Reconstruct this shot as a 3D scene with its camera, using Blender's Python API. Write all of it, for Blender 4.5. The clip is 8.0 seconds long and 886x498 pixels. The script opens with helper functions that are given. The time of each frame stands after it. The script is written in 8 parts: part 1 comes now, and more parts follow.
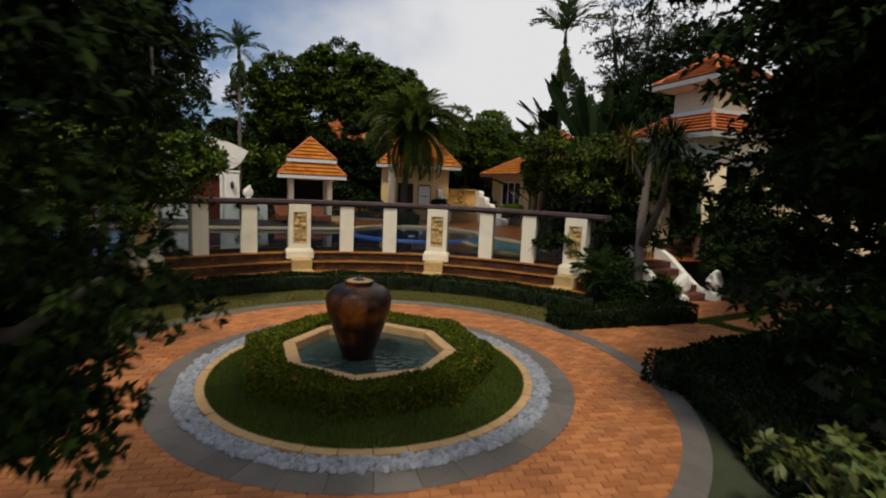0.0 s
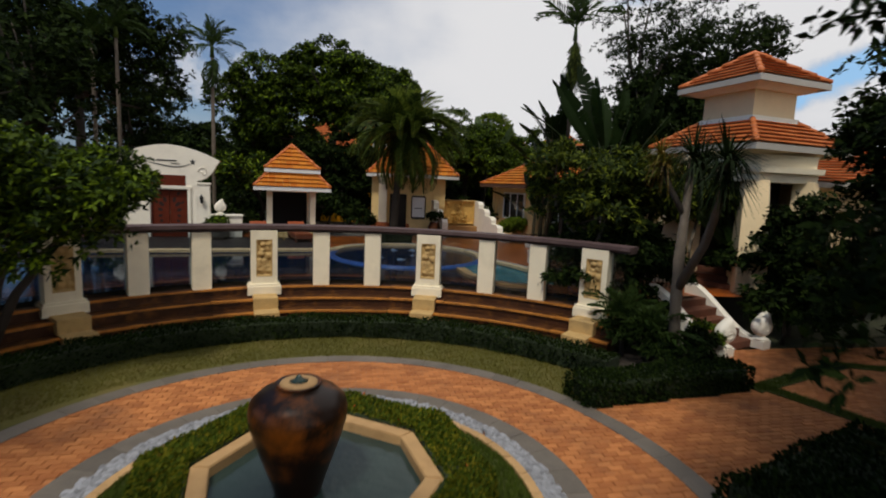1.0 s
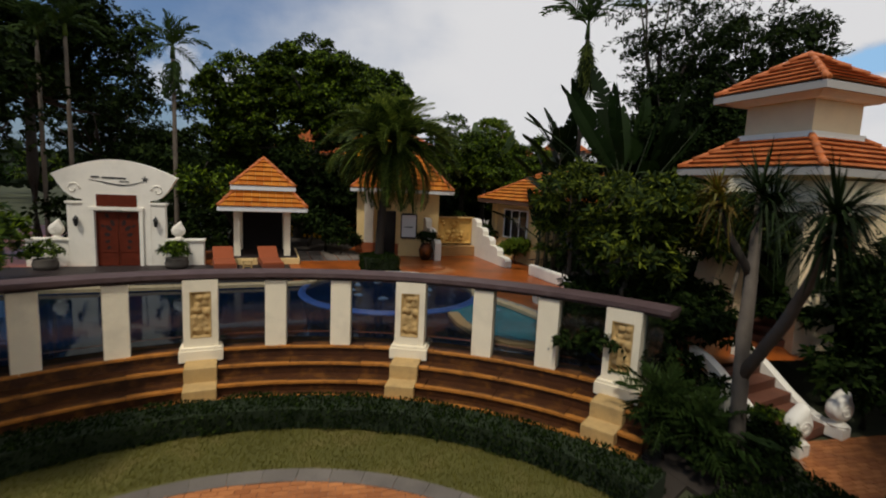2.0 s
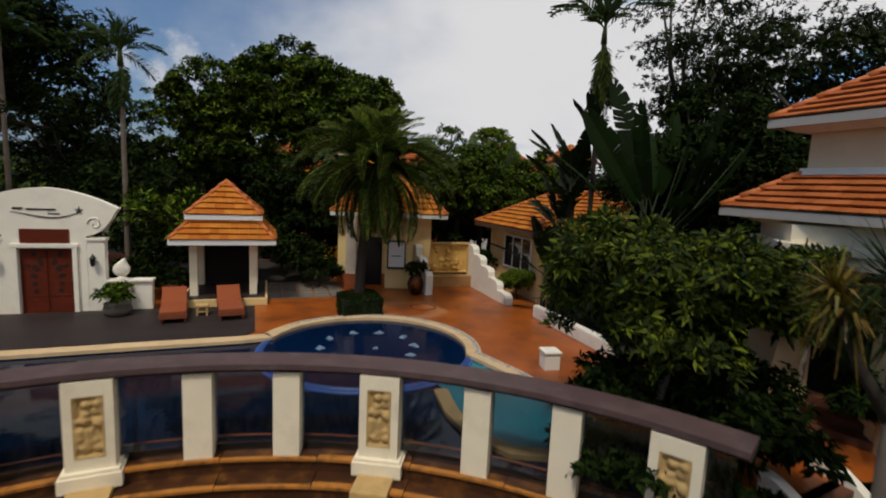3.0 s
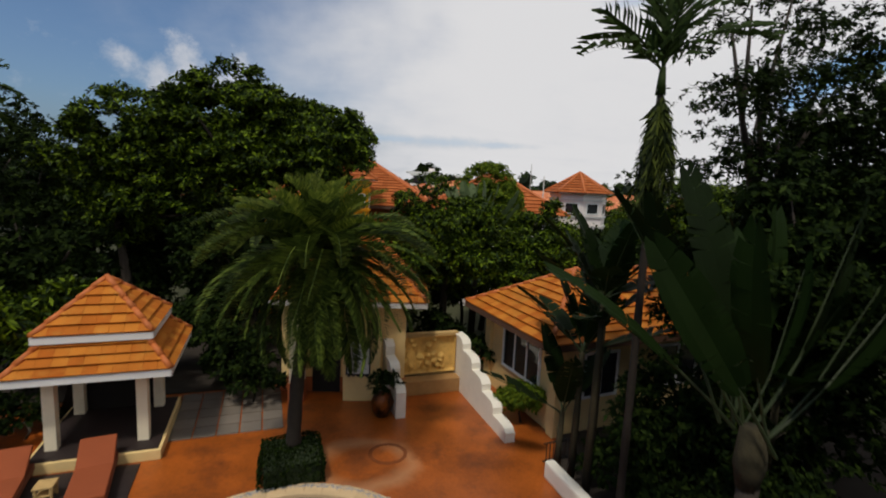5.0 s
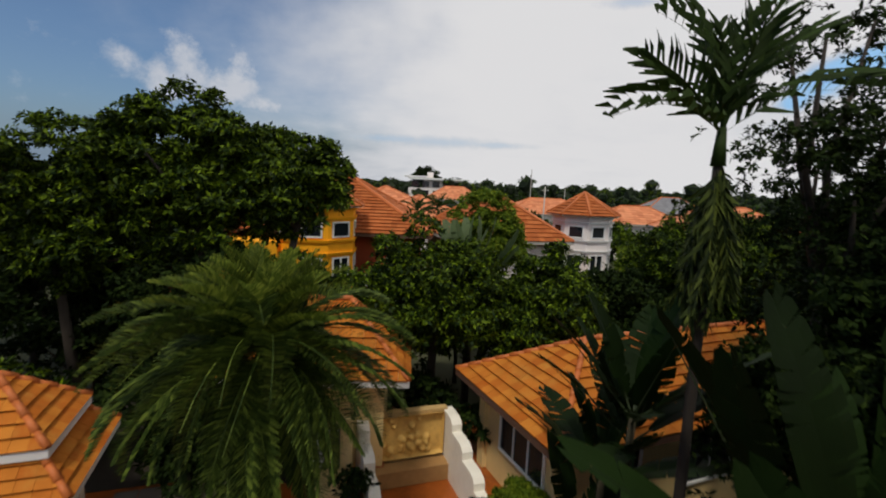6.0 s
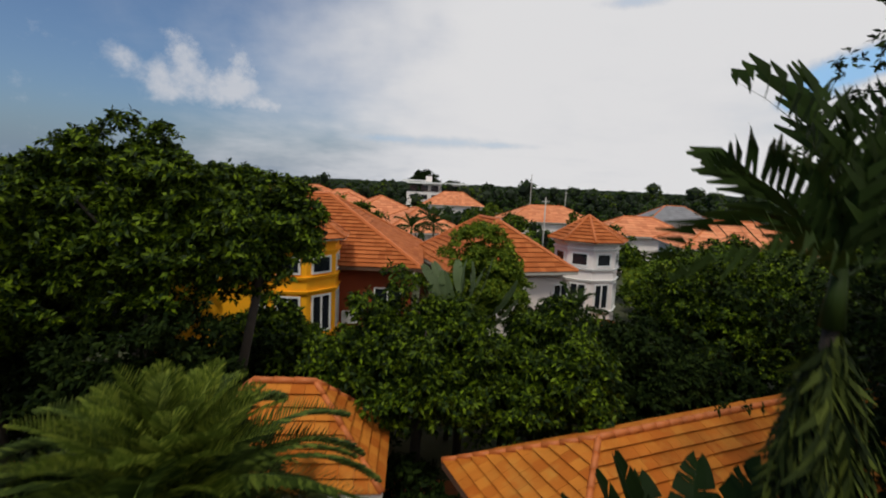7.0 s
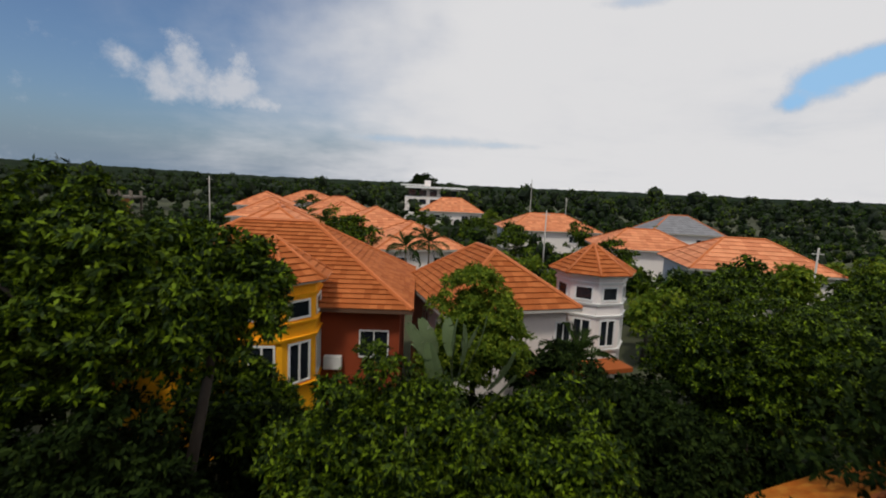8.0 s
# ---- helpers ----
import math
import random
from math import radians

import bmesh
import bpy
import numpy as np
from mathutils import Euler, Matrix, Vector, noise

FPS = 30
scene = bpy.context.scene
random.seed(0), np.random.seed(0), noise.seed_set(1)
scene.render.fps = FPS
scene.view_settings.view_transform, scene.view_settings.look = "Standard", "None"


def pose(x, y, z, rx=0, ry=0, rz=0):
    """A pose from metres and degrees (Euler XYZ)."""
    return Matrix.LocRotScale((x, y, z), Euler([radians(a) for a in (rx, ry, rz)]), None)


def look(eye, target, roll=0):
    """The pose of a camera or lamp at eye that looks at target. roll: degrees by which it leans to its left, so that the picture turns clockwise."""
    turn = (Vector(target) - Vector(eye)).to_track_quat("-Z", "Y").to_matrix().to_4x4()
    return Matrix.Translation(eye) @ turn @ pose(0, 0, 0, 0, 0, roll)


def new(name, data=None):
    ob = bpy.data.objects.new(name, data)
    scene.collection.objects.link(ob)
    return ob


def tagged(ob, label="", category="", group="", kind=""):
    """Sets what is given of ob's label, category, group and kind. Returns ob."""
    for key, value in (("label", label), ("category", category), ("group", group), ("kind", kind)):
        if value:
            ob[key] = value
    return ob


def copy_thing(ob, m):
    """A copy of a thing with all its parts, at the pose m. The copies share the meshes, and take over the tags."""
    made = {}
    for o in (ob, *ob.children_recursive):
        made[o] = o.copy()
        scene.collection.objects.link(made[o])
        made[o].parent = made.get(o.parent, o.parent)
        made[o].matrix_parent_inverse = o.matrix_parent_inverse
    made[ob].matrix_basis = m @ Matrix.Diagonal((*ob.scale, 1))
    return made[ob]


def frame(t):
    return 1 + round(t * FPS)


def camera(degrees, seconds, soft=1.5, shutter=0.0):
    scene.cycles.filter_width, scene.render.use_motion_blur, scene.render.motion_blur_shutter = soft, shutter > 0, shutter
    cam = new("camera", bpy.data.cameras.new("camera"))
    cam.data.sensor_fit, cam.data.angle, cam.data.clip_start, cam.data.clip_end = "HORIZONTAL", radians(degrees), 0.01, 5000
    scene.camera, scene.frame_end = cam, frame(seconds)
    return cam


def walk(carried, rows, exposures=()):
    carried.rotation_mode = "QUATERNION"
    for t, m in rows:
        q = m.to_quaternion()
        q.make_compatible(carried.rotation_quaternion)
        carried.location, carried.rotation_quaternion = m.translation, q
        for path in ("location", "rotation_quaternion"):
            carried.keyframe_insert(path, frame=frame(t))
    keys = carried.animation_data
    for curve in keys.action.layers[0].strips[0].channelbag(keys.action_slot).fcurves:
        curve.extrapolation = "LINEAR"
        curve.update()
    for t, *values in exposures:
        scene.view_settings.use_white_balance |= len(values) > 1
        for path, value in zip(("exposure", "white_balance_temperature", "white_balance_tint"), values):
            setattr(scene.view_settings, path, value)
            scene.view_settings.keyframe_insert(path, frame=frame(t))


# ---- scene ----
cam = camera(84.7, 8.0, soft=1.9, shutter=0.4)
DOWN, LEAN_L = 7.49, 2.6
PATH = [
    (0.0, 0.001, 0.022, 3.046), (0.5, 0.061, 1.221, 3.313), (1.0, 0.173, 2.600, 3.639), (1.5, 0.306, 4.044, 4.011),
    (2.25, 0.511, 6.216, 4.651), (3.0, 0.708, 8.349, 5.396), (3.5, 0.837, 9.759, 5.954), (4.0, 0.969, 11.169, 6.558),
    (4.5, 1.108, 12.584, 7.205), (5.25, 1.335, 14.707, 8.230), (6.0, 1.581, 16.785, 9.291), (6.5, 1.751, 18.116, 10.005),
    (7.0, 1.918, 19.389, 10.726), (7.5, 2.077, 20.613, 11.471), (8.0, 2.223, 21.830, 12.278)]
AHEAD = Vector((0, math.cos(radians(DOWN)), -math.sin(radians(DOWN))))
walk(cam, [(t, look(Vector((x, y, z)), Vector((x, y, z)) + AHEAD, LEAN_L)) for t, x, y, z in PATH],
     exposures=[(0.0, 0.12), (1.0, 0.10), (2.5, 0.0), (8.0, 0.04)])

# ---- world: hazy sky with broad cloud, a few blue openings ----
world = bpy.data.worlds.new("world")
scene.world = world
world.use_nodes = True
wn, wl = world.node_tree.nodes, world.node_tree.links
wn.clear()


def wnode(kind, **kw):
    n = wn.new(kind)
    for k, v in kw.items():
        if k == "op":
            n.operation = v
        elif k == "ins":
            for i, val in v.items():
                n.inputs[i].default_value = val
    return n


# directions, breadth and height of cloud heads, blue gaps and dark streaks
HEADS = [((-0.549, 0.821, 0.189), 0.0221, 0.0184), ((-0.531, 0.836, 0.175), 0.0226, 0.0226), ((-0.468, 0.861, 0.224), 0.0212, 0.0270), ((-0.450, 0.876, 0.201), 0.0256, 0.0275), ((-0.469, 0.873, 0.167), 0.0414, 0.0335), ((-0.500, 0.856, 0.164), 0.0232, 0.0232), ((-0.498, 0.862, 0.135), 0.0293, 0.0176), ((-0.379, 0.906, 0.217), 0.0203, 0.0244), ((-0.372, 0.914, 0.189), 0.0288, 0.0288), ((-0.408, 0.903, 0.166), 0.0387, 0.0265), ((-0.366, 0.923, 0.149), 0.0481, 0.0251), ((-0.427, 0.898, 0.138), 0.0631, 0.0244), ((-0.334, 0.937, 0.131), 0.0341, 0.0128)]
GAPS = [((0.564, 0.805, 0.184), 0.0300, 0.0300), ((0.594, 0.781, 0.191), 0.0340, 0.0300), ((0.614, 0.761, 0.209), 0.0320, 0.0220), ((0.639, 0.739, 0.214), 0.0340, 0.0220), ((0.664, 0.715, 0.217), 0.0360, 0.0240), ((0.552, 0.820, 0.156), 0.0220, 0.0140)]
STREAKS = [((-0.105, 0.991, 0.087), 0.120, 0.012), ((0.099, 0.992, 0.083), 0.100, 0.010), ((-0.014, 0.996, 0.085), 0.160, 0.016), ((0.309, 0.892, 0.329), 0.080, 0.014)]


def sky_world():
    out = wnode("ShaderNodeOutputWorld")
    bg = wnode("ShaderNodeBackground")
    sky = wnode("ShaderNodeTexSky")
    sky.sky_type = "NISHITA"
    sky.sun_disc = False
    sky.sun_elevation, sky.sun_rotation = radians(60), radians(200)
    sky.dust_density = 2.0
    co = wnode("ShaderNodeTexCoord")
    sep = wnode("ShaderNodeSeparateXYZ")
    wl.new(co.outputs["Generated"], sep.inputs[0])
    # flatten directions onto a cloud deck, so that clouds shrink toward the horizon
    up = wnode("ShaderNodeMath", op="MAXIMUM", ins={1: 0.0})
    wl.new(sep.outputs["Z"], up.inputs[0])
    add = wnode("ShaderNodeMath", op="ADD", ins={1: 0.16})
    wl.new(up.outputs[0], add.inputs[0])
    dx = wnode("ShaderNodeMath", op="DIVIDE")
    dy = wnode("ShaderNodeMath", op="DIVIDE")
    for d, axis in ((dx, "X"), (dy, "Y")):
        wl.new(sep.outputs[axis], d.inputs[0])
        wl.new(add.outputs[0], d.inputs[1])
    deck = wnode("ShaderNodeCombineXYZ")
    wl.new(dx.outputs[0], deck.inputs[0])
    wl.new(dy.outputs[0], deck.inputs[1])
    broad = wnode("ShaderNodeTexNoise", ins={"Scale": 0.55, "Detail": 5.0, "Roughness": 0.55, "Distortion": 0.3})
    wl.new(deck.outputs[0], broad.inputs["Vector"])
    fine = wnode("ShaderNodeTexNoise", ins={"Scale": 2.4, "Detail": 7.0, "Roughness": 0.6})
    wl.new(deck.outputs[0], fine.inputs["Vector"])
    # the cloud thins out toward the west (minus x)
    west = wnode("ShaderNodeMapRange", ins={"From Min": -0.74, "From Max": 0.10, "To Min": -0.12, "To Max": 1.02})
    wl.new(sep.outputs["X"], west.inputs["Value"])
    b1 = wnode("ShaderNodeMath", op="MULTIPLY_ADD", ins={1: 0.95, 2: -0.47})
    wl.new(broad.outputs["Fac"], b1.inputs[0])
    s1 = wnode("ShaderNodeMath", op="ADD")
    wl.new(b1.outputs[0], s1.inputs[0])
    wl.new(west.outputs[0], s1.inputs[1])
    f1 = wnode("ShaderNodeMath", op="MULTIPLY_ADD", ins={1: 0.25, 2: -0.125})
    wl.new(fine.outputs["Fac"], f1.inputs[0])
    s2 = wnode("ShaderNodeMath", op="ADD")
    wl.new(s1.outputs[0], s2.inputs[0])
    wl.new(f1.outputs[0], s2.inputs[1])
    # rounder billows across the whole deck
    billow = wnode("ShaderNodeTexNoise", ins={"Scale": 5.0, "Detail": 7.0, "Roughness": 0.55})
    wl.new(co.outputs["Generated"], billow.inputs["Vector"])
    f2 = wnode("ShaderNodeMath", op="MULTIPLY_ADD", ins={1: 0.7, 2: -0.35})
    wl.new(billow.outputs["Fac"], f2.inputs[0])
    s3 = wnode("ShaderNodeMath", op="ADD")
    wl.new(s2.outputs[0], s3.inputs[0])
    wl.new(f2.outputs[0], s3.inputs[1])
    cover = wnode("ShaderNodeMapRange", ins={"From Min": 0.05, "From Max": 0.95})
    cover.interpolation_type = "SMOOTHSTEP"
    wl.new(s3.outputs[0], cover.inputs["Value"])
    puff = wnode("ShaderNodeTexNoise", ins={"Scale": 38.0, "Detail": 8.0, "Roughness": 0.68})
    wl.new(co.outputs["Generated"], puff.inputs["Vector"])

    def patch(centre, across, tall, edge, rough):
        """A soft-edged oval of sky round a direction, 1 inside."""
        d = wnode("ShaderNodeVectorMath", op="SUBTRACT")
        wl.new(co.outputs["Generated"], d.inputs[0])
        d.inputs[1].default_value = centre
        k = wnode("ShaderNodeVectorMath", op="MULTIPLY")
        wl.new(d.outputs[0], k.inputs[0])
        k.inputs[1].default_value = (1 / across, 1 / across, 1 / tall)
        ln = wnode("ShaderNodeVectorMath", op="LENGTH")
        wl.new(k.outputs[0], ln.inputs[0])
        nz = wnode("ShaderNodeMath", op="MULTIPLY_ADD", ins={1: rough, 2: -rough * 0.5})
        wl.new(puff.outputs["Fac"], nz.inputs[0])
        sm = wnode("ShaderNodeMath", op="ADD")
        wl.new(ln.outputs["Value"], sm.inputs[0])
        wl.new(nz.outputs[0], sm.inputs[1])
        m = wnode("ShaderNodeMapRange", ins={"From Min": 1.0, "From Max": 1.0 - edge})
        m.interpolation_type = "SMOOTHSTEP"
        wl.new(sm.outputs[0], m.inputs["Value"])
        return m

    def most(nodes):
        acc = nodes[0]
        for h in nodes[1:]:
            mx = wnode("ShaderNodeMath", op="MAXIMUM")
            wl.new(acc.outputs[0], mx.inputs[0])
            wl.new(h.outputs[0], mx.inputs[1])
            acc = mx
        return acc

    # cumulus heads low in the north-west: soft spots added up, then broken by noise
    def heap(spots, k, amp, lo, hi):
        acc = None
        for centre, across, tall in spots:
            d = wnode("ShaderNodeVectorMath", op="SUBTRACT")
            wl.new(co.outputs["Generated"], d.inputs[0])
            d.inputs[1].default_value = centre
            sc = wnode("ShaderNodeVectorMath", op="MULTIPLY")
            wl.new(d.outputs[0], sc.inputs[0])
            sc.inputs[1].default_value = (1 / across / k, 1 / across / k, 1 / tall / k)
            ln = wnode("ShaderNodeVectorMath", op="LENGTH")
            wl.new(sc.outputs[0], ln.inputs[0])
            v = wnode("ShaderNodeMapRange", ins={"From Min": 1.0, "From Max": 0.0})
            v.interpolation_type = "SMOOTHSTEP"
            wl.new(ln.outputs["Value"], v.inputs["Value"])
            if acc is None:
                acc = v
            else:
                ad = wnode("ShaderNodeMath", op="ADD")
                wl.new(acc.outputs[0], ad.inputs[0])
                wl.new(v.outputs[0], ad.inputs[1])
                acc = ad
        nz = wnode("ShaderNodeMath", op="MULTIPLY_ADD", ins={1: amp, 2: -amp * 0.5})
        wl.new(puff.outputs["Fac"], nz.inputs[0])
        sm = wnode("ShaderNodeMath", op="ADD")
        wl.new(acc.outputs[0], sm.inputs[0])
        wl.new(nz.outputs[0], sm.inputs[1])
        m = wnode("ShaderNodeMapRange", ins={"From Min": lo, "From Max": hi})
        m.interpolation_type = "SMOOTHSTEP"
        wl.new(sm.outputs[0], m.inputs["Value"])
        return m

    heads = heap(HEADS, 1.7, 2.6, 0.1, 1.9)
    pc = wnode("ShaderNodeMath", op="MULTIPLY", ins={1: 0.92})
    wl.new(heads.outputs[0], pc.inputs[0])
    # open blue gap in the north-east, slate streaks low in the north
    gap = heap(GAPS, 1.8, 1.2, 0.2, 1.3)
    gaps = wnode("ShaderNodeMath", op="MULTIPLY", ins={1: 0.85})
    wl.new(gap.outputs[0], gaps.inputs[0])
    streak = most([patch(c, w, h, 0.9, 0.9) for c, w, h in STREAKS])
    st = wnode("ShaderNodeMath", op="MULTIPLY", ins={1: 0.38})
    wl.new(streak.outputs[0], st.inputs[0])
    gs = wnode("ShaderNodeMath", op="MAXIMUM")
    wl.new(gaps.outputs[0], gs.inputs[0])
    wl.new(st.outputs[0], gs.inputs[1])
    gm = wnode("ShaderNodeMath", op="SUBTRACT", ins={0: 1.0})
    wl.new(gs.outputs[0], gm.inputs[1])
    cg = wnode("ShaderNodeMath", op="MULTIPLY")
    wl.new(cover.outputs[0], cg.inputs[0])
    wl.new(gm.outputs[0], cg.inputs[1])
    total = wnode("ShaderNodeMath", op="MAXIMUM")
    wl.new(cg.outputs[0], total.inputs[0])
    wl.new(pc.outputs[0], total.inputs[1])
    # clear part: the sky model, dimmed by haze
    skym = wnode("ShaderNodeVectorMath", op="MULTIPLY")
    skym.inputs[1].default_value = (0.062, 0.075, 0.090)
    wl.new(sky.outputs[0], skym.inputs[0])
    # blue haze low over the land, clear bright blue in the open gap
    low = wnode("ShaderNodeMapRange", ins={"From Min": 0.14, "From Max": -0.01, "To Max": 0.85})
    low.interpolation_type = "SMOOTHSTEP"
    wl.new(sep.outputs["Z"], low.inputs["Value"])
    hazy = wnode("ShaderNodeMixRGB")
    wl.new(low.outputs[0], hazy.inputs[0])
    wl.new(skym.outputs[0], hazy.inputs[1])
    hazy.inputs[2].default_value = (0.20, 0.27, 0.36, 1)
    blue = wnode("ShaderNodeMixRGB")
    wl.new(gs.outputs[0], blue.inputs[0])
    wl.new(hazy.outputs[0], blue.inputs[1])
    blue.inputs[2].default_value = (0.24, 0.52, 0.84, 1)
    shade = wnode("ShaderNodeValToRGB")
    shade.color_ramp.elements[0].position, shade.color_ramp.elements[0].color = 0.2, (0.52, 0.54, 0.59, 1)
    shade.color_ramp.elements[1].position, shade.color_ramp.elements[1].color = 1.0, (0.70, 0.695, 0.705, 1)
    wl.new(s2.outputs[0], shade.inputs[0])
    mix = wnode("ShaderNodeMixRGB")
    wl.new(total.outputs[0], mix.inputs[0])
    wl.new(blue.outputs[0], mix.inputs[1])
    wl.new(shade.outputs[0], mix.inputs[2])
    wl.new(mix.outputs[0], bg.inputs["Color"])
    bg.inputs["Strength"].default_value = 1.0
    wl.new(bg.outputs[0], out.inputs[0])


sky_world()
sun = new("sun", bpy.data.lights.new("sun", "SUN"))
sun.data.energy, sun.data.angle, sun.data.color = 2.05, radians(8), (1.0, 0.93, 0.81)
sun.matrix_world = look((0, 0, 40), (7.89, 21.70, 0))

# ---- materials ----
MATS = {}


def material(name, base, rough=0.7, var=0.25, scale=6.0, bump=0.15, fine=60.0, metal=0.0, spec=0.4, piece=0.0, stain=None, stain_scale=0.8, stain_amount=0.5, translucent=0.0, hue=None):
    """Procedural surface: two scales of noise on the colour, fine relief, optional stains and per-piece change."""
    if name in MATS:
        return MATS[name]
    m = bpy.data.materials.new(name)
    m.use_nodes = True
    nt = m.node_tree
    N, L = nt.nodes, nt.links
    N.clear()
    out = N.new("ShaderNodeOutputMaterial")
    b = N.new("ShaderNodeBsdfPrincipled")
    b.inputs["Roughness"].default_value = rough
    b.inputs["Metallic"].default_value = metal
    b.inputs["Specular IOR Level"].default_value = spec
    geo = N.new("ShaderNodeNewGeometry")
    big = N.new("ShaderNodeTexNoise")
    big.inputs["Scale"].default_value, big.inputs["Detail"].default_value = scale, 5
    small = N.new("ShaderNodeTexNoise")
    small.inputs["Scale"].default_value, small.inputs["Detail"].default_value = fine, 4
    for n in (big, small):
        L.new(geo.outputs["Position"], n.inputs["Vector"])
    value = N.new("ShaderNodeMath")
    value.operation = "MULTIPLY_ADD"
    L.new(big.outputs["Fac"], value.inputs[0])
    value.inputs[1].default_value, value.inputs[2].default_value = var * 2.2, 1 - var * 1.1
    v2 = N.new("ShaderNodeMath")
    v2.operation = "MULTIPLY_ADD"
    L.new(small.outputs["Fac"], v2.inputs[0])
    v2.inputs[1].default_value, v2.inputs[2].default_value = var * 1.2, -var * 0.6
    v3 = N.new("ShaderNodeMath")
    v3.operation = "ADD"
    L.new(value.outputs[0], v3.inputs[0])
    L.new(v2.outputs[0], v3.inputs[1])
    last = v3
    if piece:
        info = N.new("ShaderNodeObjectInfo")
        isl = N.new("ShaderNodeMath")
        isl.operation = "ADD"
        L.new(info.outputs["Random"], isl.inputs[0])
        L.new(geo.outputs["Random Per Island"], isl.inputs[1])
        fr = N.new("ShaderNodeMath")
        fr.operation = "FRACT"
        L.new(isl.outputs[0], fr.inputs[0])
        pv = N.new("ShaderNodeMath")
        pv.operation = "MULTIPLY_ADD"
        L.new(fr.outputs[0], pv.inputs[0])
        pv.inputs[1].default_value, pv.inputs[2].default_value = 2 * piece, -piece
        v4 = N.new("ShaderNodeMath")
        v4.operation = "ADD"
        L.new(v3.outputs[0], v4.inputs[0])
        L.new(pv.outputs[0], v4.inputs[1])
        last = v4
    col = N.new("ShaderNodeVectorMath")
    col.operation = "SCALE"
    col.inputs[0].default_value = base
    L.new(last.outputs[0], col.inputs["Scale"])
    colour = col.outputs[0]
    if hue:
        mx = N.new("ShaderNodeMixRGB")
        src = fr if piece else big
        if translucent:
            few = N.new("ShaderNodeMath")
            few.operation = "POWER"
            few.inputs[1].default_value = 2.2
            L.new(src.outputs[0], few.inputs[0])
            src = few
        L.new(src.outputs[0], mx.inputs[0])
        sc2 = N.new("ShaderNodeVectorMath")
        sc2.operation = "SCALE"
        sc2.inputs[0].default_value = hue
        L.new(last.outputs[0], sc2.inputs["Scale"])
        L.new(colour, mx.inputs[1])
        L.new(sc2.outputs[0], mx.inputs[2])
        colour = mx.outputs[0]
    if stain:
        sn = N.new("ShaderNodeTexNoise")
        sn.inputs["Scale"].default_value, sn.inputs["Detail"].default_value, sn.inputs["Roughness"].default_value = stain_scale, 7, 0.65
        L.new(geo.outputs["Position"], sn.inputs["Vector"])
        rm = N.new("ShaderNodeMapRange")
        rm.inputs["From Min"].default_value, rm.inputs["From Max"].default_value, rm.inputs["To Max"].default_value = 0.5, 0.72, stain_amount
        L.new(sn.outputs["Fac"], rm.inputs["Value"])
        mx = N.new("ShaderNodeMixRGB")
        L.new(rm.outputs[0], mx.inputs[0])
        L.new(colour, mx.inputs[1])
        mx.inputs[2].default_value = (*stain, 1)
        colour = mx.outputs[0]
    L.new(colour, b.inputs["Base Color"])
    if bump:
        bp = N.new("ShaderNodeBump")
        bp.inputs["Strength"].default_value, bp.inputs["Distance"].default_value = bump, 0.02
        L.new(small.outputs["Fac"], bp.inputs["Height"])
        L.new(bp.outputs[0], b.inputs["Normal"])
    if translucent:
        tr = N.new("ShaderNodeBsdfTranslucent")
        L.new(colour, tr.inputs["Color"])
        ms = N.new("ShaderNodeMixShader")
        ms.inputs[0].default_value = translucent
        L.new(b.outputs[0], ms.inputs[1])
        L.new(tr.outputs[0], ms.inputs[2])
        L.new(ms.outputs[0], out.inputs[0])
    else:
        L.new(b.outputs[0], out.inputs[0])
    MATS[name] = m
    return m


def glass(name, tint=(0.75, 0.82, 0.85), rough=0.05, clear=0.8, dirt=0.3):
    """A thin pane: see-through, with a gloss that grows at grazing angles and dried water streaks."""
    m = bpy.data.materials.new(name)
    m.use_nodes = True
    N, L = m.node_tree.nodes, m.node_tree.links
    N.clear()
    out, tr, gl, mix, fr, df, mix2, geo, mp, nz, rm = (N.new("ShaderNode" + k) for k in ("OutputMaterial", "BsdfTransparent", "BsdfGlossy", "MixShader", "Fresnel", "BsdfDiffuse", "MixShader", "NewGeometry", "Mapping", "TexNoise", "MapRange"))
    tr.inputs[0].default_value = (*[c * clear for c in tint], 1)
    gl.inputs["Roughness"].default_value = rough
    fr.inputs[0].default_value = 1.5
    df.inputs[0].default_value = (0.10, 0.086, 0.066, 1)
    mp.inputs["Scale"].default_value = (9.0, 9.0, 0.8)
    L.new(geo.outputs["Position"], mp.inputs[0])
    L.new(mp.outputs[0], nz.inputs["Vector"])
    nz.inputs["Detail"].default_value = 5
    rm.inputs["From Min"].default_value, rm.inputs["From Max"].default_value, rm.inputs["To Max"].default_value = 0.42, 0.75, dirt
    L.new(nz.outputs["Fac"], rm.inputs["Value"])
    L.new(fr.outputs[0], mix.inputs[0])
    L.new(tr.outputs[0], mix.inputs[1])
    L.new(gl.outputs[0], mix.inputs[2])
    L.new(rm.outputs[0], mix2.inputs[0])
    L.new(mix.outputs[0], mix2.inputs[1])
    L.new(df.outputs[0], mix2.inputs[2])
    L.new(mix2.outputs[0], out.inputs[0])
    return m


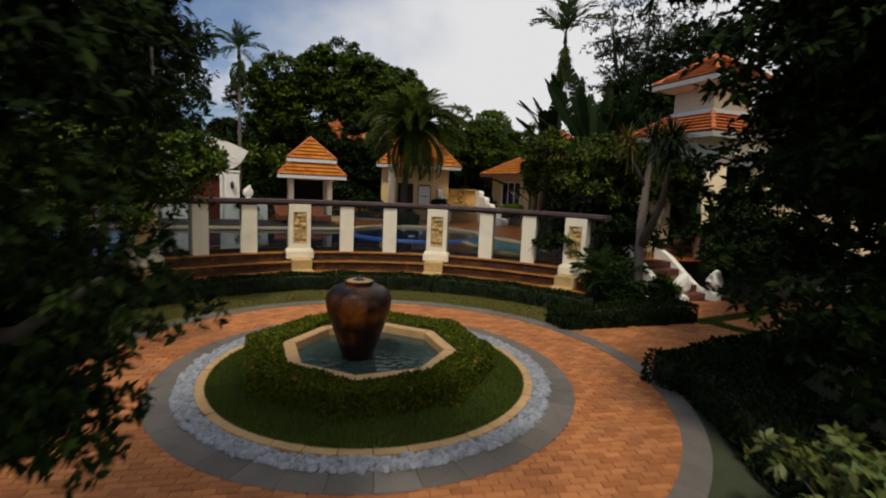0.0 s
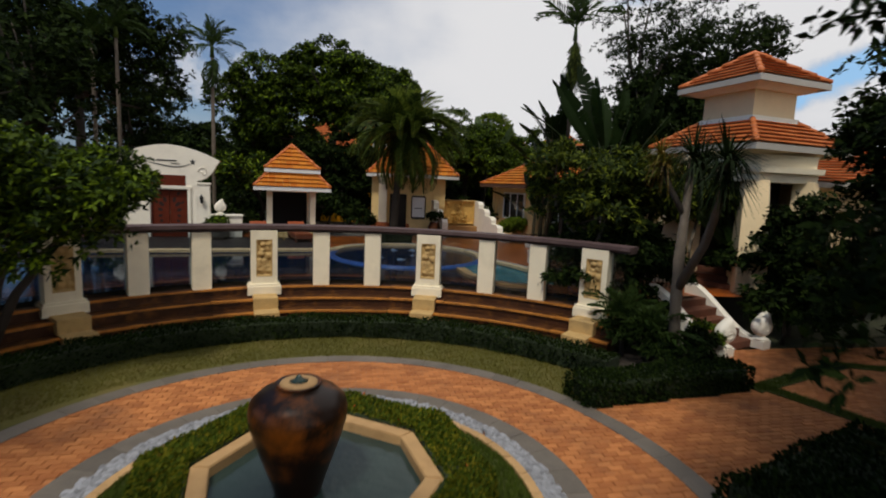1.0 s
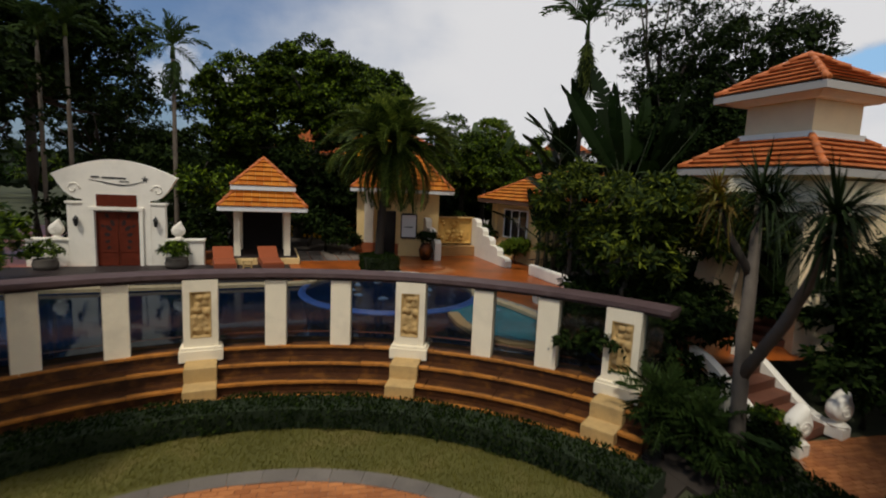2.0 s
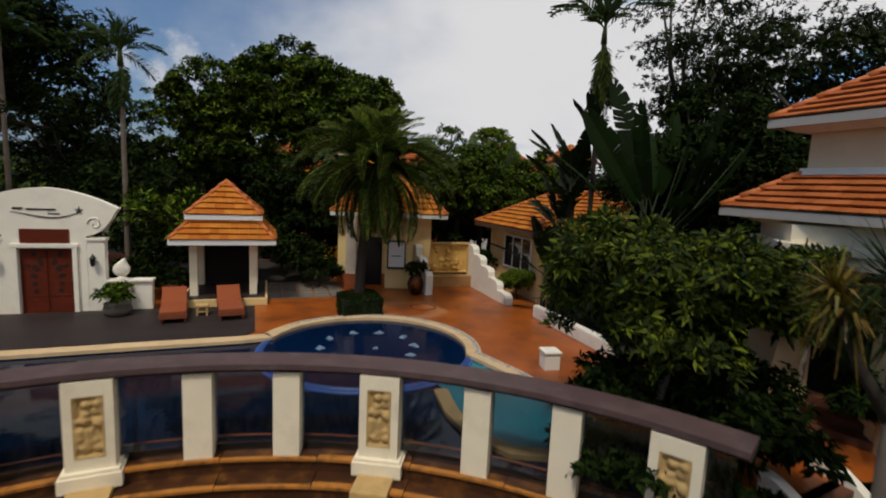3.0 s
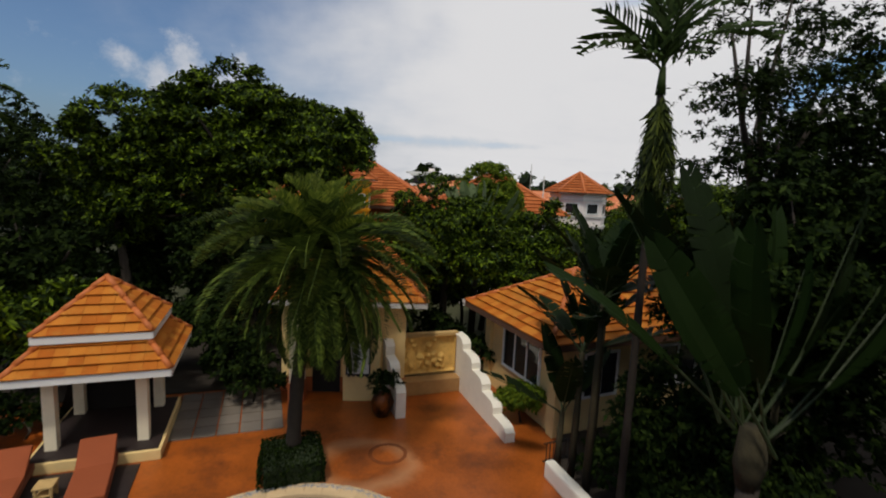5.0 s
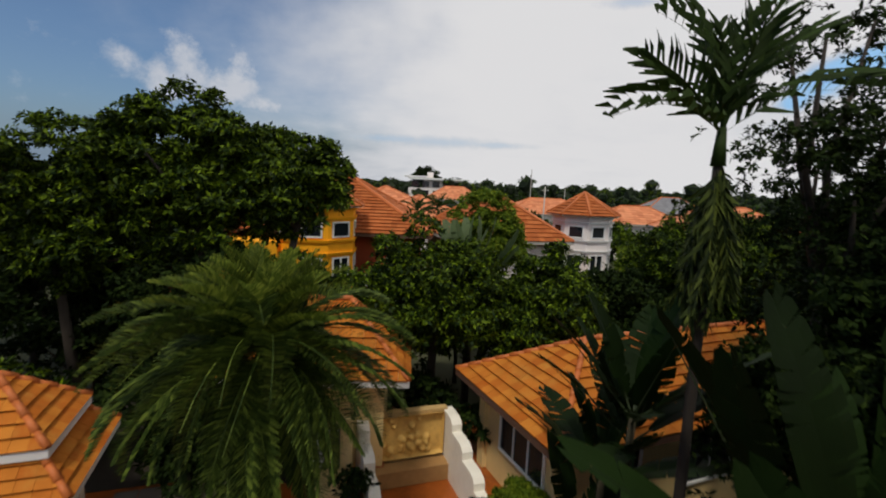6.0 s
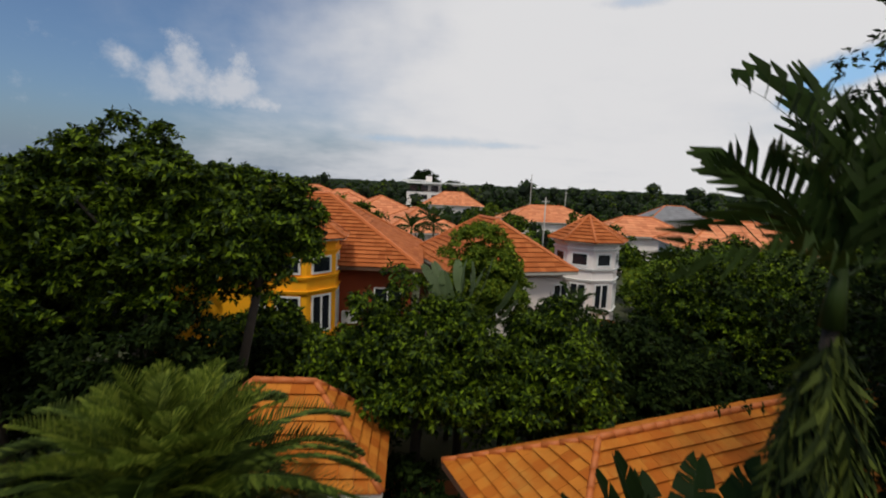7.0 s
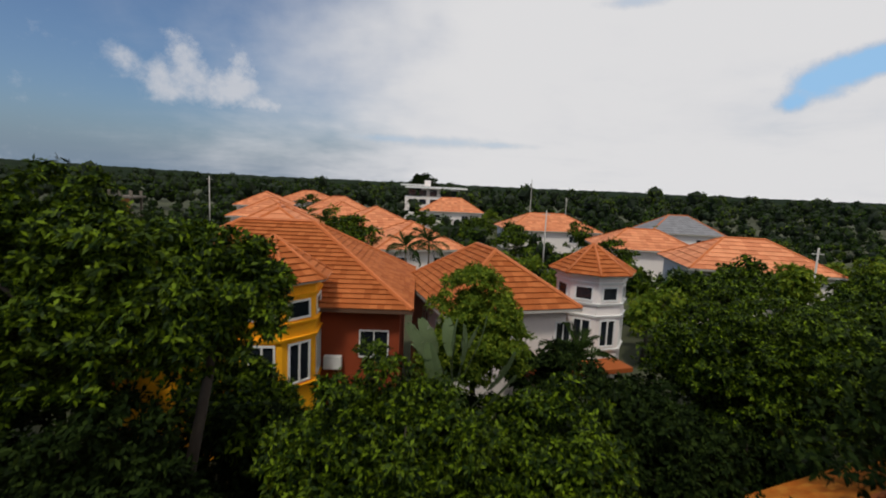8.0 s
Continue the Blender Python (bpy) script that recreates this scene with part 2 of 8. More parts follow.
def water(name, base, wave=9.0, strength=0.12, rough=0.03):
    m = bpy.data.materials.new(name)
    m.use_nodes = True
    N, L = m.node_tree.nodes, m.node_tree.links
    b = N["Principled BSDF"]
    b.inputs["Roughness"].default_value = rough
    b.inputs["IOR"].default_value = 1.33
    geo, nz, sm, bp, mx, big = (N.new("ShaderNode" + k) for k in ("NewGeometry", "TexNoise", "TexNoise", "Bump", "MixRGB", "TexNoise"))
    nz.inputs["Scale"].default_value, nz.inputs["Detail"].default_value = wave, 3
    sm.inputs["Scale"].default_value = wave * 3
    big.inputs["Scale"].default_value = 0.9
    for n in (nz, sm, big):
        L.new(geo.outputs["Position"], n.inputs["Vector"])
    mx.inputs[1].default_value = (*[c * 0.6 for c in base], 1)
    mx.inputs[2].default_value = (*[c * 1.5 for c in base], 1)
    L.new(big.outputs["Fac"], mx.inputs[0])
    L.new(mx.outputs[0], b.inputs["Base Color"])
    bp.inputs["Strength"].default_value, bp.inputs["Distance"].default_value = strength, 0.05
    L.new(nz.outputs["Fac"], bp.inputs["Height"])
    L.new(bp.outputs[0], b.inputs["Normal"])
    return m


WHITE = material("cream_render", (0.84, 0.75, 0.56), 0.85, 0.07, 2.5, 0.12, 90, stain=(0.42, 0.36, 0.26), stain_scale=1.4, stain_amount=0.3)
PURE = material("white_render", (0.83, 0.78, 0.67), 0.8, 0.06, 2.5, 0.1, 90, stain=(0.5, 0.47, 0.4), stain_scale=1.6, stain_amount=0.25)
TOWERC = material("warm_cream_render", (0.80, 0.63, 0.38), 0.85, 0.08, 2.0, 0.12, 90, stain=(0.48, 0.36, 0.2), stain_amount=0.3)
CREAM = material("pale_yellow_render", (0.74, 0.54, 0.24), 0.85, 0.08, 2.0, 0.12, 90, stain=(0.38, 0.3, 0.18), stain_amount=0.3)
STONE = material("sandstone", (0.50, 0.33, 0.13), 0.85, 0.2, 5.0, 0.4, 50, stain=(0.25, 0.17, 0.08), stain_scale=3.0)
COPING = material("tan_coping", (0.60, 0.43, 0.24), 0.75, 0.14, 4.0, 0.2, 60, piece=0.08)
RAIL = material("weathered_rail", (0.082, 0.050, 0.048), 0.62, 0.3, 3.0, 0.25, 50, stain=(0.14, 0.10, 0.095), stain_scale=2.5, stain_amount=0.6)
RUST = material("wet_brown_stone", (0.052, 0.018, 0.006), 0.45, 0.6, 2.2, 0.35, 40, spec=0.35, stain=(0.24, 0.095, 0.016), stain_scale=3.2, stain_amount=0.65)
EDGE = material("ochre_tread_edge", (0.42, 0.16, 0.024), 0.6, 0.35, 3.0, 0.3, 50, stain=(0.07, 0.03, 0.01), stain_scale=3.4, stain_amount=0.95)
BRICK = material("clay_paver", (0.37, 0.121, 0.032), 0.8, 0.22, 1.2, 0.3, 45, piece=0.17, stain=(0.17, 0.07, 0.03), stain_scale=0.9, stain_amount=0.7, hue=(0.42, 0.16, 0.048))
BED = material("paver_sand", (0.32, 0.17, 0.10), 0.95, 0.25, 3.0, 0.3, 60)
SLATE = material("grey_band", (0.135, 0.115, 0.093), 0.8, 0.25, 2.0, 0.3, 40, piece=0.16, stain=(0.075, 0.065, 0.055), stain_scale=1.3, stain_amount=0.5)
DECKRED = material("terracotta_deck", (0.325, 0.080, 0.011), 0.36, 0.55, 0.9, 0.16, 14, spec=0.45, stain=(0.085, 0.026, 0.010), stain_scale=0.8, stain_amount=0.9)

STAIR = material("red_brown_stair_stone", (0.13, 0.048, 0.026), 0.6, 0.3, 3.0, 0.25, 40, stain=(0.06, 0.03, 0.02), stain_amount=0.6)


def dried_ring(m, x, y, r, tint):
    """A pale dried-water ring round a point of a surface."""
    N, L = m.node_tree.nodes, m.node_tree.links
    b = [n for n in N if n.type == "BSDF_PRINCIPLED"][0]
    was = b.inputs["Base Color"].links[0].from_socket
    geo, off, nz, warp, ln, up, dn, k, soft, mx = (N.new("ShaderNode" + s) for s in ("NewGeometry", "VectorMath", "TexNoise", "VectorMath", "VectorMath", "MapRange", "MapRange", "Math", "Math", "MixRGB"))
    off.operation, warp.operation, ln.operation, k.operation, soft.operation = "SUBTRACT", "MULTIPLY_ADD", "LENGTH", "MULTIPLY", "MULTIPLY"
    off.inputs[1].default_value = (x, y, 0.0)
    nz.inputs["Scale"].default_value, nz.inputs["Detail"].default_value = 1.6, 5
    L.new(geo.outputs["Position"], nz.inputs["Vector"])
    L.new(geo.outputs["Position"], off.inputs[0])
    warp.inputs[1].default_value = (0.5, 0.5, 0.0)
    L.new(nz.outputs["Color"], warp.inputs[0])
    flat = N.new("ShaderNodeVectorMath")
    flat.operation = "MULTIPLY"
    flat.inputs[1].default_value = (0.85, 1.0, 0.0)
    L.new(off.outputs[0], flat.inputs[0])
    L.new(flat.outputs[0], warp.inputs[2])
    L.new(warp.outputs[0], ln.inputs[0])
    up.inputs["From Min"].default_value, up.inputs["From Max"].default_value = r * 0.62, r
    dn.inputs["From Min"].default_value, dn.inputs["From Max"].default_value = r * 1.3, r * 1.02
    for q in (up, dn):
        L.new(ln.outputs["Value"], q.inputs["Value"])
    L.new(up.outputs[0], k.inputs[0])
    L.new(dn.outputs[0], k.inputs[1])
    L.new(k.outputs[0], soft.inputs[0])
    soft.inputs[1].default_value = 0.75
    L.new(soft.outputs[0], mx.inputs[0])
    L.new(was, mx.inputs[1])
    mx.inputs[2].default_value = (*tint, 1)
    L.new(mx.outputs[0], b.inputs["Base Color"])


dried_ring(DECKRED, -0.2, 25.45, 1.0, (0.42, 0.20, 0.09))
DARKDECK = material("dark_wood_deck", (0.024, 0.016, 0.015), 0.6, 0.3, 3.0, 0.2, 40, piece=0.2)
RIM = material("warm_tan_stone", (0.46, 0.28, 0.12), 0.75, 0.2, 4.0, 0.2, 60, piece=0.08, stain=(0.24, 0.13, 0.05), stain_scale=3.0)
TILE = material("orange_roof_tile", (0.39, 0.100, 0.010), 0.8, 0.25, 1.6, 0.2, 45, piece=0.08, spec=0.15, hue=(0.45, 0.158, 0.020), stain=(0.47, 0.235, 0.045), stain_scale=2.2, stain_amount=0.5)
TILEPINK = material("pinkish_roof_tile", (0.56, 0.19, 0.085), 0.8, 0.2, 1.0, 0.2, 45, piece=0.1, spec=0.15, hue=(0.62, 0.25, 0.12))
TILERED = material("red_roof_tile", (0.33, 0.085, 0.020), 0.8, 0.2, 1.6, 0.2, 45, piece=0.12, spec=0.15, hue=(0.38, 0.115, 0.034))
CAPTILE = material("ridge_tile", (0.46, 0.125, 0.028), 0.6, 0.2, 3.0, 0.2, 45, piece=0.1)
FASCIA = material("grey_fascia", (0.40, 0.37, 0.33), 0.7, 0.06, 3.0, 0.1, 50)
DARKWOOD = material("carved_red_wood", (0.105, 0.018, 0.007), 0.65, 0.35, 5.0, 0.3, 50, spec=0.15)
# Near-black that stands in for shade in openings and behind gaps.
BLACK = material("recess_shade", (0.012, 0.010, 0.009), 0.9, 0.2, 5.0, 0.1)
IRON = material("black_iron", (0.02, 0.02, 0.02), 0.5, 0.2, 20.0, 0.1)
CUSHION = material("brown_woven_cushion", (0.27, 0.062, 0.018), 0.85, 0.12, 3.0, 0.25, 120)
FRAME = material("brown_lounger_frame", (0.19, 0.05, 0.022), 0.6, 0.2, 6.0, 0.2)
# Gold stain is part glaze streak, part painted highlight.
GLAZE = material("brown_glazed_clay", (0.013, 0.005, 0.002), 0.36, 0.5, 3.0, 0.05, 30, spec=0.28, stain=(0.40, 0.11, 0.008), stain_scale=1.5, stain_amount=0.75)
PEBBLE = material("white_pebble", (0.245, 0.25, 0.265), 0.7, 0.15, 20.0, 0.1, 80, piece=0.28)
FOAM = material("white_foam", (0.20, 0.28, 0.38), 0.6, 0.3, 30.0, 0.5, 90, translucent=0.3)
BARK = material("grey_bark", (0.13, 0.105, 0.08), 0.9, 0.35, 4.0, 0.6, 40)
TRUNK = material("blackish_palm_trunk", (0.022, 0.016, 0.011), 0.95, 0.4, 8.0, 0.7, 40)
BARKD = material("dark_bark", (0.042, 0.033, 0.025), 0.9, 0.35, 4.0, 0.6, 40)
SOIL = material("dark_soil", (0.035, 0.027, 0.02), 0.95, 0.3, 3.0, 0.4, 40)
GRASS = material("lawn_blade", (0.120, 0.108, 0.010), 0.8, 0.35, 0.9, 0.0, 30, piece=0.25, translucent=0.25)
GRASS2 = material("mound_grass", (0.058, 0.090, 0.003), 0.8, 0.35, 1.5, 0.0, 30, piece=0.25, translucent=0.25)
TURF = material("turf", (0.092, 0.086, 0.016), 0.95, 0.35, 1.0, 0.4, 70, stain=(0.15, 0.105, 0.035), stain_scale=1.0, stain_amount=0.7)
TURF2 = material("mound_turf", (0.05, 0.062, 0.009), 0.95, 0.35, 1.5, 0.4, 70)
LEAF = material("green_leaf", (0.007, 0.021, 0.0012), 0.6, 0.5, 1.6, 0.0, 20, piece=0.4, translucent=0.12, hue=(0.092, 0.138, 0.003), spec=0.12)
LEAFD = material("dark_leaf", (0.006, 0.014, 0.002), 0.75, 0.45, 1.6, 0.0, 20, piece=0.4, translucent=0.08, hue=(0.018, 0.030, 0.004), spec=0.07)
LEAFB = material("bright_leaf", (0.070, 0.125, 0.008), 0.7, 0.3, 0.8, 0.0, 20, piece=0.35, translucent=0.3, hue=(0.15, 0.18, 0.010), spec=0.15)
LEAFF = material("frangipani_leaf", (0.012, 0.027, 0.003), 0.7, 0.35, 0.8, 0.0, 20, piece=0.45, translucent=0.2, hue=(0.105, 0.125, 0.008), spec=0.14)
LEAFY = material("variegated_leaf", (0.15, 0.155, 0.03), 0.5, 0.3, 3.0, 0.0, 20, piece=0.5, translucent=0.3, hue=(0.06, 0.10, 0.02))
# Young upper leaflets, brightened further to paint the sunlit crown top.
PALMY = material("lit_young_leaflet", (0.075, 0.115, 0.012), 0.6, 0.25, 0.8, 0.0, 20, piece=0.3, translucent=0.3, hue=(0.19, 0.22, 0.03), spec=0.16)
PALM = material("palm_leaflet", (0.030, 0.054, 0.008), 0.6, 0.25, 0.8, 0.0, 20, piece=0.3, translucent=0.2, hue=(0.11, 0.145, 0.022), spec=0.16)
STALK = material("pale_leaf_stalk", (0.024, 0.036, 0.011), 0.6, 0.2, 4.0, 0.05)
PALMD = material("dark_palm_leaflet", (0.026, 0.048, 0.008), 0.65, 0.25, 0.8, 0.0, 20, piece=0.3, translucent=0.2, spec=0.15)
BANANA = material("broad_leaf", (0.008, 0.018, 0.003), 0.6, 0.3, 1.5, 0.1, 25, piece=0.35, translucent=0.18, spec=0.08)
POOL = water("pool_water", (0.001, 0.008, 0.026), 4.0, 0.05)
SPA = water("spa_water", (0.001, 0.009, 0.036), 6.0, 0.13)
TEAL = water("shallow_water", (0.015, 0.16, 0.20), 9.0, 0.3)
BASIN = water("fountain_water", (0.028, 0.046, 0.040), 7.0, 0.16)
BLUETILE = material("blue_mosaic", (0.03, 0.09, 0.30), 0.3, 0.3, 30.0, 0.1, 120, piece=0.3)
PANE = glass("rail_pane", (0.82, 0.88, 0.92), 0.05, 0.86, 0.16)
DARKPANE = material("dark_window_glass", (0.012, 0.016, 0.022), 0.08, 0.2, 1.0, 0.0, spec=0.6)
YELLOW = material("orange_yellow_paint", (0.92, 0.41, 0.004), 0.75, 0.07, 2.0, 0.08, 60, stain=(0.5, 0.22, 0.02), stain_amount=0.25)
MAROON = material("maroon_paint", (0.26, 0.045, 0.012), 0.8, 0.1, 2.0, 0.1)
PINKWHITE = material("pinkish_white_paint", (0.76, 0.70, 0.67), 0.8, 0.06, 2.0, 0.08, 60)
BROWNF = material("brown_fascia", (0.10, 0.05, 0.03), 0.7, 0.2, 4.0, 0.1)
GREYTILE = material("grey_roof_tile", (0.20, 0.20, 0.21), 0.7, 0.15, 2.0, 0.2, 40, piece=0.1)
PLASTIC = material("white_plastic", (0.72, 0.72, 0.70), 0.5, 0.03, 4.0, 0.0)
GROUND = material("ground_earth", (0.05, 0.055, 0.025), 0.95, 0.4, 0.08, 0.3, 8.0)
CONCRETE = material("pale_concrete", (0.42, 0.40, 0.37), 0.85, 0.12, 2.0, 0.2, 40)
PATHGREY = material("grey_paver", (0.15, 0.125, 0.10), 0.85, 0.2, 2.0, 0.25, 40, piece=0.15)
FLOWER = material("orange_flower", (0.55, 0.10, 0.02), 0.6, 0.2, 8.0, 0.0)

# ---- mesh helpers ----


def link(name, me, mat, parent=None, label="", smooth=False):
    me.materials.append(mat)
    if smooth:
        me.polygons.foreach_set("use_smooth", [True] * len(me.polygons))
    ob = new(name, me)
    if parent is not None:
        ob.parent = parent
    if label:
        ob["label"] = label
    return ob


def part(name, bm, mat, parent=None, label="", smooth=False):
    """Links a bmesh as one mesh object under a thing or a part."""
    me = bpy.data.meshes.new(name)
    bm.normal_update()
    bm.to_mesh(me)
    bm.free()
    return link(name, me, mat, parent, label, smooth)


def raw(name, verts, faces, mat, parent=None, label="", smooth=False):
    me = bpy.data.meshes.new(name)
    me.from_pydata([tuple(v) for v in verts], [], faces)
    me.update()
    return link(name, me, mat, parent, label, smooth)


def quads(name, verts, mat, parent=None, label="", k=4):
    """A large soup of k-gons from an (n, k, 3) array."""
    verts = np.asarray(verts, np.float32)
    n = len(verts)
    me = bpy.data.meshes.new(name)
    me.vertices.add(n * k)
    me.vertices.foreach_set("co", verts.ravel())
    me.loops.add(n * k)
    me.loops.foreach_set("vertex_index", np.arange(n * k, dtype=np.int32))
    me.polygons.add(n)
    me.polygons.foreach_set("loop_start", np.arange(0, n * k, k, dtype=np.int32))
    me.update()
    me.validate()
    return link(name, me, mat, parent, label)


def thing(name, label, category, at=(0, 0, 0), rz=0.0, group="", kind=""):
    ob = new(name)
    ob.empty_display_size = 0.2
    ob.matrix_basis = pose(*at, 0, 0, rz)
    return tagged(ob, label, category, group, kind)


def box(bm, c, s, rz=0.0, bevel=0.0, taper=1.0):
    """A box with centre c and size s, into bm; taper scales its top."""
    r = bmesh.ops.create_cube(bm, size=1.0)
    vs = r["verts"]
    for v in vs:
        f = taper if v.co.z > 0 else 1.0
        v.co = Vector((v.co.x * s[0] * f, v.co.y * s[1] * f, v.co.z * s[2]))
    if bevel:
        es = list({e for v in vs for e in v.link_edges})
        g = bmesh.ops.bevel(bm, geom=es, offset=bevel, segments=2, affect="EDGES", profile=0.6)
        vs = list({v for f in g["faces"] for v in f.verts} | {v for v in vs if v.is_valid})
    m = Matrix.Translation(c) @ Matrix.Rotation(radians(rz), 4, "Z")
    for v in vs:
        v.co = m @ v.co
    return vs


def box_part(name, c, s, mat, parent=None, label="", rz=0.0, bevel=0.01, taper=1.0):
    bm = bmesh.new()
    box(bm, c, s, rz, bevel, taper)
    return part(name, bm, mat, parent, label)


def lathe(profile, n=32, cap=True):
    """A turned shape from (radius, height) pairs."""
    bm = bmesh.new()
    rings = []
    for r, z in profile:
        rings.append([bm.verts.new((r * math.cos(2 * math.pi * i / n), r * math.sin(2 * math.pi * i / n), z)) for i in range(n)])
    for a, b in zip(rings, rings[1:]):
        for i in range(n):
            bm.faces.new((a[i], a[(i + 1) % n], b[(i + 1) % n], b[i]))
    if cap:
        bm.faces.new(rings[0][::-1])
        bm.faces.new(rings[-1])
    return bm


def tube(points, radii, n=8):
    """A bent, tapered tube along points."""
    bm = bmesh.new()
    pts = [Vector(p) for p in points]
    rings = []
    for i, p in enumerate(pts):
        d = (pts[min(i + 1, len(pts) - 1)] - pts[max(i - 1, 0)]).normalized()
        q = d.to_track_quat("Z", "Y")
        rings.append([bm.verts.new(p + q @ Vector((radii[i] * math.cos(2 * math.pi * k / n), radii[i] * math.sin(2 * math.pi * k / n), 0))) for k in range(n)])
    for a, b in zip(rings, rings[1:]):
        for i in range(n):
            bm.faces.new((a[i], a[(i + 1) % n], b[(i + 1) % n], b[i]))
    bm.faces.new(rings[0][::-1])
    bm.faces.new(rings[-1])
    return bm


def merge(bms):
    out = bmesh.new()
    for b in bms:
        me = bpy.data.meshes.new("tmp")
        b.to_mesh(me)
        b.free()
        out.from_mesh(me)
        bpy.data.meshes.remove(me)
    return out


def arc_strip(c, r0, r1, a0, a1, z0, z1, n=64, bm=None):
    """A solid band of a ring: radii r0..r1, compass degrees a0..a1 from north, heights z0..z1."""
    bm = bm or bmesh.new()
    full = abs(a1 - a0) >= 359.9
    rows = []
    for i in range(n if full else n + 1):
        a = radians(a0 + (a1 - a0) * i / n)
        s, k = math.sin(a), math.cos(a)
        rows.append([bm.verts.new((c[0] + r * s, c[1] + r * k, z)) for r, z in ((r0, z0), (r1, z0), (r1, z1), (r0, z1))])
    pairs = list(zip(rows, rows[1:])) + ([(rows[-1], rows[0])] if full else [])
    for a, b in pairs:
        for k in range(4):
            bm.faces.new((a[k], a[(k + 1) % 4], b[(k + 1) % 4], b[k]))
    if not full:
        bm.faces.new(rows[0][::-1])
        bm.faces.new(rows[-1])
    bmesh.ops.recalc_face_normals(bm, faces=bm.faces[:])
    return bm


def slab(points, z0, z1):
    """A flat solid from a plan outline."""
    bm = bmesh.new()
    lo = [bm.verts.new((x, y, z0)) for x, y in points]
    hi = [bm.verts.new((x, y, z1)) for x, y in points]
    bm.faces.new(hi)
    bm.faces.new(lo[::-1])
    n = len(points)
    for i in range(n):
        bm.faces.new((lo[i], lo[(i + 1) % n], hi[(i + 1) % n], hi[i]))
    bmesh.ops.recalc_face_normals(bm, faces=bm.faces[:])
    bmesh.ops.triangulate(bm, faces=[f for f in bm.faces if len(f.verts) > 4])
    return bm


def sheet(outer, holes, z):
    """A flat sheet with holes."""
    bm = bmesh.new()
    for loop in [outer] + holes:
        vs = [bm.verts.new((x, y, z)) for x, y in loop]
        for i in range(len(vs)):
            bm.edges.new((vs[i], vs[(i + 1) % len(vs)]))
    bmesh.ops.triangle_fill(bm, edges=bm.edges[:], use_beauty=True, normal=(0, 0, 1))
    for f in bm.faces:
        f.normal_update()
        if f.normal.z < 0:
            f.normal_flip()
    return bm


def inside(p, poly):
    x, y = p
    hit = False
    for (x0, y0), (x1, y1) in zip(poly, poly[1:] + poly[:1]):
        if (y0 > y) != (y1 > y) and x < (x1 - x0) * (y - y0) / (y1 - y0) + x0:
            hit = not hit
    return hit


# ---- plants ----
def leaf_soup(centres, radii, count, size, rng, droop=0.3, slim=0.42, shell=0.55, whorl=7):
    """Leaves (n, 4, 3) in whorls at the twig ends of many clumps."""
    centres, radii = np.asarray(centres, float), np.asarray(radii, float)
    w = radii ** 2
    twigs = max(1, count // whorl)
    which = rng.choice(len(centres), twigs, p=w / w.sum())
    d = rng.normal(size=(twigs, 3))
    d[:, 2] = np.where(d[:, 2] < -0.35, -d[:, 2] * 0.6, d[:, 2])
    d /= np.linalg.norm(d, axis=1, keepdims=True)
    rad = radii[which] * (shell + (1 - shell) * rng.random(twigs)) * (0.85 + 0.35 * rng.random(twigs))
    tip = centres[which] + d * rad[:, None] * np.array([1, 1, 0.8])
    twig = d + rng.normal(scale=0.35, size=(twigs, 3))
    twig[:, 2] += 0.45
    twig /= np.linalg.norm(twig, axis=1, keepdims=True)
    # leaves of a whorl spread round the twig
    tip, twig = np.repeat(tip, whorl, 0), np.repeat(twig, whorl, 0)
    n = len(tip)
    u = np.cross(twig, rng.normal(size=(n, 3)))
    u /= np.linalg.norm(u, axis=1, keepdims=True) + 1e-9
    open_ = np.radians(35 + 55 * rng.random((n, 1)))
    axis = twig * np.cos(open_) + u * np.sin(open_)
    axis[:, 2] -= droop * (0.4 + 0.8 * rng.random(n))
    axis /= np.linalg.norm(axis, axis=1, keepdims=True)
    side = np.cross(axis, twig + rng.normal(scale=0.3, size=(n, 3)))
    side /= np.linalg.norm(side, axis=1, keepdims=True) + 1e-9
    L = size * (0.6 + 0.75 * rng.random(n))[:, None]
    a = tip + twig * size * 0.5 * (rng.random((n, 1)) - 0.7)
    b = a + axis * L * 0.48 + side * L * slim * 0.5
    c = a + axis * L + np.array([0, 0, -0.12]) * L
    e = a + axis * L * 0.48 - side * L * slim * 0.5
    return np.stack([a, b, c, e], 1)


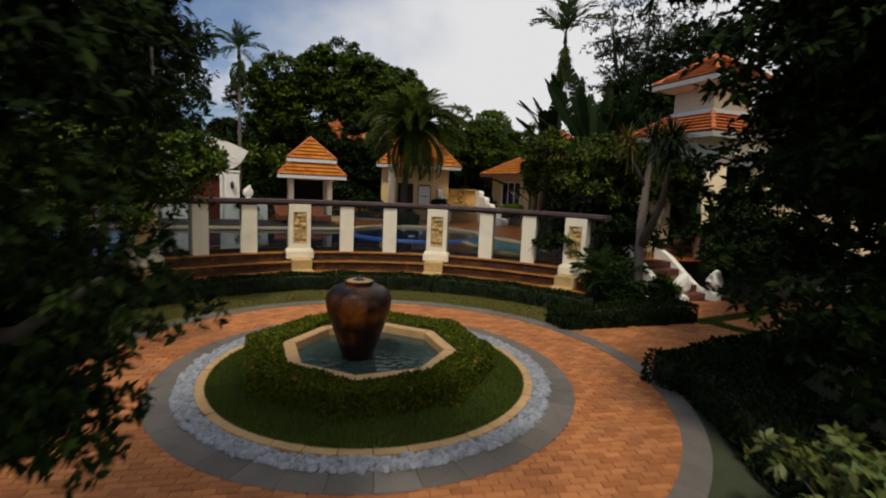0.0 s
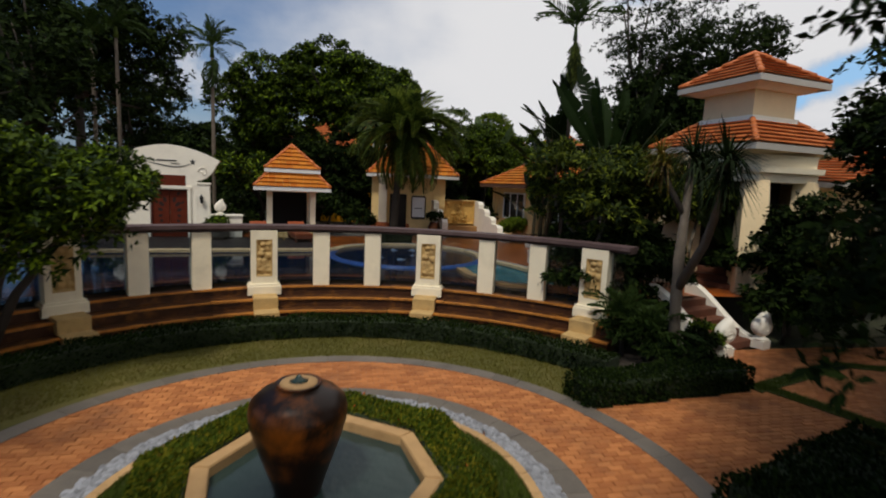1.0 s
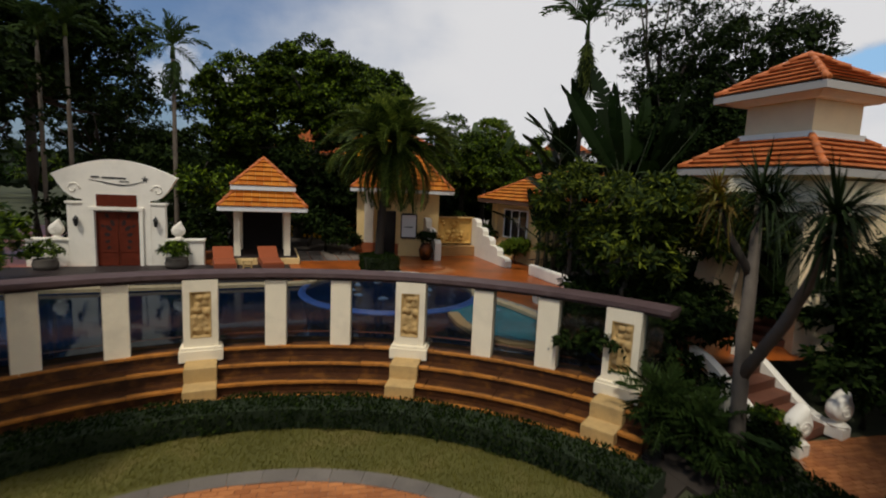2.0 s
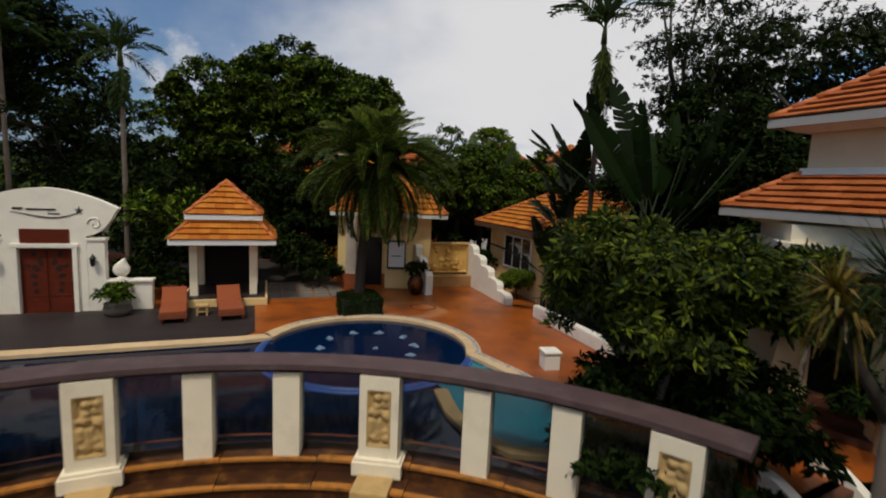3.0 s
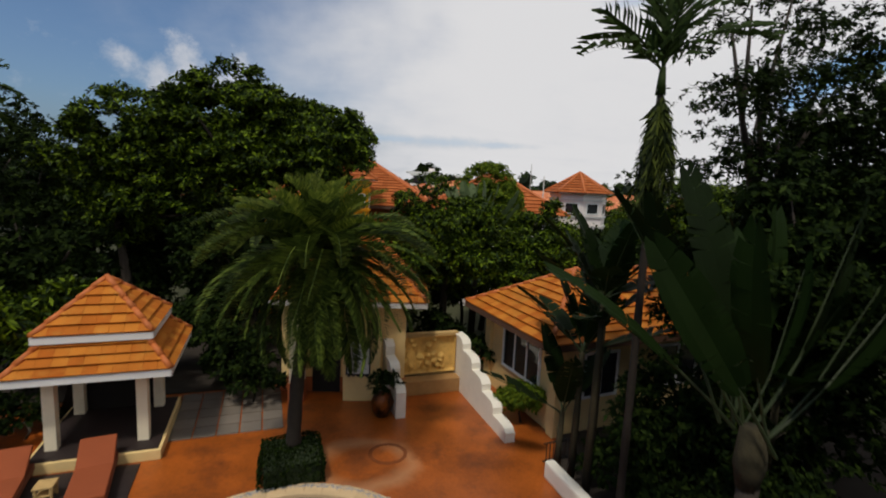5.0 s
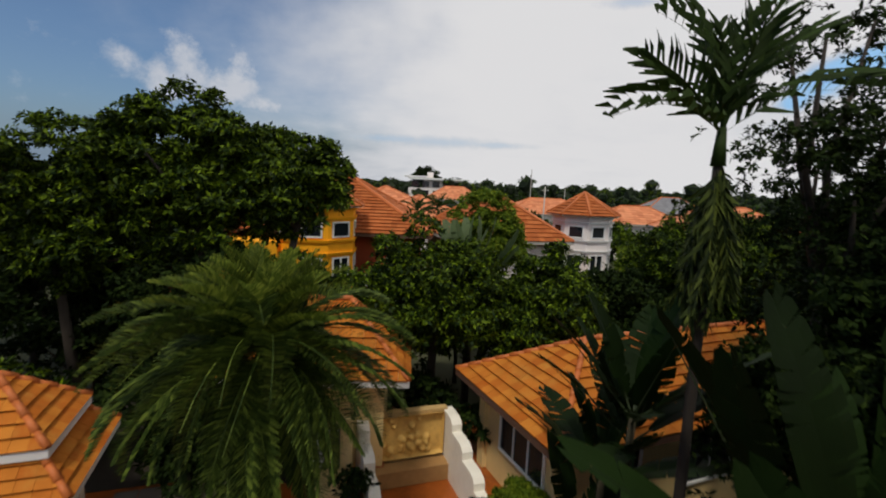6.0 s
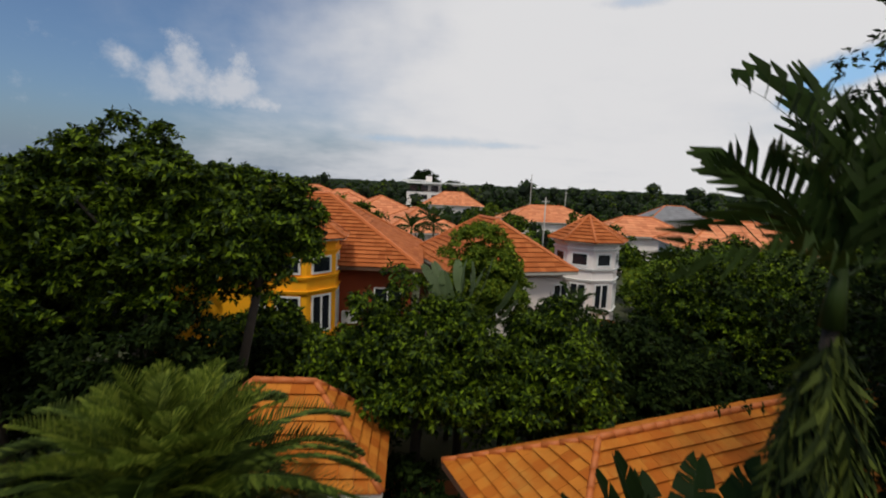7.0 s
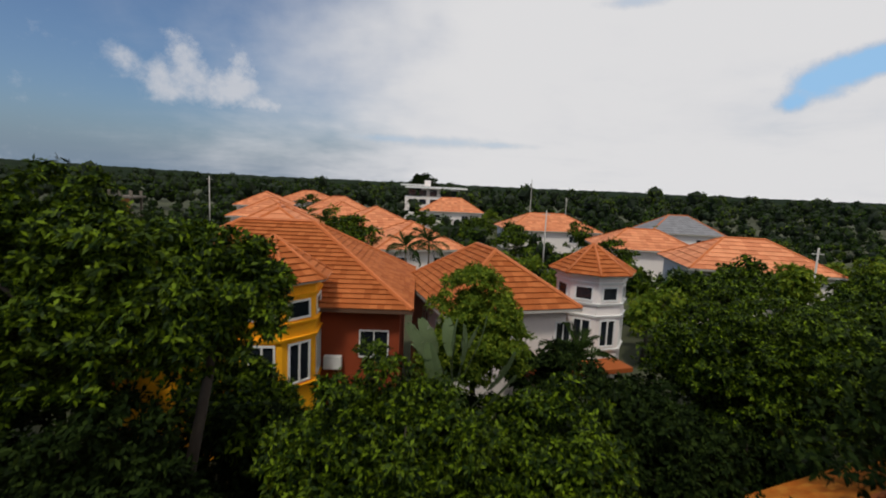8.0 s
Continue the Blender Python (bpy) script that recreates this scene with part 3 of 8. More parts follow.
def crown_clumps(centre, size, n, r, rng, fill=0.35):
    """Clump centres over the outside of an uneven crown."""
    size = np.asarray(size, float)
    if n >= 40:
        m = min(24, max(6, n // 13))
        ld = rng.normal(size=(m, 3))
        ld[:, 2] = np.abs(ld[:, 2]) * 0.9 - 0.3
        ld /= np.linalg.norm(ld, axis=1, keepdims=True)
        lc = np.asarray(centre) + ld * size * (0.46 + 0.28 * rng.random((m, 1)))
        lr = 0.38 + 0.24 * rng.random(m)
        w = rng.integers(0, m, n)
        d = rng.normal(size=(n, 3)) + ld[w] * 0.8
        d[:, 2] += 0.25
        d /= np.linalg.norm(d, axis=1, keepdims=True)
        k = (1 - fill * rng.random((n, 1)) ** 2)
        p, rr = lc[w] + d * size * lr[w][:, None] * k, r * (0.55 + 0.75 * rng.random(n))
        q = max(8, n // 4)
        di = rng.normal(size=(q, 3))
        di /= np.linalg.norm(di, axis=1, keepdims=True)
        inner = np.asarray(centre) + di * size * (0.1 + 0.62 * rng.random((q, 1)))
        return np.concatenate([p, inner]), np.concatenate([rr, r * (1.1 + 0.7 * rng.random(q))])
    d = rng.normal(size=(n, 3))
    d[:, 2] = np.abs(d[:, 2]) * 0.9 - 0.35
    d /= np.linalg.norm(d, axis=1, keepdims=True)
    k = (1 - fill * rng.random(n) ** 1.5)[:, None] * (0.82 + 0.3 * rng.random((n, 1)))
    return np.asarray(centre) + d * np.asarray(size) * k, r * (0.6 + 0.8 * rng.random(n))


def tree(name, label, at, crown, size, clumps, clump_r, leaves, leaf, mat=None, bark=None, trunk=0.16, seed=1, category="tree", droop=0.3, slim=0.42, stems=1, fill=0.35, group=""):
    """A tree: tapered trunk, limbs to the clumps, a crown of leaves. crown: its centre above the base."""
    rng = np.random.default_rng(seed)
    ob = thing(name, label, category, at, group=group)
    c, r = crown_clumps(crown, size, clumps, clump_r, rng, fill)
    for s in range(stems):
        off = Vector((rng.normal() * 0.15, rng.normal() * 0.15, 0)) if stems > 1 else Vector((0, 0, 0))
        top = Vector(crown) + Vector((rng.normal() * size[0] * 0.12 * stems, rng.normal() * size[1] * 0.12 * stems, -size[2] * 0.25))
        mid = off * 2 + Vector((top.x * 0.35 + rng.normal() * 0.1, top.y * 0.35 + rng.normal() * 0.1, top.z * 0.5))
        part("trunk", tube([off, mid, top], [trunk, trunk * 0.75, trunk * 0.5], 9), bark or BARKD, ob, smooth=True)
        for k in rng.choice(len(c), min(len(c), 9 if category == "tree" else 4), replace=False):
            e = Vector(c[k])
            m2 = top.lerp(e, 0.5) + Vector((rng.normal() * 0.1, rng.normal() * 0.1, -0.08 * size[2]))
            part("limb", tube([top.lerp(mid, 0.25 * rng.random()), m2, e], [trunk * 0.42, trunk * 0.26, trunk * 0.1], 6), bark or BARKD, ob, smooth=True)
    quads("crown", leaf_soup(c, r, leaves, leaf, rng, droop, slim), mat or LEAF, ob)
    return ob


def hedge_leaves(points, normals, size, rng, slim=0.6):
    """Leaves standing on surface points."""
    n = len(points)
    axis = normals + rng.normal(scale=0.6, size=(n, 3))
    axis /= np.linalg.norm(axis, axis=1, keepdims=True)
    side = np.cross(axis, rng.normal(size=(n, 3)))
    side /= np.linalg.norm(side, axis=1, keepdims=True) + 1e-9
    L = size * (0.6 + 0.8 * rng.random(n))[:, None]
    p = points - normals * L * 0.3 * rng.random((n, 1))
    return np.stack([p, p + axis * L * 0.5 + side * L * slim * 0.5, p + axis * L, p + axis * L * 0.5 - side * L * slim * 0.5], 1)


def box_surface(n, c, s, rng, rz=0.0):
    """Random points and normals on a box without its base."""
    sx, sy, sz = s
    areas = np.array([sx * sy, sx * sz, sx * sz, sy * sz, sy * sz])
    face = rng.choice(5, n, p=areas / areas.sum())
    u, v = rng.random(n) - 0.5, rng.random(n) - 0.5
    P, Nn = np.zeros((n, 3)), np.zeros((n, 3))
    for k, (ax, sg) in enumerate(((2, 1), (1, -1), (1, 1), (0, -1), (0, 1))):
        m = face == k
        o = [i for i in range(3) if i != ax]
        P[m, ax], P[m, o[0]], P[m, o[1]] = sg * 0.5, u[m], v[m]
        Nn[m, ax] = sg
    P = P * np.array(s)
    wob = 0.05 * np.sin(P[:, :1] * 3.1 + 1) * np.sin(P[:, 1:2] * 2.3) + rng.normal(scale=0.015, size=(n, 1))
    P = P + Nn * wob
    a = math.radians(rz)
    rot = np.array([[math.cos(a), -math.sin(a), 0], [math.sin(a), math.cos(a), 0], [0, 0, 1]])
    return P @ rot.T + np.array(c), Nn @ rot.T


def hedge_box(name, label, c, s, leaves, leaf, mat=None, rz=0.0, seed=3, category="hedge"):
    """A clipped hedge block: dark core painting its inner shade, and a skin of leaves. c: centre of its base."""
    rng = np.random.default_rng(seed)
    ob = thing(name, label, category, c, rz)
    box_part("core", (0, 0, s[2] * 0.47), (s[0] * 0.93, s[1] * 0.93, s[2] * 0.94), HEDGESHADE, ob, bevel=0.03)
    P, Nn = box_surface(leaves, (0, 0, s[2] / 2), s, rng)
    quads("foliage", hedge_leaves(P, Nn, leaf, rng), mat or LEAFD, ob)
    return ob


# Core colour stands in for the shade inside a hedge.
HEDGESHADE = material("hedge_shade_core", (0.018, 0.028, 0.010), 0.95, 0.4, 4.0, 0.5, 30)


def frond_mesh(name, length, pairs, leaflet, width, arch, mat, vee=0.5, seed=0, sag=0.5, tips=0.25, along=0.45, loose=0.1):
    """One feather frond along +x: arching midrib and paired leaflets."""
    rng = np.random.default_rng(seed)
    t = np.linspace(0, 1, 9)
    mx, mz = length * (t - 0.10 * arch * t ** 3), length * (0.32 * arch * t - 0.62 * arch * t ** 2.2)
    out = []
    for i in range(8):
        w0, w1 = 0.022 * (1 - t[i]) + 0.005, 0.022 * (1 - t[i + 1]) + 0.005
        out.append([(mx[i], -w0, mz[i]), (mx[i + 1], -w1, mz[i + 1]), (mx[i + 1], w1, mz[i + 1]), (mx[i], w0, mz[i])])
    for k in range(pairs):
        s = 0.12 + 0.88 * k / (pairs - 1)
        bx, bz = np.interp(s, t, mx), np.interp(s, t, mz)
        L = leaflet * (math.sin(math.pi * min(1, 0.18 + 0.82 * s)) ** 0.6 * 0.85 + 0.15) * (0.85 + 0.3 * rng.random())
        for sg in (-1, 1):
            fwd = along + 0.75 * s + rng.normal() * loose
            lift = vee * (1 - 0.5 * s) + rng.normal() * (0.02 + loose)
            d = np.array([fwd, sg * 1.0, lift])
            d /= np.linalg.norm(d)
            a = np.array([bx, sg * 0.01, bz])
            m = a + d * L * 0.5
            e = a + d * L + np.array([0, 0, -sag * L * 0.6])
            wv = np.array([width * 0.5, 0, width * 0.15])
            out.append([a - wv * 0.6, a + wv * 0.6, m + wv, m - wv])
            out.append([m - wv, m + wv, e + wv * tips, e - wv * tips])
    ob = quads(name, np.array(out), mat)
    me = ob.data
    bpy.data.objects.remove(ob)
    return me


def palm(name, label, at, height, meshes, fronds, trunk, pitch=(80, -45), seed=0, scale=1.0, lean=(0, 0), bark=None, crownshaft=None, hanging=0, young=None, dry=None, spread=()):
    """A palm: ringed trunk and fronds set in a spiral, from upright to hanging."""
    rng = np.random.default_rng(seed)
    ob = thing(name, label, "palm tree", at)
    n = 14
    pts, rad = [], []
    for i in range(n + 1):
        s = i / n
        pts.append((lean[0] * s * s, lean[1] * s * s, height * s))
        rad.append(trunk * (1.25 - 0.35 * s) * (1.0 if i % 2 else 0.9))
    part("trunk", tube(pts, rad, 10), bark or BARK, ob, smooth=True)
    top = Vector(pts[-1])
    if crownshaft:
        part("crownshaft", tube([top, top + Vector((0, 0, crownshaft))], [trunk * 1.3, trunk * 0.7], 10), PALM, ob, "smooth green crownshaft", True)
        top = top + Vector((0, 0, crownshaft * 0.8))
    for i in range(fronds):
        s = i / max(1, fronds - 1)
        el = pitch[0] + (pitch[1] - pitch[0]) * s + rng.normal() * 6
        az = i * 137.5 + rng.normal() * 10
        k = scale * (0.86 + 0.14 * min(1, s * 2.2)) * (0.92 + 0.16 * rng.random())
        stage = meshes if young is None or s > 0.3 else young
        f = new("frond", stage[i % len(stage)])
        f.parent = ob
        f.matrix_basis = Matrix.Translation(top) @ Matrix.Rotation(radians(az), 4, "Z") @ Matrix.Rotation(radians(-el), 4, "Y") @ Matrix.Rotation(radians(rng.normal() * 12), 4, "X") @ Matrix.Scale(k, 4)
    for i, (az, el) in enumerate(spread):
        f = new("frond", meshes[i % len(meshes)])
        f.parent = ob
        f.matrix_basis = Matrix.Translation(top) @ Matrix.Rotation(radians(az), 4, "Z") @ Matrix.Rotation(radians(-el), 4, "Y") @ Matrix.Rotation(radians(rng.normal() * 15), 4, "X") @ Matrix.Scale(scale * (0.9 + 0.2 * rng.random()), 4)
    for i in range(hanging):
        f = new("hanging_frond", (dry or meshes)[i % 3])
        f.parent = ob
        f.matrix_basis = Matrix.Translation(top + Vector((0, 0, -0.25 - 0.3 * rng.random()))) @ Matrix.Rotation(radians(i * 137.5), 4, "Z") @ Matrix.Rotation(radians(69 + 20 * rng.random()), 4, "Y") @ Matrix.Rotation(radians(rng.normal() * 60), 4, "X") @ Matrix.Scale(scale * (0.85 + 0.3 * rng.random()), 4)
    return ob

# ---- plan: everything round the fountain is concentric ----
FC = (-1.12, 7.57)     # pool wall
FI = (-1.07, 7.60)     # fountain island
FB = (-1.16, 7.27)     # lawn and hedge
FO = (-1.10, 7.54)     # outer band of the brick court
DECK, WATER = 0.95, 0.86
AX = 20.2          # the pool buildings stand turned by this much


def polar(r, a, z=0.0, c=FC):
    return Vector((c[0] + r * math.sin(radians(a)), c[1] + r * math.cos(radians(a)), z))


def structure(name, bm, mat, label, category="", smooth=False):
    return tagged(part(name, bm, mat, None, "", smooth), label, category or name.replace("_", " "), "", "structure")


# ground reaching the horizon
bm = bmesh.new()
bmesh.ops.create_grid(bm, x_segments=40, y_segments=40, size=2600)
for v in bm.verts:
    v.co.z = -0.06
structure("ground", bm, GROUND, "dark earth and grass ground reaching the horizon", "ground")

# courtyard bed under pavers
structure("pavement_bed", sheet([tuple(polar(4.8, a, 0, FO)[:2]) for a in range(0, 360, 6)], [], -0.012), BED, "sandy bedding under the round brick court", "pavement")
PATH_R = [(2.9, 9.2), (2.62, 10.35), (6.15, 11.45), (6.9, 13.9), (8.7, 14.3), (16, 15.5), (16, 11.6), (7.6, 10.1), (4.6, 8.4), (3.9, 6.9)]
structure("pavement", slab(PATH_R, -0.05, -0.014), BED, "sandy bedding under the brick path", "pavement")
ring = thing("paved_ring", "grey concrete ring paved round the fountain island", "paving", kind="structure")
for i in range(40):
    part("band_stone", arc_strip(FI, 2.83, 3.20, i * 9 + 0.06, i * 9 + 8.94, -0.03, 0.012 + (i * 5 % 3) * 0.001, 4), SLATE, ring)
for i in range(60):
    part("band_stone", arc_strip(FO, 4.56, 4.88, i * 6 + 0.04, i * 6 + 5.96, -0.03, 0.012 + (i * 5 % 3) * 0.001, 4), SLATE, ring)
curb = thing("island_curb", "tan stone curb round the fountain lawn", "curb", kind="structure")
for i in range(40):
    part("curb_stone", arc_strip(FI, 2.45, 2.575, i * 9 + 0.15, i * 9 + 8.85, -0.03, 0.05 + (i * 7 % 4) * 0.002, 3), RIM, curb)

# fountain island: lawn mound, clipped octagonal hedge, octagonal basin
bm = bmesh.new()
rows = [[bm.verts.new((FI[0] + r * math.sin(a), FI[1] + r * math.cos(a), z)) for a in np.linspace(0, 2 * math.pi, 73)[:-1]] for r, z in ((2.43, 0.03), (2.2, 0.07), (1.9, 0.11), (1.0, 0.17))]
for a, b in zip(rows, rows[1:]):
    for i in range(72):
        bm.faces.new((a[i], a[(i + 1) % 72], b[(i + 1) % 72], b[i]))
bmesh.ops.recalc_face_normals(bm, faces=bm.faces[:])
structure("mound", bm, TURF2, "low round lawn mound carrying the fountain", "lawn", True)


def blades(name, label, pick, count, height, mat, seed):
    rng = np.random.default_rng(seed)
    P = pick(rng, count)
    n = len(P)
    a = rng.random(n) * 6.283
    lean = rng.normal(scale=0.35, size=(n, 2)) * height
    w = np.stack([np.cos(a), np.sin(a), np.zeros(n)], 1) * 0.006 * (height / 0.05) ** 0.5
    tip = P + np.concatenate([lean, (height * (0.6 + 0.8 * rng.random((n, 1))))], 1)
    return tagged(quads(name, np.stack([P - w, P + w, tip], 1), mat, k=3), label, "grass", "", "stuff")


def ring_pick(r0, r1, a0, a1, zf, c=FB):
    def pick(rng, n):
        r = np.sqrt(r0 * r0 + (r1 * r1 - r0 * r0) * rng.random(n))
        a = np.radians(a0 + (a1 - a0) * rng.random(n))
        return np.stack([c[0] + r * np.sin(a), c[1] + r * np.cos(a), zf(r)], 1)
    return pick


blades("island_grass", "short green grass on the fountain mound", ring_pick(1.85, 2.43, 0, 360, lambda r: 0.115 - 0.15 * np.clip(r - 1.9, 0, 1), FI), 34000, 0.055, GRASS2, 5)
structure("lawn", arc_strip(FB, 4.95, 6.5, -118, 51, -0.05, 0.0, 96), TURF, "worn curved lawn strip beyond the brick court", "lawn")
blades("lawn_grass", "sparse olive grass on the curved lawn", ring_pick(5.14, 6.45, -116, 50, lambda r: r * 0), 34000, 0.045, GRASS, 6)

OCT_Z = 0.40
basin = thing("fountain_basin", "octagonal tan stone fountain basin with dark water", "fountain", (FI[0] - 0.05, FI[1] + 0.05, 0))


def octagon(r, z, turn=22.5):
    return [(r * math.cos(radians(45 * i + turn)), r * math.sin(radians(45 * i + turn)), z) for i in range(8)]


OCT_TURN = 0.0
for i in range(8):
    bm = bmesh.new()
    q = []
    for r in (1.21, 1.42):
        for k in (i, i + 1):
            a = radians(45 * k + OCT_TURN)
            q.append((r * math.cos(a), r * math.sin(a)))
    lo = [bm.verts.new((*p, 0.0)) for p in (q[0], q[1], q[3], q[2])]
    hi = [bm.verts.new((*p, OCT_Z)) for p in (q[0], q[1], q[3], q[2])]
    bm.faces.new(hi)
    for k in range(4):
        bm.faces.new((lo[k], lo[(k + 1) % 4], hi[(k + 1) % 4], hi[k]))
    bmesh.ops.recalc_face_normals(bm, faces=bm.faces[:])
    bmesh.ops.bevel(bm, geom=[e for e in bm.edges if e.verts[0].co.z > 0.3 and e.verts[1].co.z > 0.3], offset=0.012, segments=2, affect="EDGES")
    part("rim_stone", bm, RIM, basin)
raw("water", octagon(1.22, 0.27, OCT_TURN), [tuple(range(8))], BASIN, basin, "dark rippled fountain water")
raw("basin_floor", octagon(1.22, 0.02, OCT_TURN), [tuple(range(8))], BLACK, basin)

hedge_ring = thing("octagonal_hedge", "clipped green octagonal hedge with small orange flowers round the basin", "hedge", (FI[0] - 0.05, FI[1] + 0.05, 0))
rng = np.random.default_rng(11)
P, Nn = [], []
for i in range(8):
    a0, a1 = radians(45 * i + OCT_TURN), radians(45 * (i + 1) + OCT_TURN)
    for r0, r1, z0, z1, n in ((1.46, 1.46, 0.1, 0.43, 900), (1.46, 1.98, 0.43, 0.45, 4600), (1.98, 2.02, 0.45, 0.08, 4600)):
        u, v = rng.random(n), rng.random(n)
        r, z = r0 + (r1 - r0) * v, z0 + (z1 - z0) * v
        x = (np.cos(a0) * (1 - u) + np.cos(a1) * u) * r
        y = (np.sin(a0) * (1 - u) + np.sin(a1) * u) * r
        z = z + 0.035 * np.sin(x * 3.1 + 1) * np.cos(y * 2.7) + 0.015 * np.sin(x * 11) * np.sin(y * 9) + rng.normal(scale=0.012, size=n)
        P.append(np.stack([x, y, z], 1))
        am = (a0 + a1) / 2
        nr = 1.0 if r1 > 1.5 else -1.0
        nz = 1.0 if (r0 != r1 and z0 > 0.45) else 0.1
        Nn.append(np.tile(np.array([math.cos(am) * nr * (0.3 if nz > 0.5 else 1), math.sin(am) * nr * (0.3 if nz > 0.5 else 1), nz]), (n, 1)))
P, Nn = np.concatenate(P), np.concatenate(Nn)
Nn /= np.linalg.norm(Nn, axis=1, keepdims=True)
quads("foliage", hedge_leaves(P, Nn, 0.045, rng), material("hedge_leaf", (0.042, 0.078, 0.003), 0.75, 0.45, 1.2, 0.0, 20, piece=0.4, translucent=0.25, hue=(0.125, 0.105, 0.004), spec=0.15), hedge_ring)
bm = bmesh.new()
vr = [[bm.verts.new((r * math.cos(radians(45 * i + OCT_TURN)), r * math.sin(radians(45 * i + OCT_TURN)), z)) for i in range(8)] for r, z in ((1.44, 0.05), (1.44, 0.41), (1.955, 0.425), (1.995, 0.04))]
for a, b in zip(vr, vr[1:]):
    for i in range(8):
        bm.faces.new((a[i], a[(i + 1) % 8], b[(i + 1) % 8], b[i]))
part("core", bm, HEDGESHADE, hedge_ring)
fl = P[rng.choice(len(P), 46)]
quads("blossom", hedge_leaves(fl + np.array([0, 0, 0.02]), np.tile(np.array([0, 0, 1.0]), (len(fl), 1)), 0.05, rng, 1.0), FLOWER, hedge_ring, "small orange flowers")["kind"] = "stuff"

urn = thing("urn", "large dark brown glazed clay water jar with gold streaks and painted highlights", "water jar", (-1.29, 7.52, 0.24))
prof = [(0.23, 0.0), (0.25, 0.05), (0.28, 0.16), (0.36, 0.40), (0.45, 0.66), (0.505, 0.86), (0.515, 0.97), (0.49, 1.07), (0.41, 1.15), (0.29, 1.20), (0.225, 1.215), (0.215, 1.225), (0.235, 1.245), (0.24, 1.262), (0.225, 1.272), (0.195, 1.255)]
part("body", lathe(prof, 48), GLAZE, urn, smooth=True)
part("stone_disc", lathe([(0.20, 1.24), (0.195, 1.262), (0.16, 1.272), (0.05, 1.278), (0.012, 1.278)], 24), RIM, urn, "tan stone disc in the mouth", True)
part("water", lathe([(0.10, 1.277), (0.05, 1.292), (0.025, 1.33), (0.008, 1.345)], 16), BASIN, urn, "water welling up in the mouth", True)

# ---- the curved glazed wall of the pool, its pillars and tiers ----
A0, A1 = -76.0, 42.0
tiers = thing("cascade_steps", "wet brown stone cascade steps with ochre worn edges", "steps", kind="structure")
for r0, r1, z in ((8.42, 8.80, 0.74), (8.02, 8.45, 0.50), (7.60, 8.05, 0.26), (7.36, 7.62, 0.06)):
    part("riser", arc_strip(FC, r0 + 0.03, r1, A0, A1, -0.05, z - 0.035, 110), RUST, tiers)
    n = 11
    for i in range(n):
        s = (A1 - A0) / n
        part("tread", arc_strip(FC, r0 + 0.05, r1 - 0.005, A0 + i * s + 0.05, A0 + (i + 1) * s - 0.05, z - 0.035, z + (i * 7 % 5 - 2) * 0.002, 10), RUST, tiers)
        part("nosing", arc_strip(FC, r0 - 0.02, r0 + 0.05 + 0.035 * ((i * 5) % 3), A0 + i * s + 0.05, A0 + (i + 1) * s - 0.05, z - 0.04, z + 0.006, 10), EDGE, tiers)
rail = thing("wall_rail", "broad weathered purple-brown curved rail along the wall top", "railing", kind="structure")
part("rail_top", arc_strip(FC, 8.40, 8.98, A0, A1, 2.29, 2.38, 120), RAIL, rail)
part("rail_under", arc_strip(FC, 8.50, 8.90, A0, A1, 2.215, 2.29, 120), material("dark_rail_under", (0.05, 0.028, 0.025), 0.6, 0.3, 4.0, 0.2), rail)


def plain_pillar(parent):
    box_part("shaft", (0, 0, 0.80), (0.44, 0.36, 1.60), WHITE, parent, bevel=0.012)


def plaque_pillar(parent):
    bm = bmesh.new()
    # shaft with a recessed front panel
    box(bm, (0, 0.04, 0.86), (0.66, 0.36, 1.66), 0, 0.01)
    for c, s in (((-0.265, -0.17, 0.86), (0.13, 0.06, 1.66)), ((0.265, -0.17, 0.86), (0.13, 0.06, 1.66)), ((0, -0.17, 1.57), (0.40, 0.06, 0.24)), ((0, -0.17, 0.36), (0.40, 0.06, 0.22))):
        box(bm, c, s, 0, 0.004)
    part("shaft", bm, WHITE, parent)
    bm = bmesh.new()
    box(bm, (0, -0.02, 0.10), (0.84, 0.56, 0.24), 0, 0.012)
    box(bm, (0, -0.02, 0.245), (0.78, 0.50, 0.06), 0, 0.012)
    part("base", bm, WHITE, parent)
    relief(parent, 0.40, 0.98, (0, -0.155, 0.96), "carved sandstone relief plaque")


def relief(parent, w, h, at, label, seed=4, depth=0.075, mat=None, bumps=26, grain=1.0):
    """A carved panel: a slab with rounded raised forms."""
    rng2 = random.Random(seed)
    nz = max(16, int(16 * h / w)) if h < 1.2 else 34
    nx = 16 if h < 1.2 else 58
    blobs = [(rng2.uniform(-0.38, 0.38) * w, rng2.uniform(-0.42, 0.42) * h, rng2.uniform(0.05, 0.13) * (w + h) * 0.55 * grain, rng2.uniform(0.4, 1.0)) for _ in range(bumps)]
    verts, faces = [], []
    for j in range(nz + 1):
        for i in range(nx + 1):
            x, z = (i / nx - 0.5) * w, (j / nz - 0.5) * h
            d = 0.0
            for bx, bz, r, k in blobs:
                q = ((x - bx) ** 2 + (z - bz) ** 2) / (r * r)
                if q < 1:
                    d = max(d, k * math.sqrt(1 - q))
            edge = min(w / 2 - abs(x), h / 2 - abs(z))
            d = 0.7 if edge < 0.03 else d
            verts.append((at[0] + x, at[1] - depth * d, at[2] + z))
    for j in range(nz):
        for i in range(nx):
            a = j * (nx + 1) + i
            faces.append((a, a + 1, a + nx + 2, a + nx + 1))
    return raw("relief_panel", verts, faces, mat or STONE, parent, label, True)


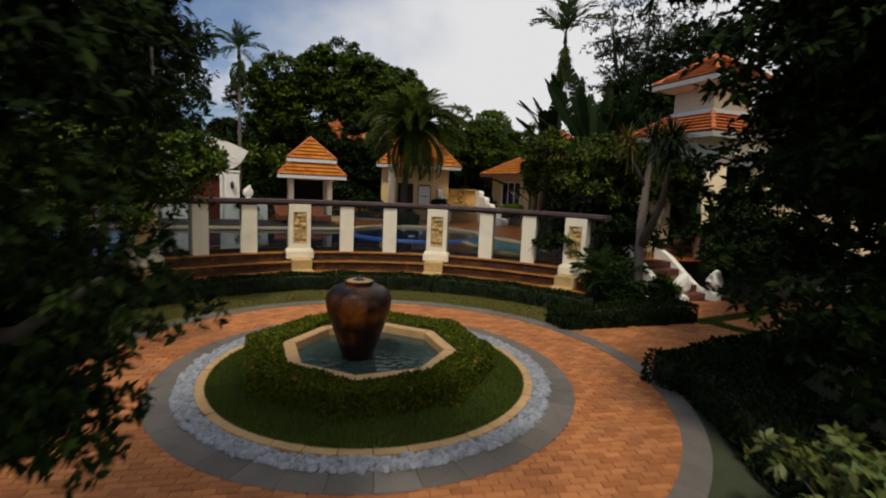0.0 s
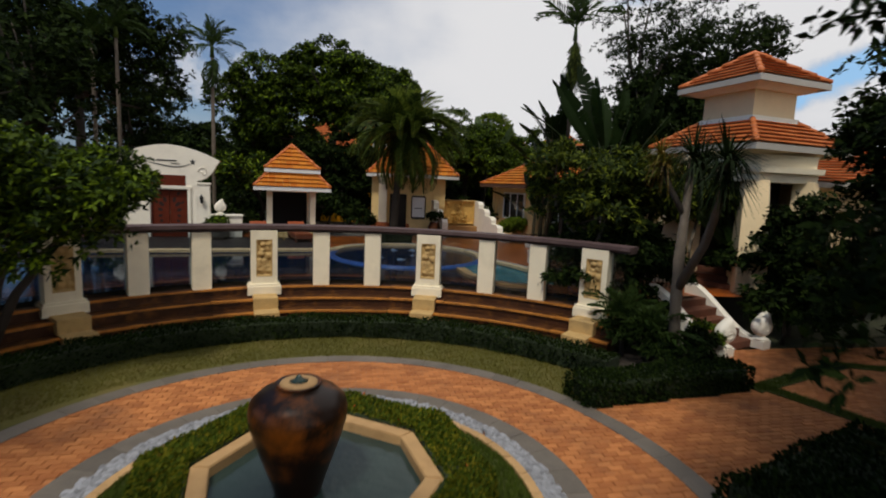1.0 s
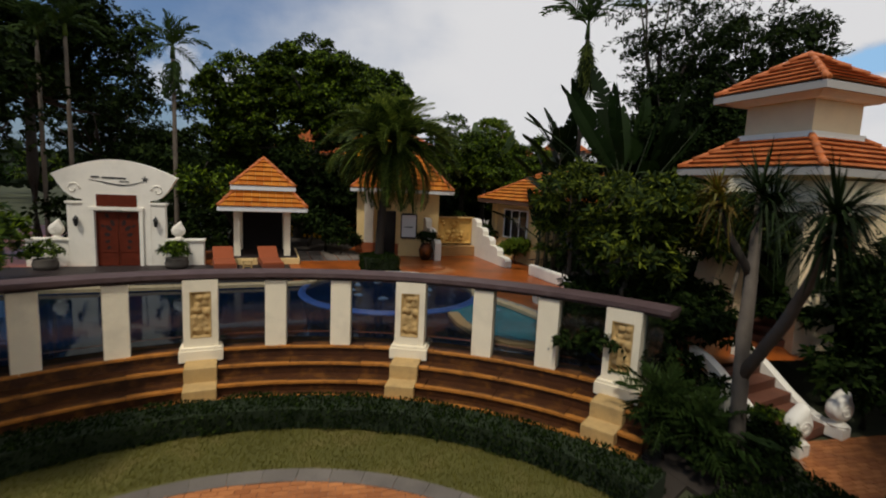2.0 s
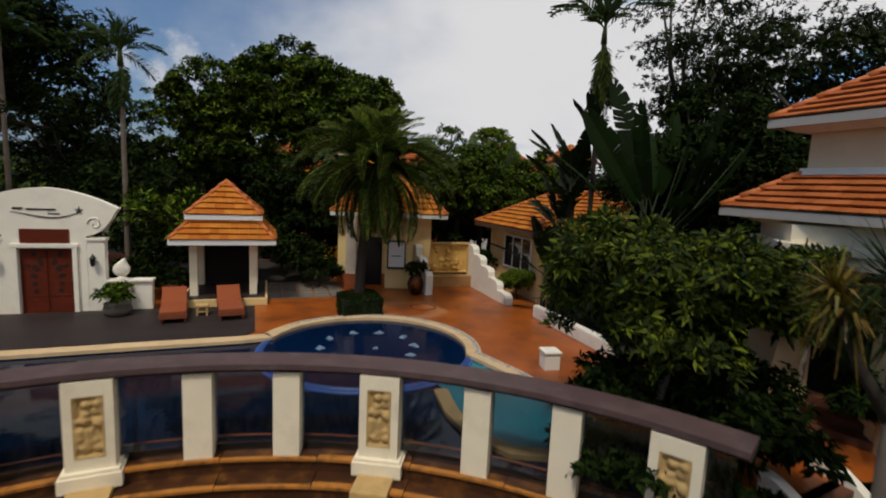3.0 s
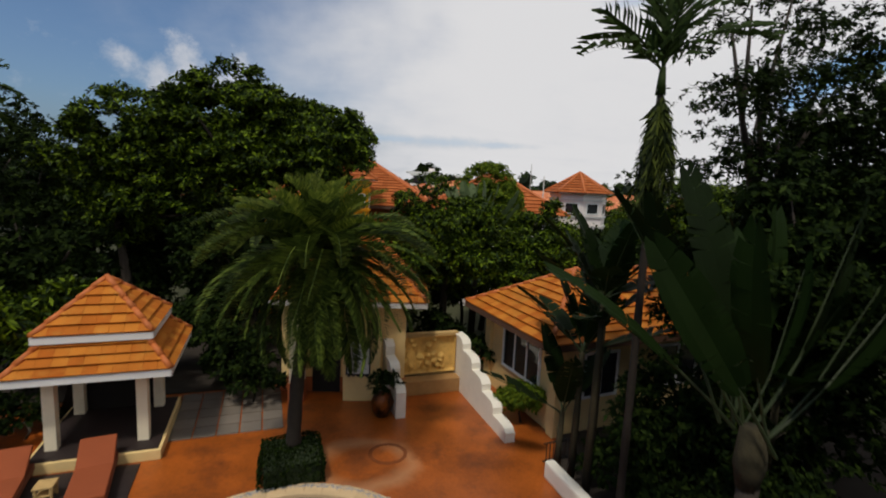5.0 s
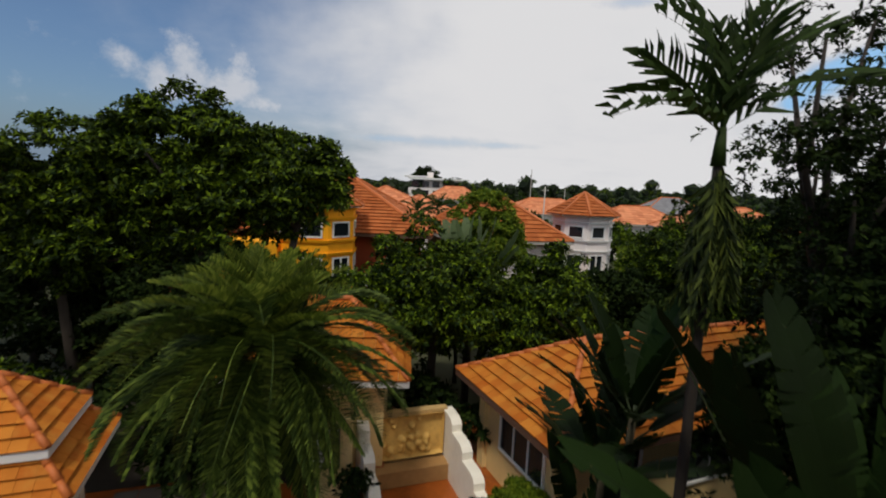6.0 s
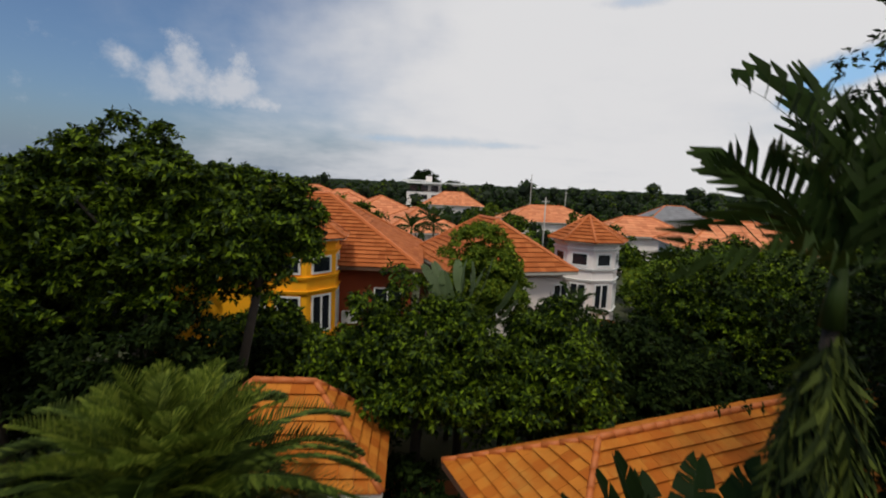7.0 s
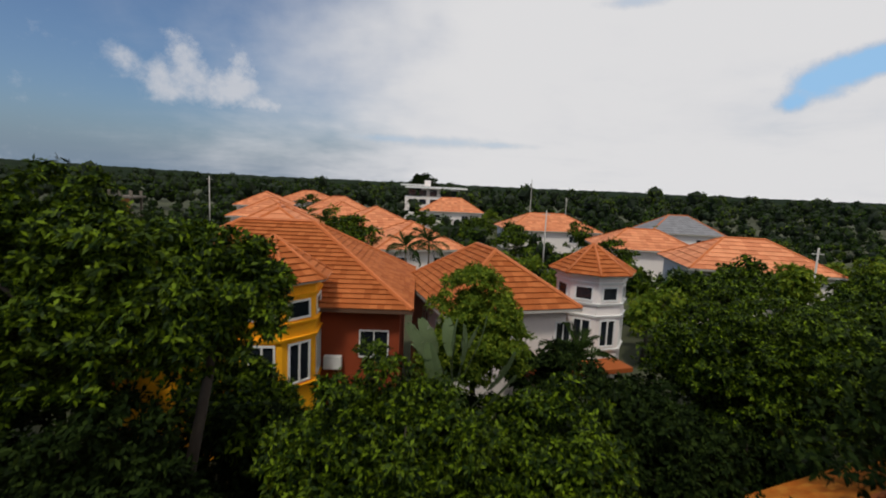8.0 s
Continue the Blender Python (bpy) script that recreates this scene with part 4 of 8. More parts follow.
PLAQUES = (-52.8, -23.9, 6.1, 36.5)
PLAIN = (-72.0, -62.6, -43.1, -33.9, -13.9, -4.5, 17.0, 26.4)
tmpl = thing("wall_pillar", "plain cream rendered pillar carrying the curved rail", "pillar", group="pillars of the curved wall", kind="structure")
plain_pillar(tmpl)
for i, a in enumerate(PLAIN):
    m = Matrix.Translation(polar(8.66, a, 0.60)) @ Matrix.Rotation(radians(-a), 4, "Z")
    if i:
        copy_thing(tmpl, m)
    else:
        tmpl.matrix_basis = m
tmpl = thing("plaque_pillar", "cream rendered pillar with a carved sandstone plaque and a broad base", "pillar", group="plaque pillars of the curved wall", kind="structure")
plaque_pillar(tmpl)
for i, a in enumerate(PLAQUES):
    m = Matrix.Translation(polar(8.60, a, 0.56)) @ Matrix.Rotation(radians(-a), 4, "Z")
    if i:
        copy_thing(tmpl, m)
    else:
        tmpl.matrix_basis = m
tmpl = thing("stepped_plinth", "sandstone stepped block descending the cascade below a pillar", "plinth", group="stepped plinths", kind="structure")
bm = bmesh.new()
box(bm, (0, 0.0, 0.27), (0.60, 0.62, 0.62), 0, 0.02)
part("upper_block", bm, STONE, tmpl)
bm = bmesh.new()
box(bm, (0, -0.50, 0.12), (0.60, 0.46, 0.34), 0, 0.02)
part("lower_block", bm, STONE, tmpl)
bm = bmesh.new()
box(bm, (0, -0.86, -0.01), (0.62, 0.30, 0.14), 0, 0.015)
part("foot_block", bm, STONE, tmpl)
for i, a in enumerate(PLAQUES):
    m = Matrix.Translation(polar(8.12, a, 0.0)) @ Matrix.Rotation(radians(-a), 4, "Z")
    if i:
        copy_thing(tmpl, m)
    else:
        tmpl.matrix_basis = m
allp = sorted(PLAIN + PLAQUES)
panes = thing("glass_balustrade", "streaked clear glass panes between the wall pillars", "glass panel", kind="structure")
for a, b in zip([A0] + allp, allp + [A1]):
    bm = arc_strip(FC, 8.70, 8.715, a + 1.2, b - 1.2, 0.74, 2.22, 5)
    g = part("pane", bm, PANE, panes)
    g.visible_shadow = False

# ---- pool, deck, coping ----
SPA_C, SPA_R = (-1.23, 21.18), 2.74
spa = [(SPA_C[0] + SPA_R * math.sin(radians(a)), SPA_C[1] + SPA_R * math.cos(radians(a))) for a in np.linspace(-84, 97, 46)]
west = [(-17.0, 16.3), (-7.5, 20.02), (-4.6, 21.12)]
east = [(1.95, 20.25), (2.55, 19.45), (3.04, 18.55), (3.45, 17.5), (3.75, 16.4), (3.85, 15.2)]
wall_arc = [tuple(polar(8.72, a)[:2]) for a in np.linspace(31, -76, 60)]
outline = wall_arc + west + spa + east
deck_arc = [tuple(polar(8.80, a)[:2]) for a in np.linspace(-76, 42, 60)]
DECK_OUT = deck_arc + [(5.3, 14.7), (6.12, 14.95), (7.36, 15.63), (9.2, 15.9), (10.0, 17.0), (14.5, 17.5), (15, 34.5), (-26, 34.5), (-26, 8)]
hole = [tuple(polar(8.86, a)[:2]) for a in np.linspace(31, -73, 58)] + west + spa + east
structure("deck", sheet(DECK_OUT, [hole], DECK), DECKRED, "wet terracotta coloured concrete pool deck", "pool deck")
structure("deck_wall", merge([arc_strip(FC, 8.74, 8.80, A0, A1, -0.05, 0.74, 110)]), RUST, "stone face below the pool wall", "wall")
pool = thing("pool", "dark blue tiled swimming pool with rippled water", "swimming pool", kind="structure")
bm = sheet(outline, [], WATER)
part("water", bm, POOL, pool, "deep blue pool water")
bm = bmesh.new()
vs = [(bm.verts.new((x, y, WATER - 0.3)), bm.verts.new((x, y, DECK))) for x, y in west + spa + east]
for a, b in zip(vs, vs[1:]):
    bm.faces.new((a[0], b[0], b[1], a[1]))
part("side_wall", bm, BLUETILE, pool, "blue mosaic tile pool edge")
# round spa with a tiled rim standing against the long pool
part("spa_wall", arc_strip(SPA_C, SPA_R - 0.02, SPA_R + 0.14, 98, 275, WATER - 0.4, WATER, 60), BLUETILE, pool, "blue mosaic tile wall of the round pool")
for k, (dr, dz) in enumerate(((0.0, 0.035), (0.075, 0.03), (0.15, 0.0))):
    part("rim_roll", tube([polar(SPA_R + dr, a, WATER + dz, SPA_C) for a in range(98, 276, 3)], [0.042] * 60, 8), BLUETILE, pool, "rounded blue mosaic rim", True)
bm = lathe([(SPA_R - 0.03, 0.0), (SPA_R - 0.03, 0.012)], 72)
ob = part("spa_water", bm, SPA, pool, "deep blue water of the round pool")
ob.location = (SPA_C[0], SPA_C[1], WATER + 0.018)
shallow = [(SPA_C[0] + (SPA_R + 0.16) * math.sin(radians(a)), SPA_C[1] + (SPA_R + 0.16) * math.cos(radians(a))) for a in np.linspace(100, 138, 12)]
lip = [(SPA_C[0] + 2.15, 18.6), (1.15, 17.6), (1.55, 16.75), (2.1, 16.3), (2.9, 16.25), (3.70, 16.45)]
part("shallow_water", sheet(shallow + lip + [p for p in east[3::-1]], [], WATER + 0.006), TEAL, pool, "turquoise shallow splash water")
LIP = lip


def offset(line, d):
    out = []
    for i, p in enumerate(line):
        a, b = Vector(line[max(i - 1, 0)]), Vector(line[min(i + 1, len(line) - 1)])
        t = (b - a).normalized()
        out.append((p[0] - t.y * d, p[1] + t.x * d))
    return out


def strip(line, d0, d1, z0, z1):
    a, b = offset(line, d0), offset(line, d1)
    bm = bmesh.new()
    rows = [[bm.verts.new((*p, z0)), bm.verts.new((*q, z0)), bm.verts.new((*q, z1)), bm.verts.new((*p, z1))] for p, q in zip(a, b)]
    for r, s in zip(rows, rows[1:]):
        for k in range(4):
            bm.faces.new((r[k], r[(k + 1) % 4], s[(k + 1) % 4], s[k]))
    bm.faces.new(rows[0][::-1])
    bm.faces.new(rows[-1])
    bmesh.ops.recalc_face_normals(bm, faces=bm.faces[:])
    return bm


part("shallow_rim", strip(LIP, -0.28, 0.02, WATER - 0.35, WATER + 0.09), RIM, pool, "tan rim of the shallow basin")
coping = thing("pool_coping", "tan stone coping along the pool edge", "coping", kind="structure")
dense = []
line = west + spa + east
for p, q in zip(line, line[1:]):
    n = max(1, round((Vector(q) - Vector(p)).length / 0.5))
    dense += [(p[0] + (q[0] - p[0]) * k / n, p[1] + (q[1] - p[1]) * k / n) for k in range(n)]
for i in range(0, len(dense) - 2, 2):
    part("coping_stone", strip(dense[i:i + 3], -0.05, 0.36, DECK - 0.06, DECK + 0.03 + 0.002 * (i % 3)), COPING, coping)
# dark timber terrace by the gate
terrace = [(-17.5, 16.9), (-7.66, 20.42), (-4.74, 21.5), (-4.62, 21.95), (-5.72, 24.75), (-17.5, 20.6)]
tdeck = thing("timber_terrace", "dark stained timber terrace beside the pool", "terrace", kind="structure")
part("board_base", slab(terrace, DECK - 0.05, DECK + 0.012), BLACK, tdeck)


# ---- roofs of single tiles ----
def face_tiles(p0, p1, q0, q1, course, width, rng2):
    """Tiles of one roof plane between the eave p0-p1 and the top edge q0-q1."""
    p0, p1, q0, q1 = (Vector(v) for v in (p0, p1, q0, q1))
    nrm = (p1 - p0).cross(q0 - p0 if (q0 - p0).length > 1e-6 else q1 - p0).normalized()
    if nrm.z < 0:
        nrm = -nrm
    slope = ((q0 + q1) / 2 - (p0 + p1) / 2).length
    rows = max(2, round(slope / course))
    along = (p1 - p0).normalized()
    tiles = []
    for r in range(rows):
        s0, s1 = r / rows, (r + 1.12) / rows
        a, b = p0.lerp(q0, s0), p1.lerp(q1, s0)
        c, d = p0.lerp(q0, min(1, s1)), p1.lerp(q1, min(1, s1))
        la, lb, lc, ld = ((v - p0).dot(along) for v in (a, b, c, d))
        off = 0.0
        k = math.floor((min(la, lc) - off) / width)
        while off + k * width < max(lb, ld):
            x0, x1 = off + k * width + 0.003, off + (k + 1) * width - 0.003
            k += 1
            b0, b1 = max(x0, la), min(x1, lb)
            t0, t1 = max(x0, lc), min(x1, ld)
            if b1 - b0 < 0.03 and t1 - t0 < 0.03:
                continue
            b0, b1 = min(max(x0, la), lb), max(min(x1, lb), la)
            if b1 <= b0:
                continue
            if t1 <= t0:
                t0 = t1 = min(max((t0 + t1) / 2, lc), ld)
                t0 -= 0.004
                t1 += 0.004
            up0, up1 = (a - along * la), (c - along * lc)
            h = 0.085 + rng2.random() * 0.012
            vb = [up0 + along * b0, up0 + along * b1, up1 + along * t1, up1 + along * t0]
            lo = [vb[0] + nrm * 0.052, vb[1] + nrm * 0.052, vb[2], vb[3]]
            hi = [vb[0] + nrm * h, vb[1] + nrm * h, vb[2] + nrm * 0.02, vb[3] + nrm * 0.02]
            tiles.append([tuple(v) for v in lo + hi])
    return tiles


TFACES = [(4, 5, 6, 7), (0, 1, 5, 4), (1, 2, 6, 5), (3, 0, 4, 7)]


def lay_tiles(tiles, mat, parent, singles, key):
    """The first tiles by key are parts of their own, the others one joined part."""
    tiles = sorted(tiles, key=key)
    for t in tiles[:singles]:
        raw("roof_tile", t, TFACES, mat, parent)
    rest = tiles[singles:]
    if rest:
        v, f = [], []
        for t in rest:
            n = len(v)
            v += t
            f += [tuple(i + n for i in q) for q in TFACES]
        tagged(raw("roof_tiling", v, f, mat, parent), kind="stuff")


def hip_roof(parent, c, a, b, z0, z1, ridge, mat, singles=0, course=0.30, width=0.32, top_half=None, fascia=None, caps=True, soffit=True, seed=1, key=None):
    """A hipped roof over the local rectangle c +- (a, b). ridge: half the ridge along x. top_half: cut off at this half-size (a lower tier)."""
    rng2 = random.Random(seed)
    E = [(c[0] - a, c[1] - b, z0), (c[0] + a, c[1] - b, z0), (c[0] + a, c[1] + b, z0), (c[0] - a, c[1] + b, z0)]
    if top_half:
        ta, tb = top_half
        T = [(c[0] - ta, c[1] - tb, z1), (c[0] + ta, c[1] - tb, z1), (c[0] + ta, c[1] + tb, z1), (c[0] - ta, c[1] + tb, z1)]
    else:
        rx, ry = (ridge, 0) if ridge >= 0 else (0, -ridge)
        T = [(c[0] - rx, c[1] - ry, z1), (c[0] + rx, c[1] - ry, z1), (c[0] + rx, c[1] + ry, z1), (c[0] - rx, c[1] + ry, z1)]
    roof = new("roof")
    roof.parent = parent
    tiles = []
    for i in range(4):
        j = (i + 1) % 4
        tiles += face_tiles(E[i], E[j], T[i], T[j], course, width, rng2)
    lay_tiles(tiles, mat, roof, singles, key or (lambda t: t[0][1]))
    under = [(x, y, z - 0.02) for x, y, z in E + T]
    faces = [(0, 1, 5, 4), (1, 2, 6, 5), (2, 3, 7, 6), (3, 0, 4, 7), (4, 5, 6, 7)]
    if soffit:
        faces.append((3, 2, 1, 0))
    raw("roof_deck", under, faces, fascia or FASCIA, roof)
    if fascia is not None:
        bm = bmesh.new()
        for i in range(4):
            p, q = Vector(E[i]), Vector(E[(i + 1) % 4])
            d = q - p
            box(bm, (p + q) / 2 + Vector((0, 0, -0.07)), (d.length + 0.02, 0.05, 0.17), math.degrees(math.atan2(d.y, d.x)), 0.005)
        part("fascia", bm, fascia, roof)
    if caps:
        for i in range(4):
            p, q = Vector(E[i]), Vector(T[i])
            n = max(1, round((q - p).length / 0.42))
            for k in range(n):
                s, e = p.lerp(q, k / n), p.lerp(q, (k + 1.1) / n)
                up = Vector((0, 0, 0.035))
                part("hip_cap", tube([s + up * 1.5, e + up], [0.085, 0.07], 7), CAPTILE, roof, smooth=True)
        if not top_half:
            p, q = Vector(T[0]), Vector(T[1]) if ridge >= 0 else Vector(T[3])
            if (q - p).length > 0.3:
                n = max(1, round((q - p).length / 0.42))
                for k in range(n):
                    s, e = p.lerp(q, k / n), p.lerp(q, (k + 1.1) / n)
                    up = Vector((0, 0, 0.035))
                    part("ridge_cap", tube([s + up * 1.4, e + up], [0.09, 0.08], 7), CAPTILE, roof, smooth=True)
    return roof


def window(parent, c, w, h, ry, bars=1, frame=None, depth=0.06):
    """A window set on a wall: frame, panes and mullions. ry: the wall's outward heading in degrees (local)."""
    win = new("window")
    win.parent = parent
    win.matrix_basis = pose(*c, 0, 0, ry)
    fr = frame or PLASTIC
    bm = bmesh.new()
    for x in (-w / 2, w / 2):
        box(bm, (x, -depth / 2, 0), (0.07, depth, h + 0.07))
    for z in (-h / 2, h / 2):
        box(bm, (0, -depth / 2, z), (w - 0.07, depth * 0.94, 0.07))
    for k in range(bars):
        box(bm, (-w / 2 + w * (k + 1) / (bars + 1), -depth / 2, 0), (0.05, depth * 0.8, h - 0.07))
    part("window_frame", bm, fr, win)
    n = bars + 1
    for k in range(n):
        box_part("pane", (-w / 2 + w * (k + 0.5) / n, -0.012, 0), (w / n - 0.05, 0.012, h - 0.06), DARKPANE, win, bevel=0)
    return win


# ---- pool buildings ----
sala = thing("pool_pavilion", "small open pavilion with a two-tier orange tile roof on cream posts", "pavilion", (-7.20, 26.0, DECK), AX)
box_part("plinth", (0, -0.05, 0.13), (2.75, 3.1, 0.26), CREAM, sala, bevel=0.02)
for x in (-1.0, 0.9):
    for y in (-0.95, 0.95):
        box_part("post", (x, y, 1.25), (0.25, 0.25, 2.0), WHITE, sala, bevel=0.01)
hip_roof(sala, (0, 0), 1.64, 1.64, 2.27, 2.98, 0, TILE, 150, 0.27, 0.30, top_half=(0.98, 0.98), fascia=PLASTIC, seed=2)
hip_roof(sala, (0, 0), 1.20, 1.20, 3.08, 4.20, 0.001, TILE, 150, 0.27, 0.30, fascia=PLASTIC, seed=3)
box_part("roof_core", (0, 0, 2.95), (1.7, 1.7, 0.3), PLASTIC, sala, bevel=0)
box_part("beam", (0, -0.95, 2.15), (2.2, 0.18, 0.2), WHITE, sala)
box_part("beam", (0, 0.95, 2.15), (2.2, 0.18, 0.2), WHITE, sala)
box_part("floor", (0, -0.05, 0.27), (2.6, 2.95, 0.03), DARKDECK, sala, "dark timber floor")
# Sheet added to paint the dark inside of the pavilion.
box_part("back_screen", (0, 1.1, 1.2), (2.0, 0.06, 1.9), BLACK, sala, "near-black sheet standing in for the pavilion's shaded inside")

# villa behind the date palm
shed = thing("pool_villa", "cream villa with an orange hipped tile roof behind the date palm", "villa", (-1.72, 30.45, DECK), 4)
hip_roof(shed, (0, 0), 2.45, 1.62, 3.15, 4.95, 0.72, TILE, 240, 0.30, 0.33, fascia=PLASTIC, seed=4)
bm = bmesh.new()
box(bm, (-0.2, 0.1, 1.55), (4.0, 2.5, 3.1), 0, 0.01)
part("wall", bm, CREAM, shed)
box_part("plinth_band", (-0.2, 0.1, 0.25), (4.08, 2.58, 0.5), material("terracotta_band", (0.36, 0.10, 0.03), 0.7, 0.2, 3.0, 0.2), shed)
box_part("porch_pier", (-1.55, -1.75, 1.55), (0.42, 0.42, 3.1), WHITE, shed, "cream porch pier")
box_part("pier_foot", (-1.55, -1.75, 0.3), (0.5, 0.5, 0.6), material("terracotta_band", (0.36, 0.10, 0.03)), shed, "terracotta pier foot")
# Closed panel: the doorway's inner shade is its black colour.
box_part("doorway", (-0.75, -1.17, 1.05), (0.9, 0.06, 2.1), BLACK, shed, "near-black panel in place of the shaded open doorway")
box_part("screen_wall", (0.45, -1.75, 1.1), (1.15, 0.2, 2.2), CREAM, shed, "cream screen wall")
box_part("notice_board", (0.35, -1.88, 1.45), (0.68, 0.05, 1.05), PLASTIC, shed, "white framed notice board", bevel=0.01)
bm = bmesh.new()
for x in (-0.36, 0.36):
    box(bm, (0.35 + x, -1.90, 1.45), (0.05, 0.04, 1.12), 0, 0.006)
for z in (0.90, 2.0):
    box(bm, (0.35, -1.90, z), (0.68, 0.04, 0.05), 0, 0.006)
    for k in range(-2, 3):
        box(bm, (0.35 + 0.14 * k, -1.90, z + (0.05 if z > 1.5 else -0.05)), (0.09, 0.03, 0.06), 0, 0.01)
part("notice_frame", bm, IRON, shed, "dark scrolled iron frame")
box_part("notice_bar", (0.35, -1.91, 1.40), (0.40, 0.01, 0.04), IRON, shed)

# long villa with glazed front
barn_n = Vector((4.15, 26.15, 0))
barn_u = Vector((1.97 - 4.15, 30.78 - 26.15, 0))
BA = math.degrees(math.atan2(-barn_u.x, barn_u.y)) - 2.2
barn_u.rotate(Matrix.Rotation(radians(-2.2), 3, "Z"))
bl = barn_u.length
bvx = Vector((math.cos(radians(BA)), math.sin(radians(BA)), 0))
HL = 8.0
barn_c = barn_n + barn_u / 2 + bvx * HL
barn = thing("garden_villa", "pale yellow garden villa with a long orange hipped tile roof", "villa", (barn_c.x, barn_c.y, DECK), BA)
hip_roof(barn, (0, 0), HL, bl / 2, 2.85, 4.36, HL - 2.6, TILE, 300, 0.30, 0.33, fascia=BROWNF, seed=5, key=lambda t: t[0][0] + t[0][1])
box_part("wall", (0.1, 0, 1.42), (2 * HL - 1.3, bl - 1.1, 2.84), CREAM, barn, bevel=0.01)
window(barn, (-HL + 0.73, -0.1, 1.75), 2.1, 1.35, 90 + 180, 2, material("white_frame", (0.75, 0.75, 0.72), 0.5, 0.03))
window(barn, (-HL + 2.2, -bl / 2 + 0.53, 1.7), 1.2, 1.3, 0, 1)
window(barn, (-HL + 5.2, -bl / 2 + 0.53, 1.7), 1.6, 1.3, 0, 1)
for y in (-bl / 2 + 0.62, bl / 2 - 0.62):
    box_part("corner_pier", (-HL + 0.78, y, 1.42), (0.32, 0.34, 2.84), CREAM, barn)

# relief niche with scalloped side walls
niche = thing("relief_niche", "ochre carved relief niche between white scalloped side walls", "garden wall", (0, 0, DECK))


def scallop_wall(parent, start, heading, length, top, low, lobes, thick=0.30):
    """A wall whose top falls in rounded steps from back to front."""
    pts = [(0, 0)]
    n = 8
    for k in range(lobes):
        x0, x1 = length * k / lobes, length * (k + 1) / lobes
        z0 = low + (top - low) * (k / max(1, lobes - 1)) - 0.0
        for i in range(n + 1):
            t = i / n
            pts.append((x0 + (x1 - x0) * t, z0 - 0.16 + 0.16 * min(1.0, math.sqrt(max(0, 1 - (2 * min(t, 0.5) - 1) ** 2)))))
    pts.append((length, 0))
    bm = bmesh.new()
    A = [bm.verts.new((-thick / 2, y, z)) for y, z in pts]
    B = [bm.verts.new((thick / 2, y, z)) for y, z in pts]
    bm.faces.new(A[::-1])
    bm.faces.new(B)
    for i in range(len(pts)):
        j = (i + 1) % len(pts)
        bm.faces.new((A[i], A[j], B[j], B[i]))
    bmesh.ops.recalc_face_normals(bm, faces=bm.faces[:])
    bmesh.ops.triangulate(bm, faces=[f for f in bm.faces if len(f.verts) > 4])
    ob = part("side_wall", bm, PURE, parent, "white scalloped side wall")
    ob.matrix_basis = pose(start[0], start[1], 0, 0, 0, heading)
    return ob


scallop_wall(niche, (3.32, 26.5), 19.5, 4.2, 1.85, 0.42, 5)
scallop_wall(niche, (0.22, 27.6), 19.5, 2.3, 1.85, 0.95, 3)
nb = Vector((0.72, 30.0, 0))
box_part("back_wall", (nb.x, nb.y, 0.95), (2.5, 0.25, 1.9), STONE, niche, rz=19.5)
pn = relief(niche, 2.2, 1.25, (0, 0, 0), "ochre carved relief panel", 9, 0.2, material("ochre_carving", (0.62, 0.38, 0.10), 0.85, 0.22, 5.0, 0.4, 50, stain=(0.28, 0.15, 0.04), stain_scale=4.0), 30, 0.6)
pn.matrix_basis = pose(nb.x + 0.045, nb.y - 0.135, 1.22, 0, 0, 19.5)
box_part("ledge", (nb.x + 0.14, nb.y - 0.42, 0.24), (2.4, 0.5, 0.48), material("ochre_ledge", (0.36, 0.20, 0.07), 0.8, 0.25, 4.0, 0.3), niche, rz=19.5, bevel=0.02)

# white arched gate with carved doors
GATE = Vector((-11.35, 23.0, DECK))
gate = thing("garden_gate", "white arched garden gate with carved dark red double doors", "gate", GATE, 18.0)
gate.scale = (0.87, 1.0, 0.97)
prof = [(-0.8, 0), (-0.8, 2.06), (0.8, 2.06), (0.8, 0), (1.22, 0), (1.22, 2.48), (1.4, 2.5), (1.62, 2.6), (1.83, 2.78), (2.0, 3.0), (2.12, 3.22), (2.24, 3.36)]
for i in range(1, 24):
    x = 2.24 - 4.48 * i / 24
    prof.append((x, 3.36 + 0.60 * (1 - (abs(x) / 2.24) ** 1.8)))
prof += [(-2.24, 3.36), (-2.12, 3.22), (-2.0, 3.0), (-1.83, 2.78), (-1.62, 2.6), (-1.4, 2.5), (-1.22, 2.48), (-1.22, 0)]
bm = bmesh.new()
A = [bm.verts.new((x, -0.16, z)) for x, z in prof]
B = [bm.verts.new((x, 0.16, z)) for x, z in prof]
bm.faces.new(A)
bm.faces.new(B[::-1])
for i in range(len(prof)):
    j = (i + 1) % len(prof)
    bm.faces.new((A[i], B[i], B[j], A[j]))
bmesh.ops.recalc_face_normals(bm, faces=bm.faces[:])
bmesh.ops.triangulate(bm, faces=[f for f in bm.faces if len(f.verts) > 4])
part("wall", bm, PURE, gate)
bm = bmesh.new()
for x in (-0.87, 0.87):
    box(bm, (x, -0.20, 1.05), (0.14, 0.08, 2.1), 0, 0.01)
box(bm, (0, -0.20, 2.16), (1.96, 0.10, 0.12), 0, 0.01)
part("surround", bm, PURE, gate, "white moulded door surround")
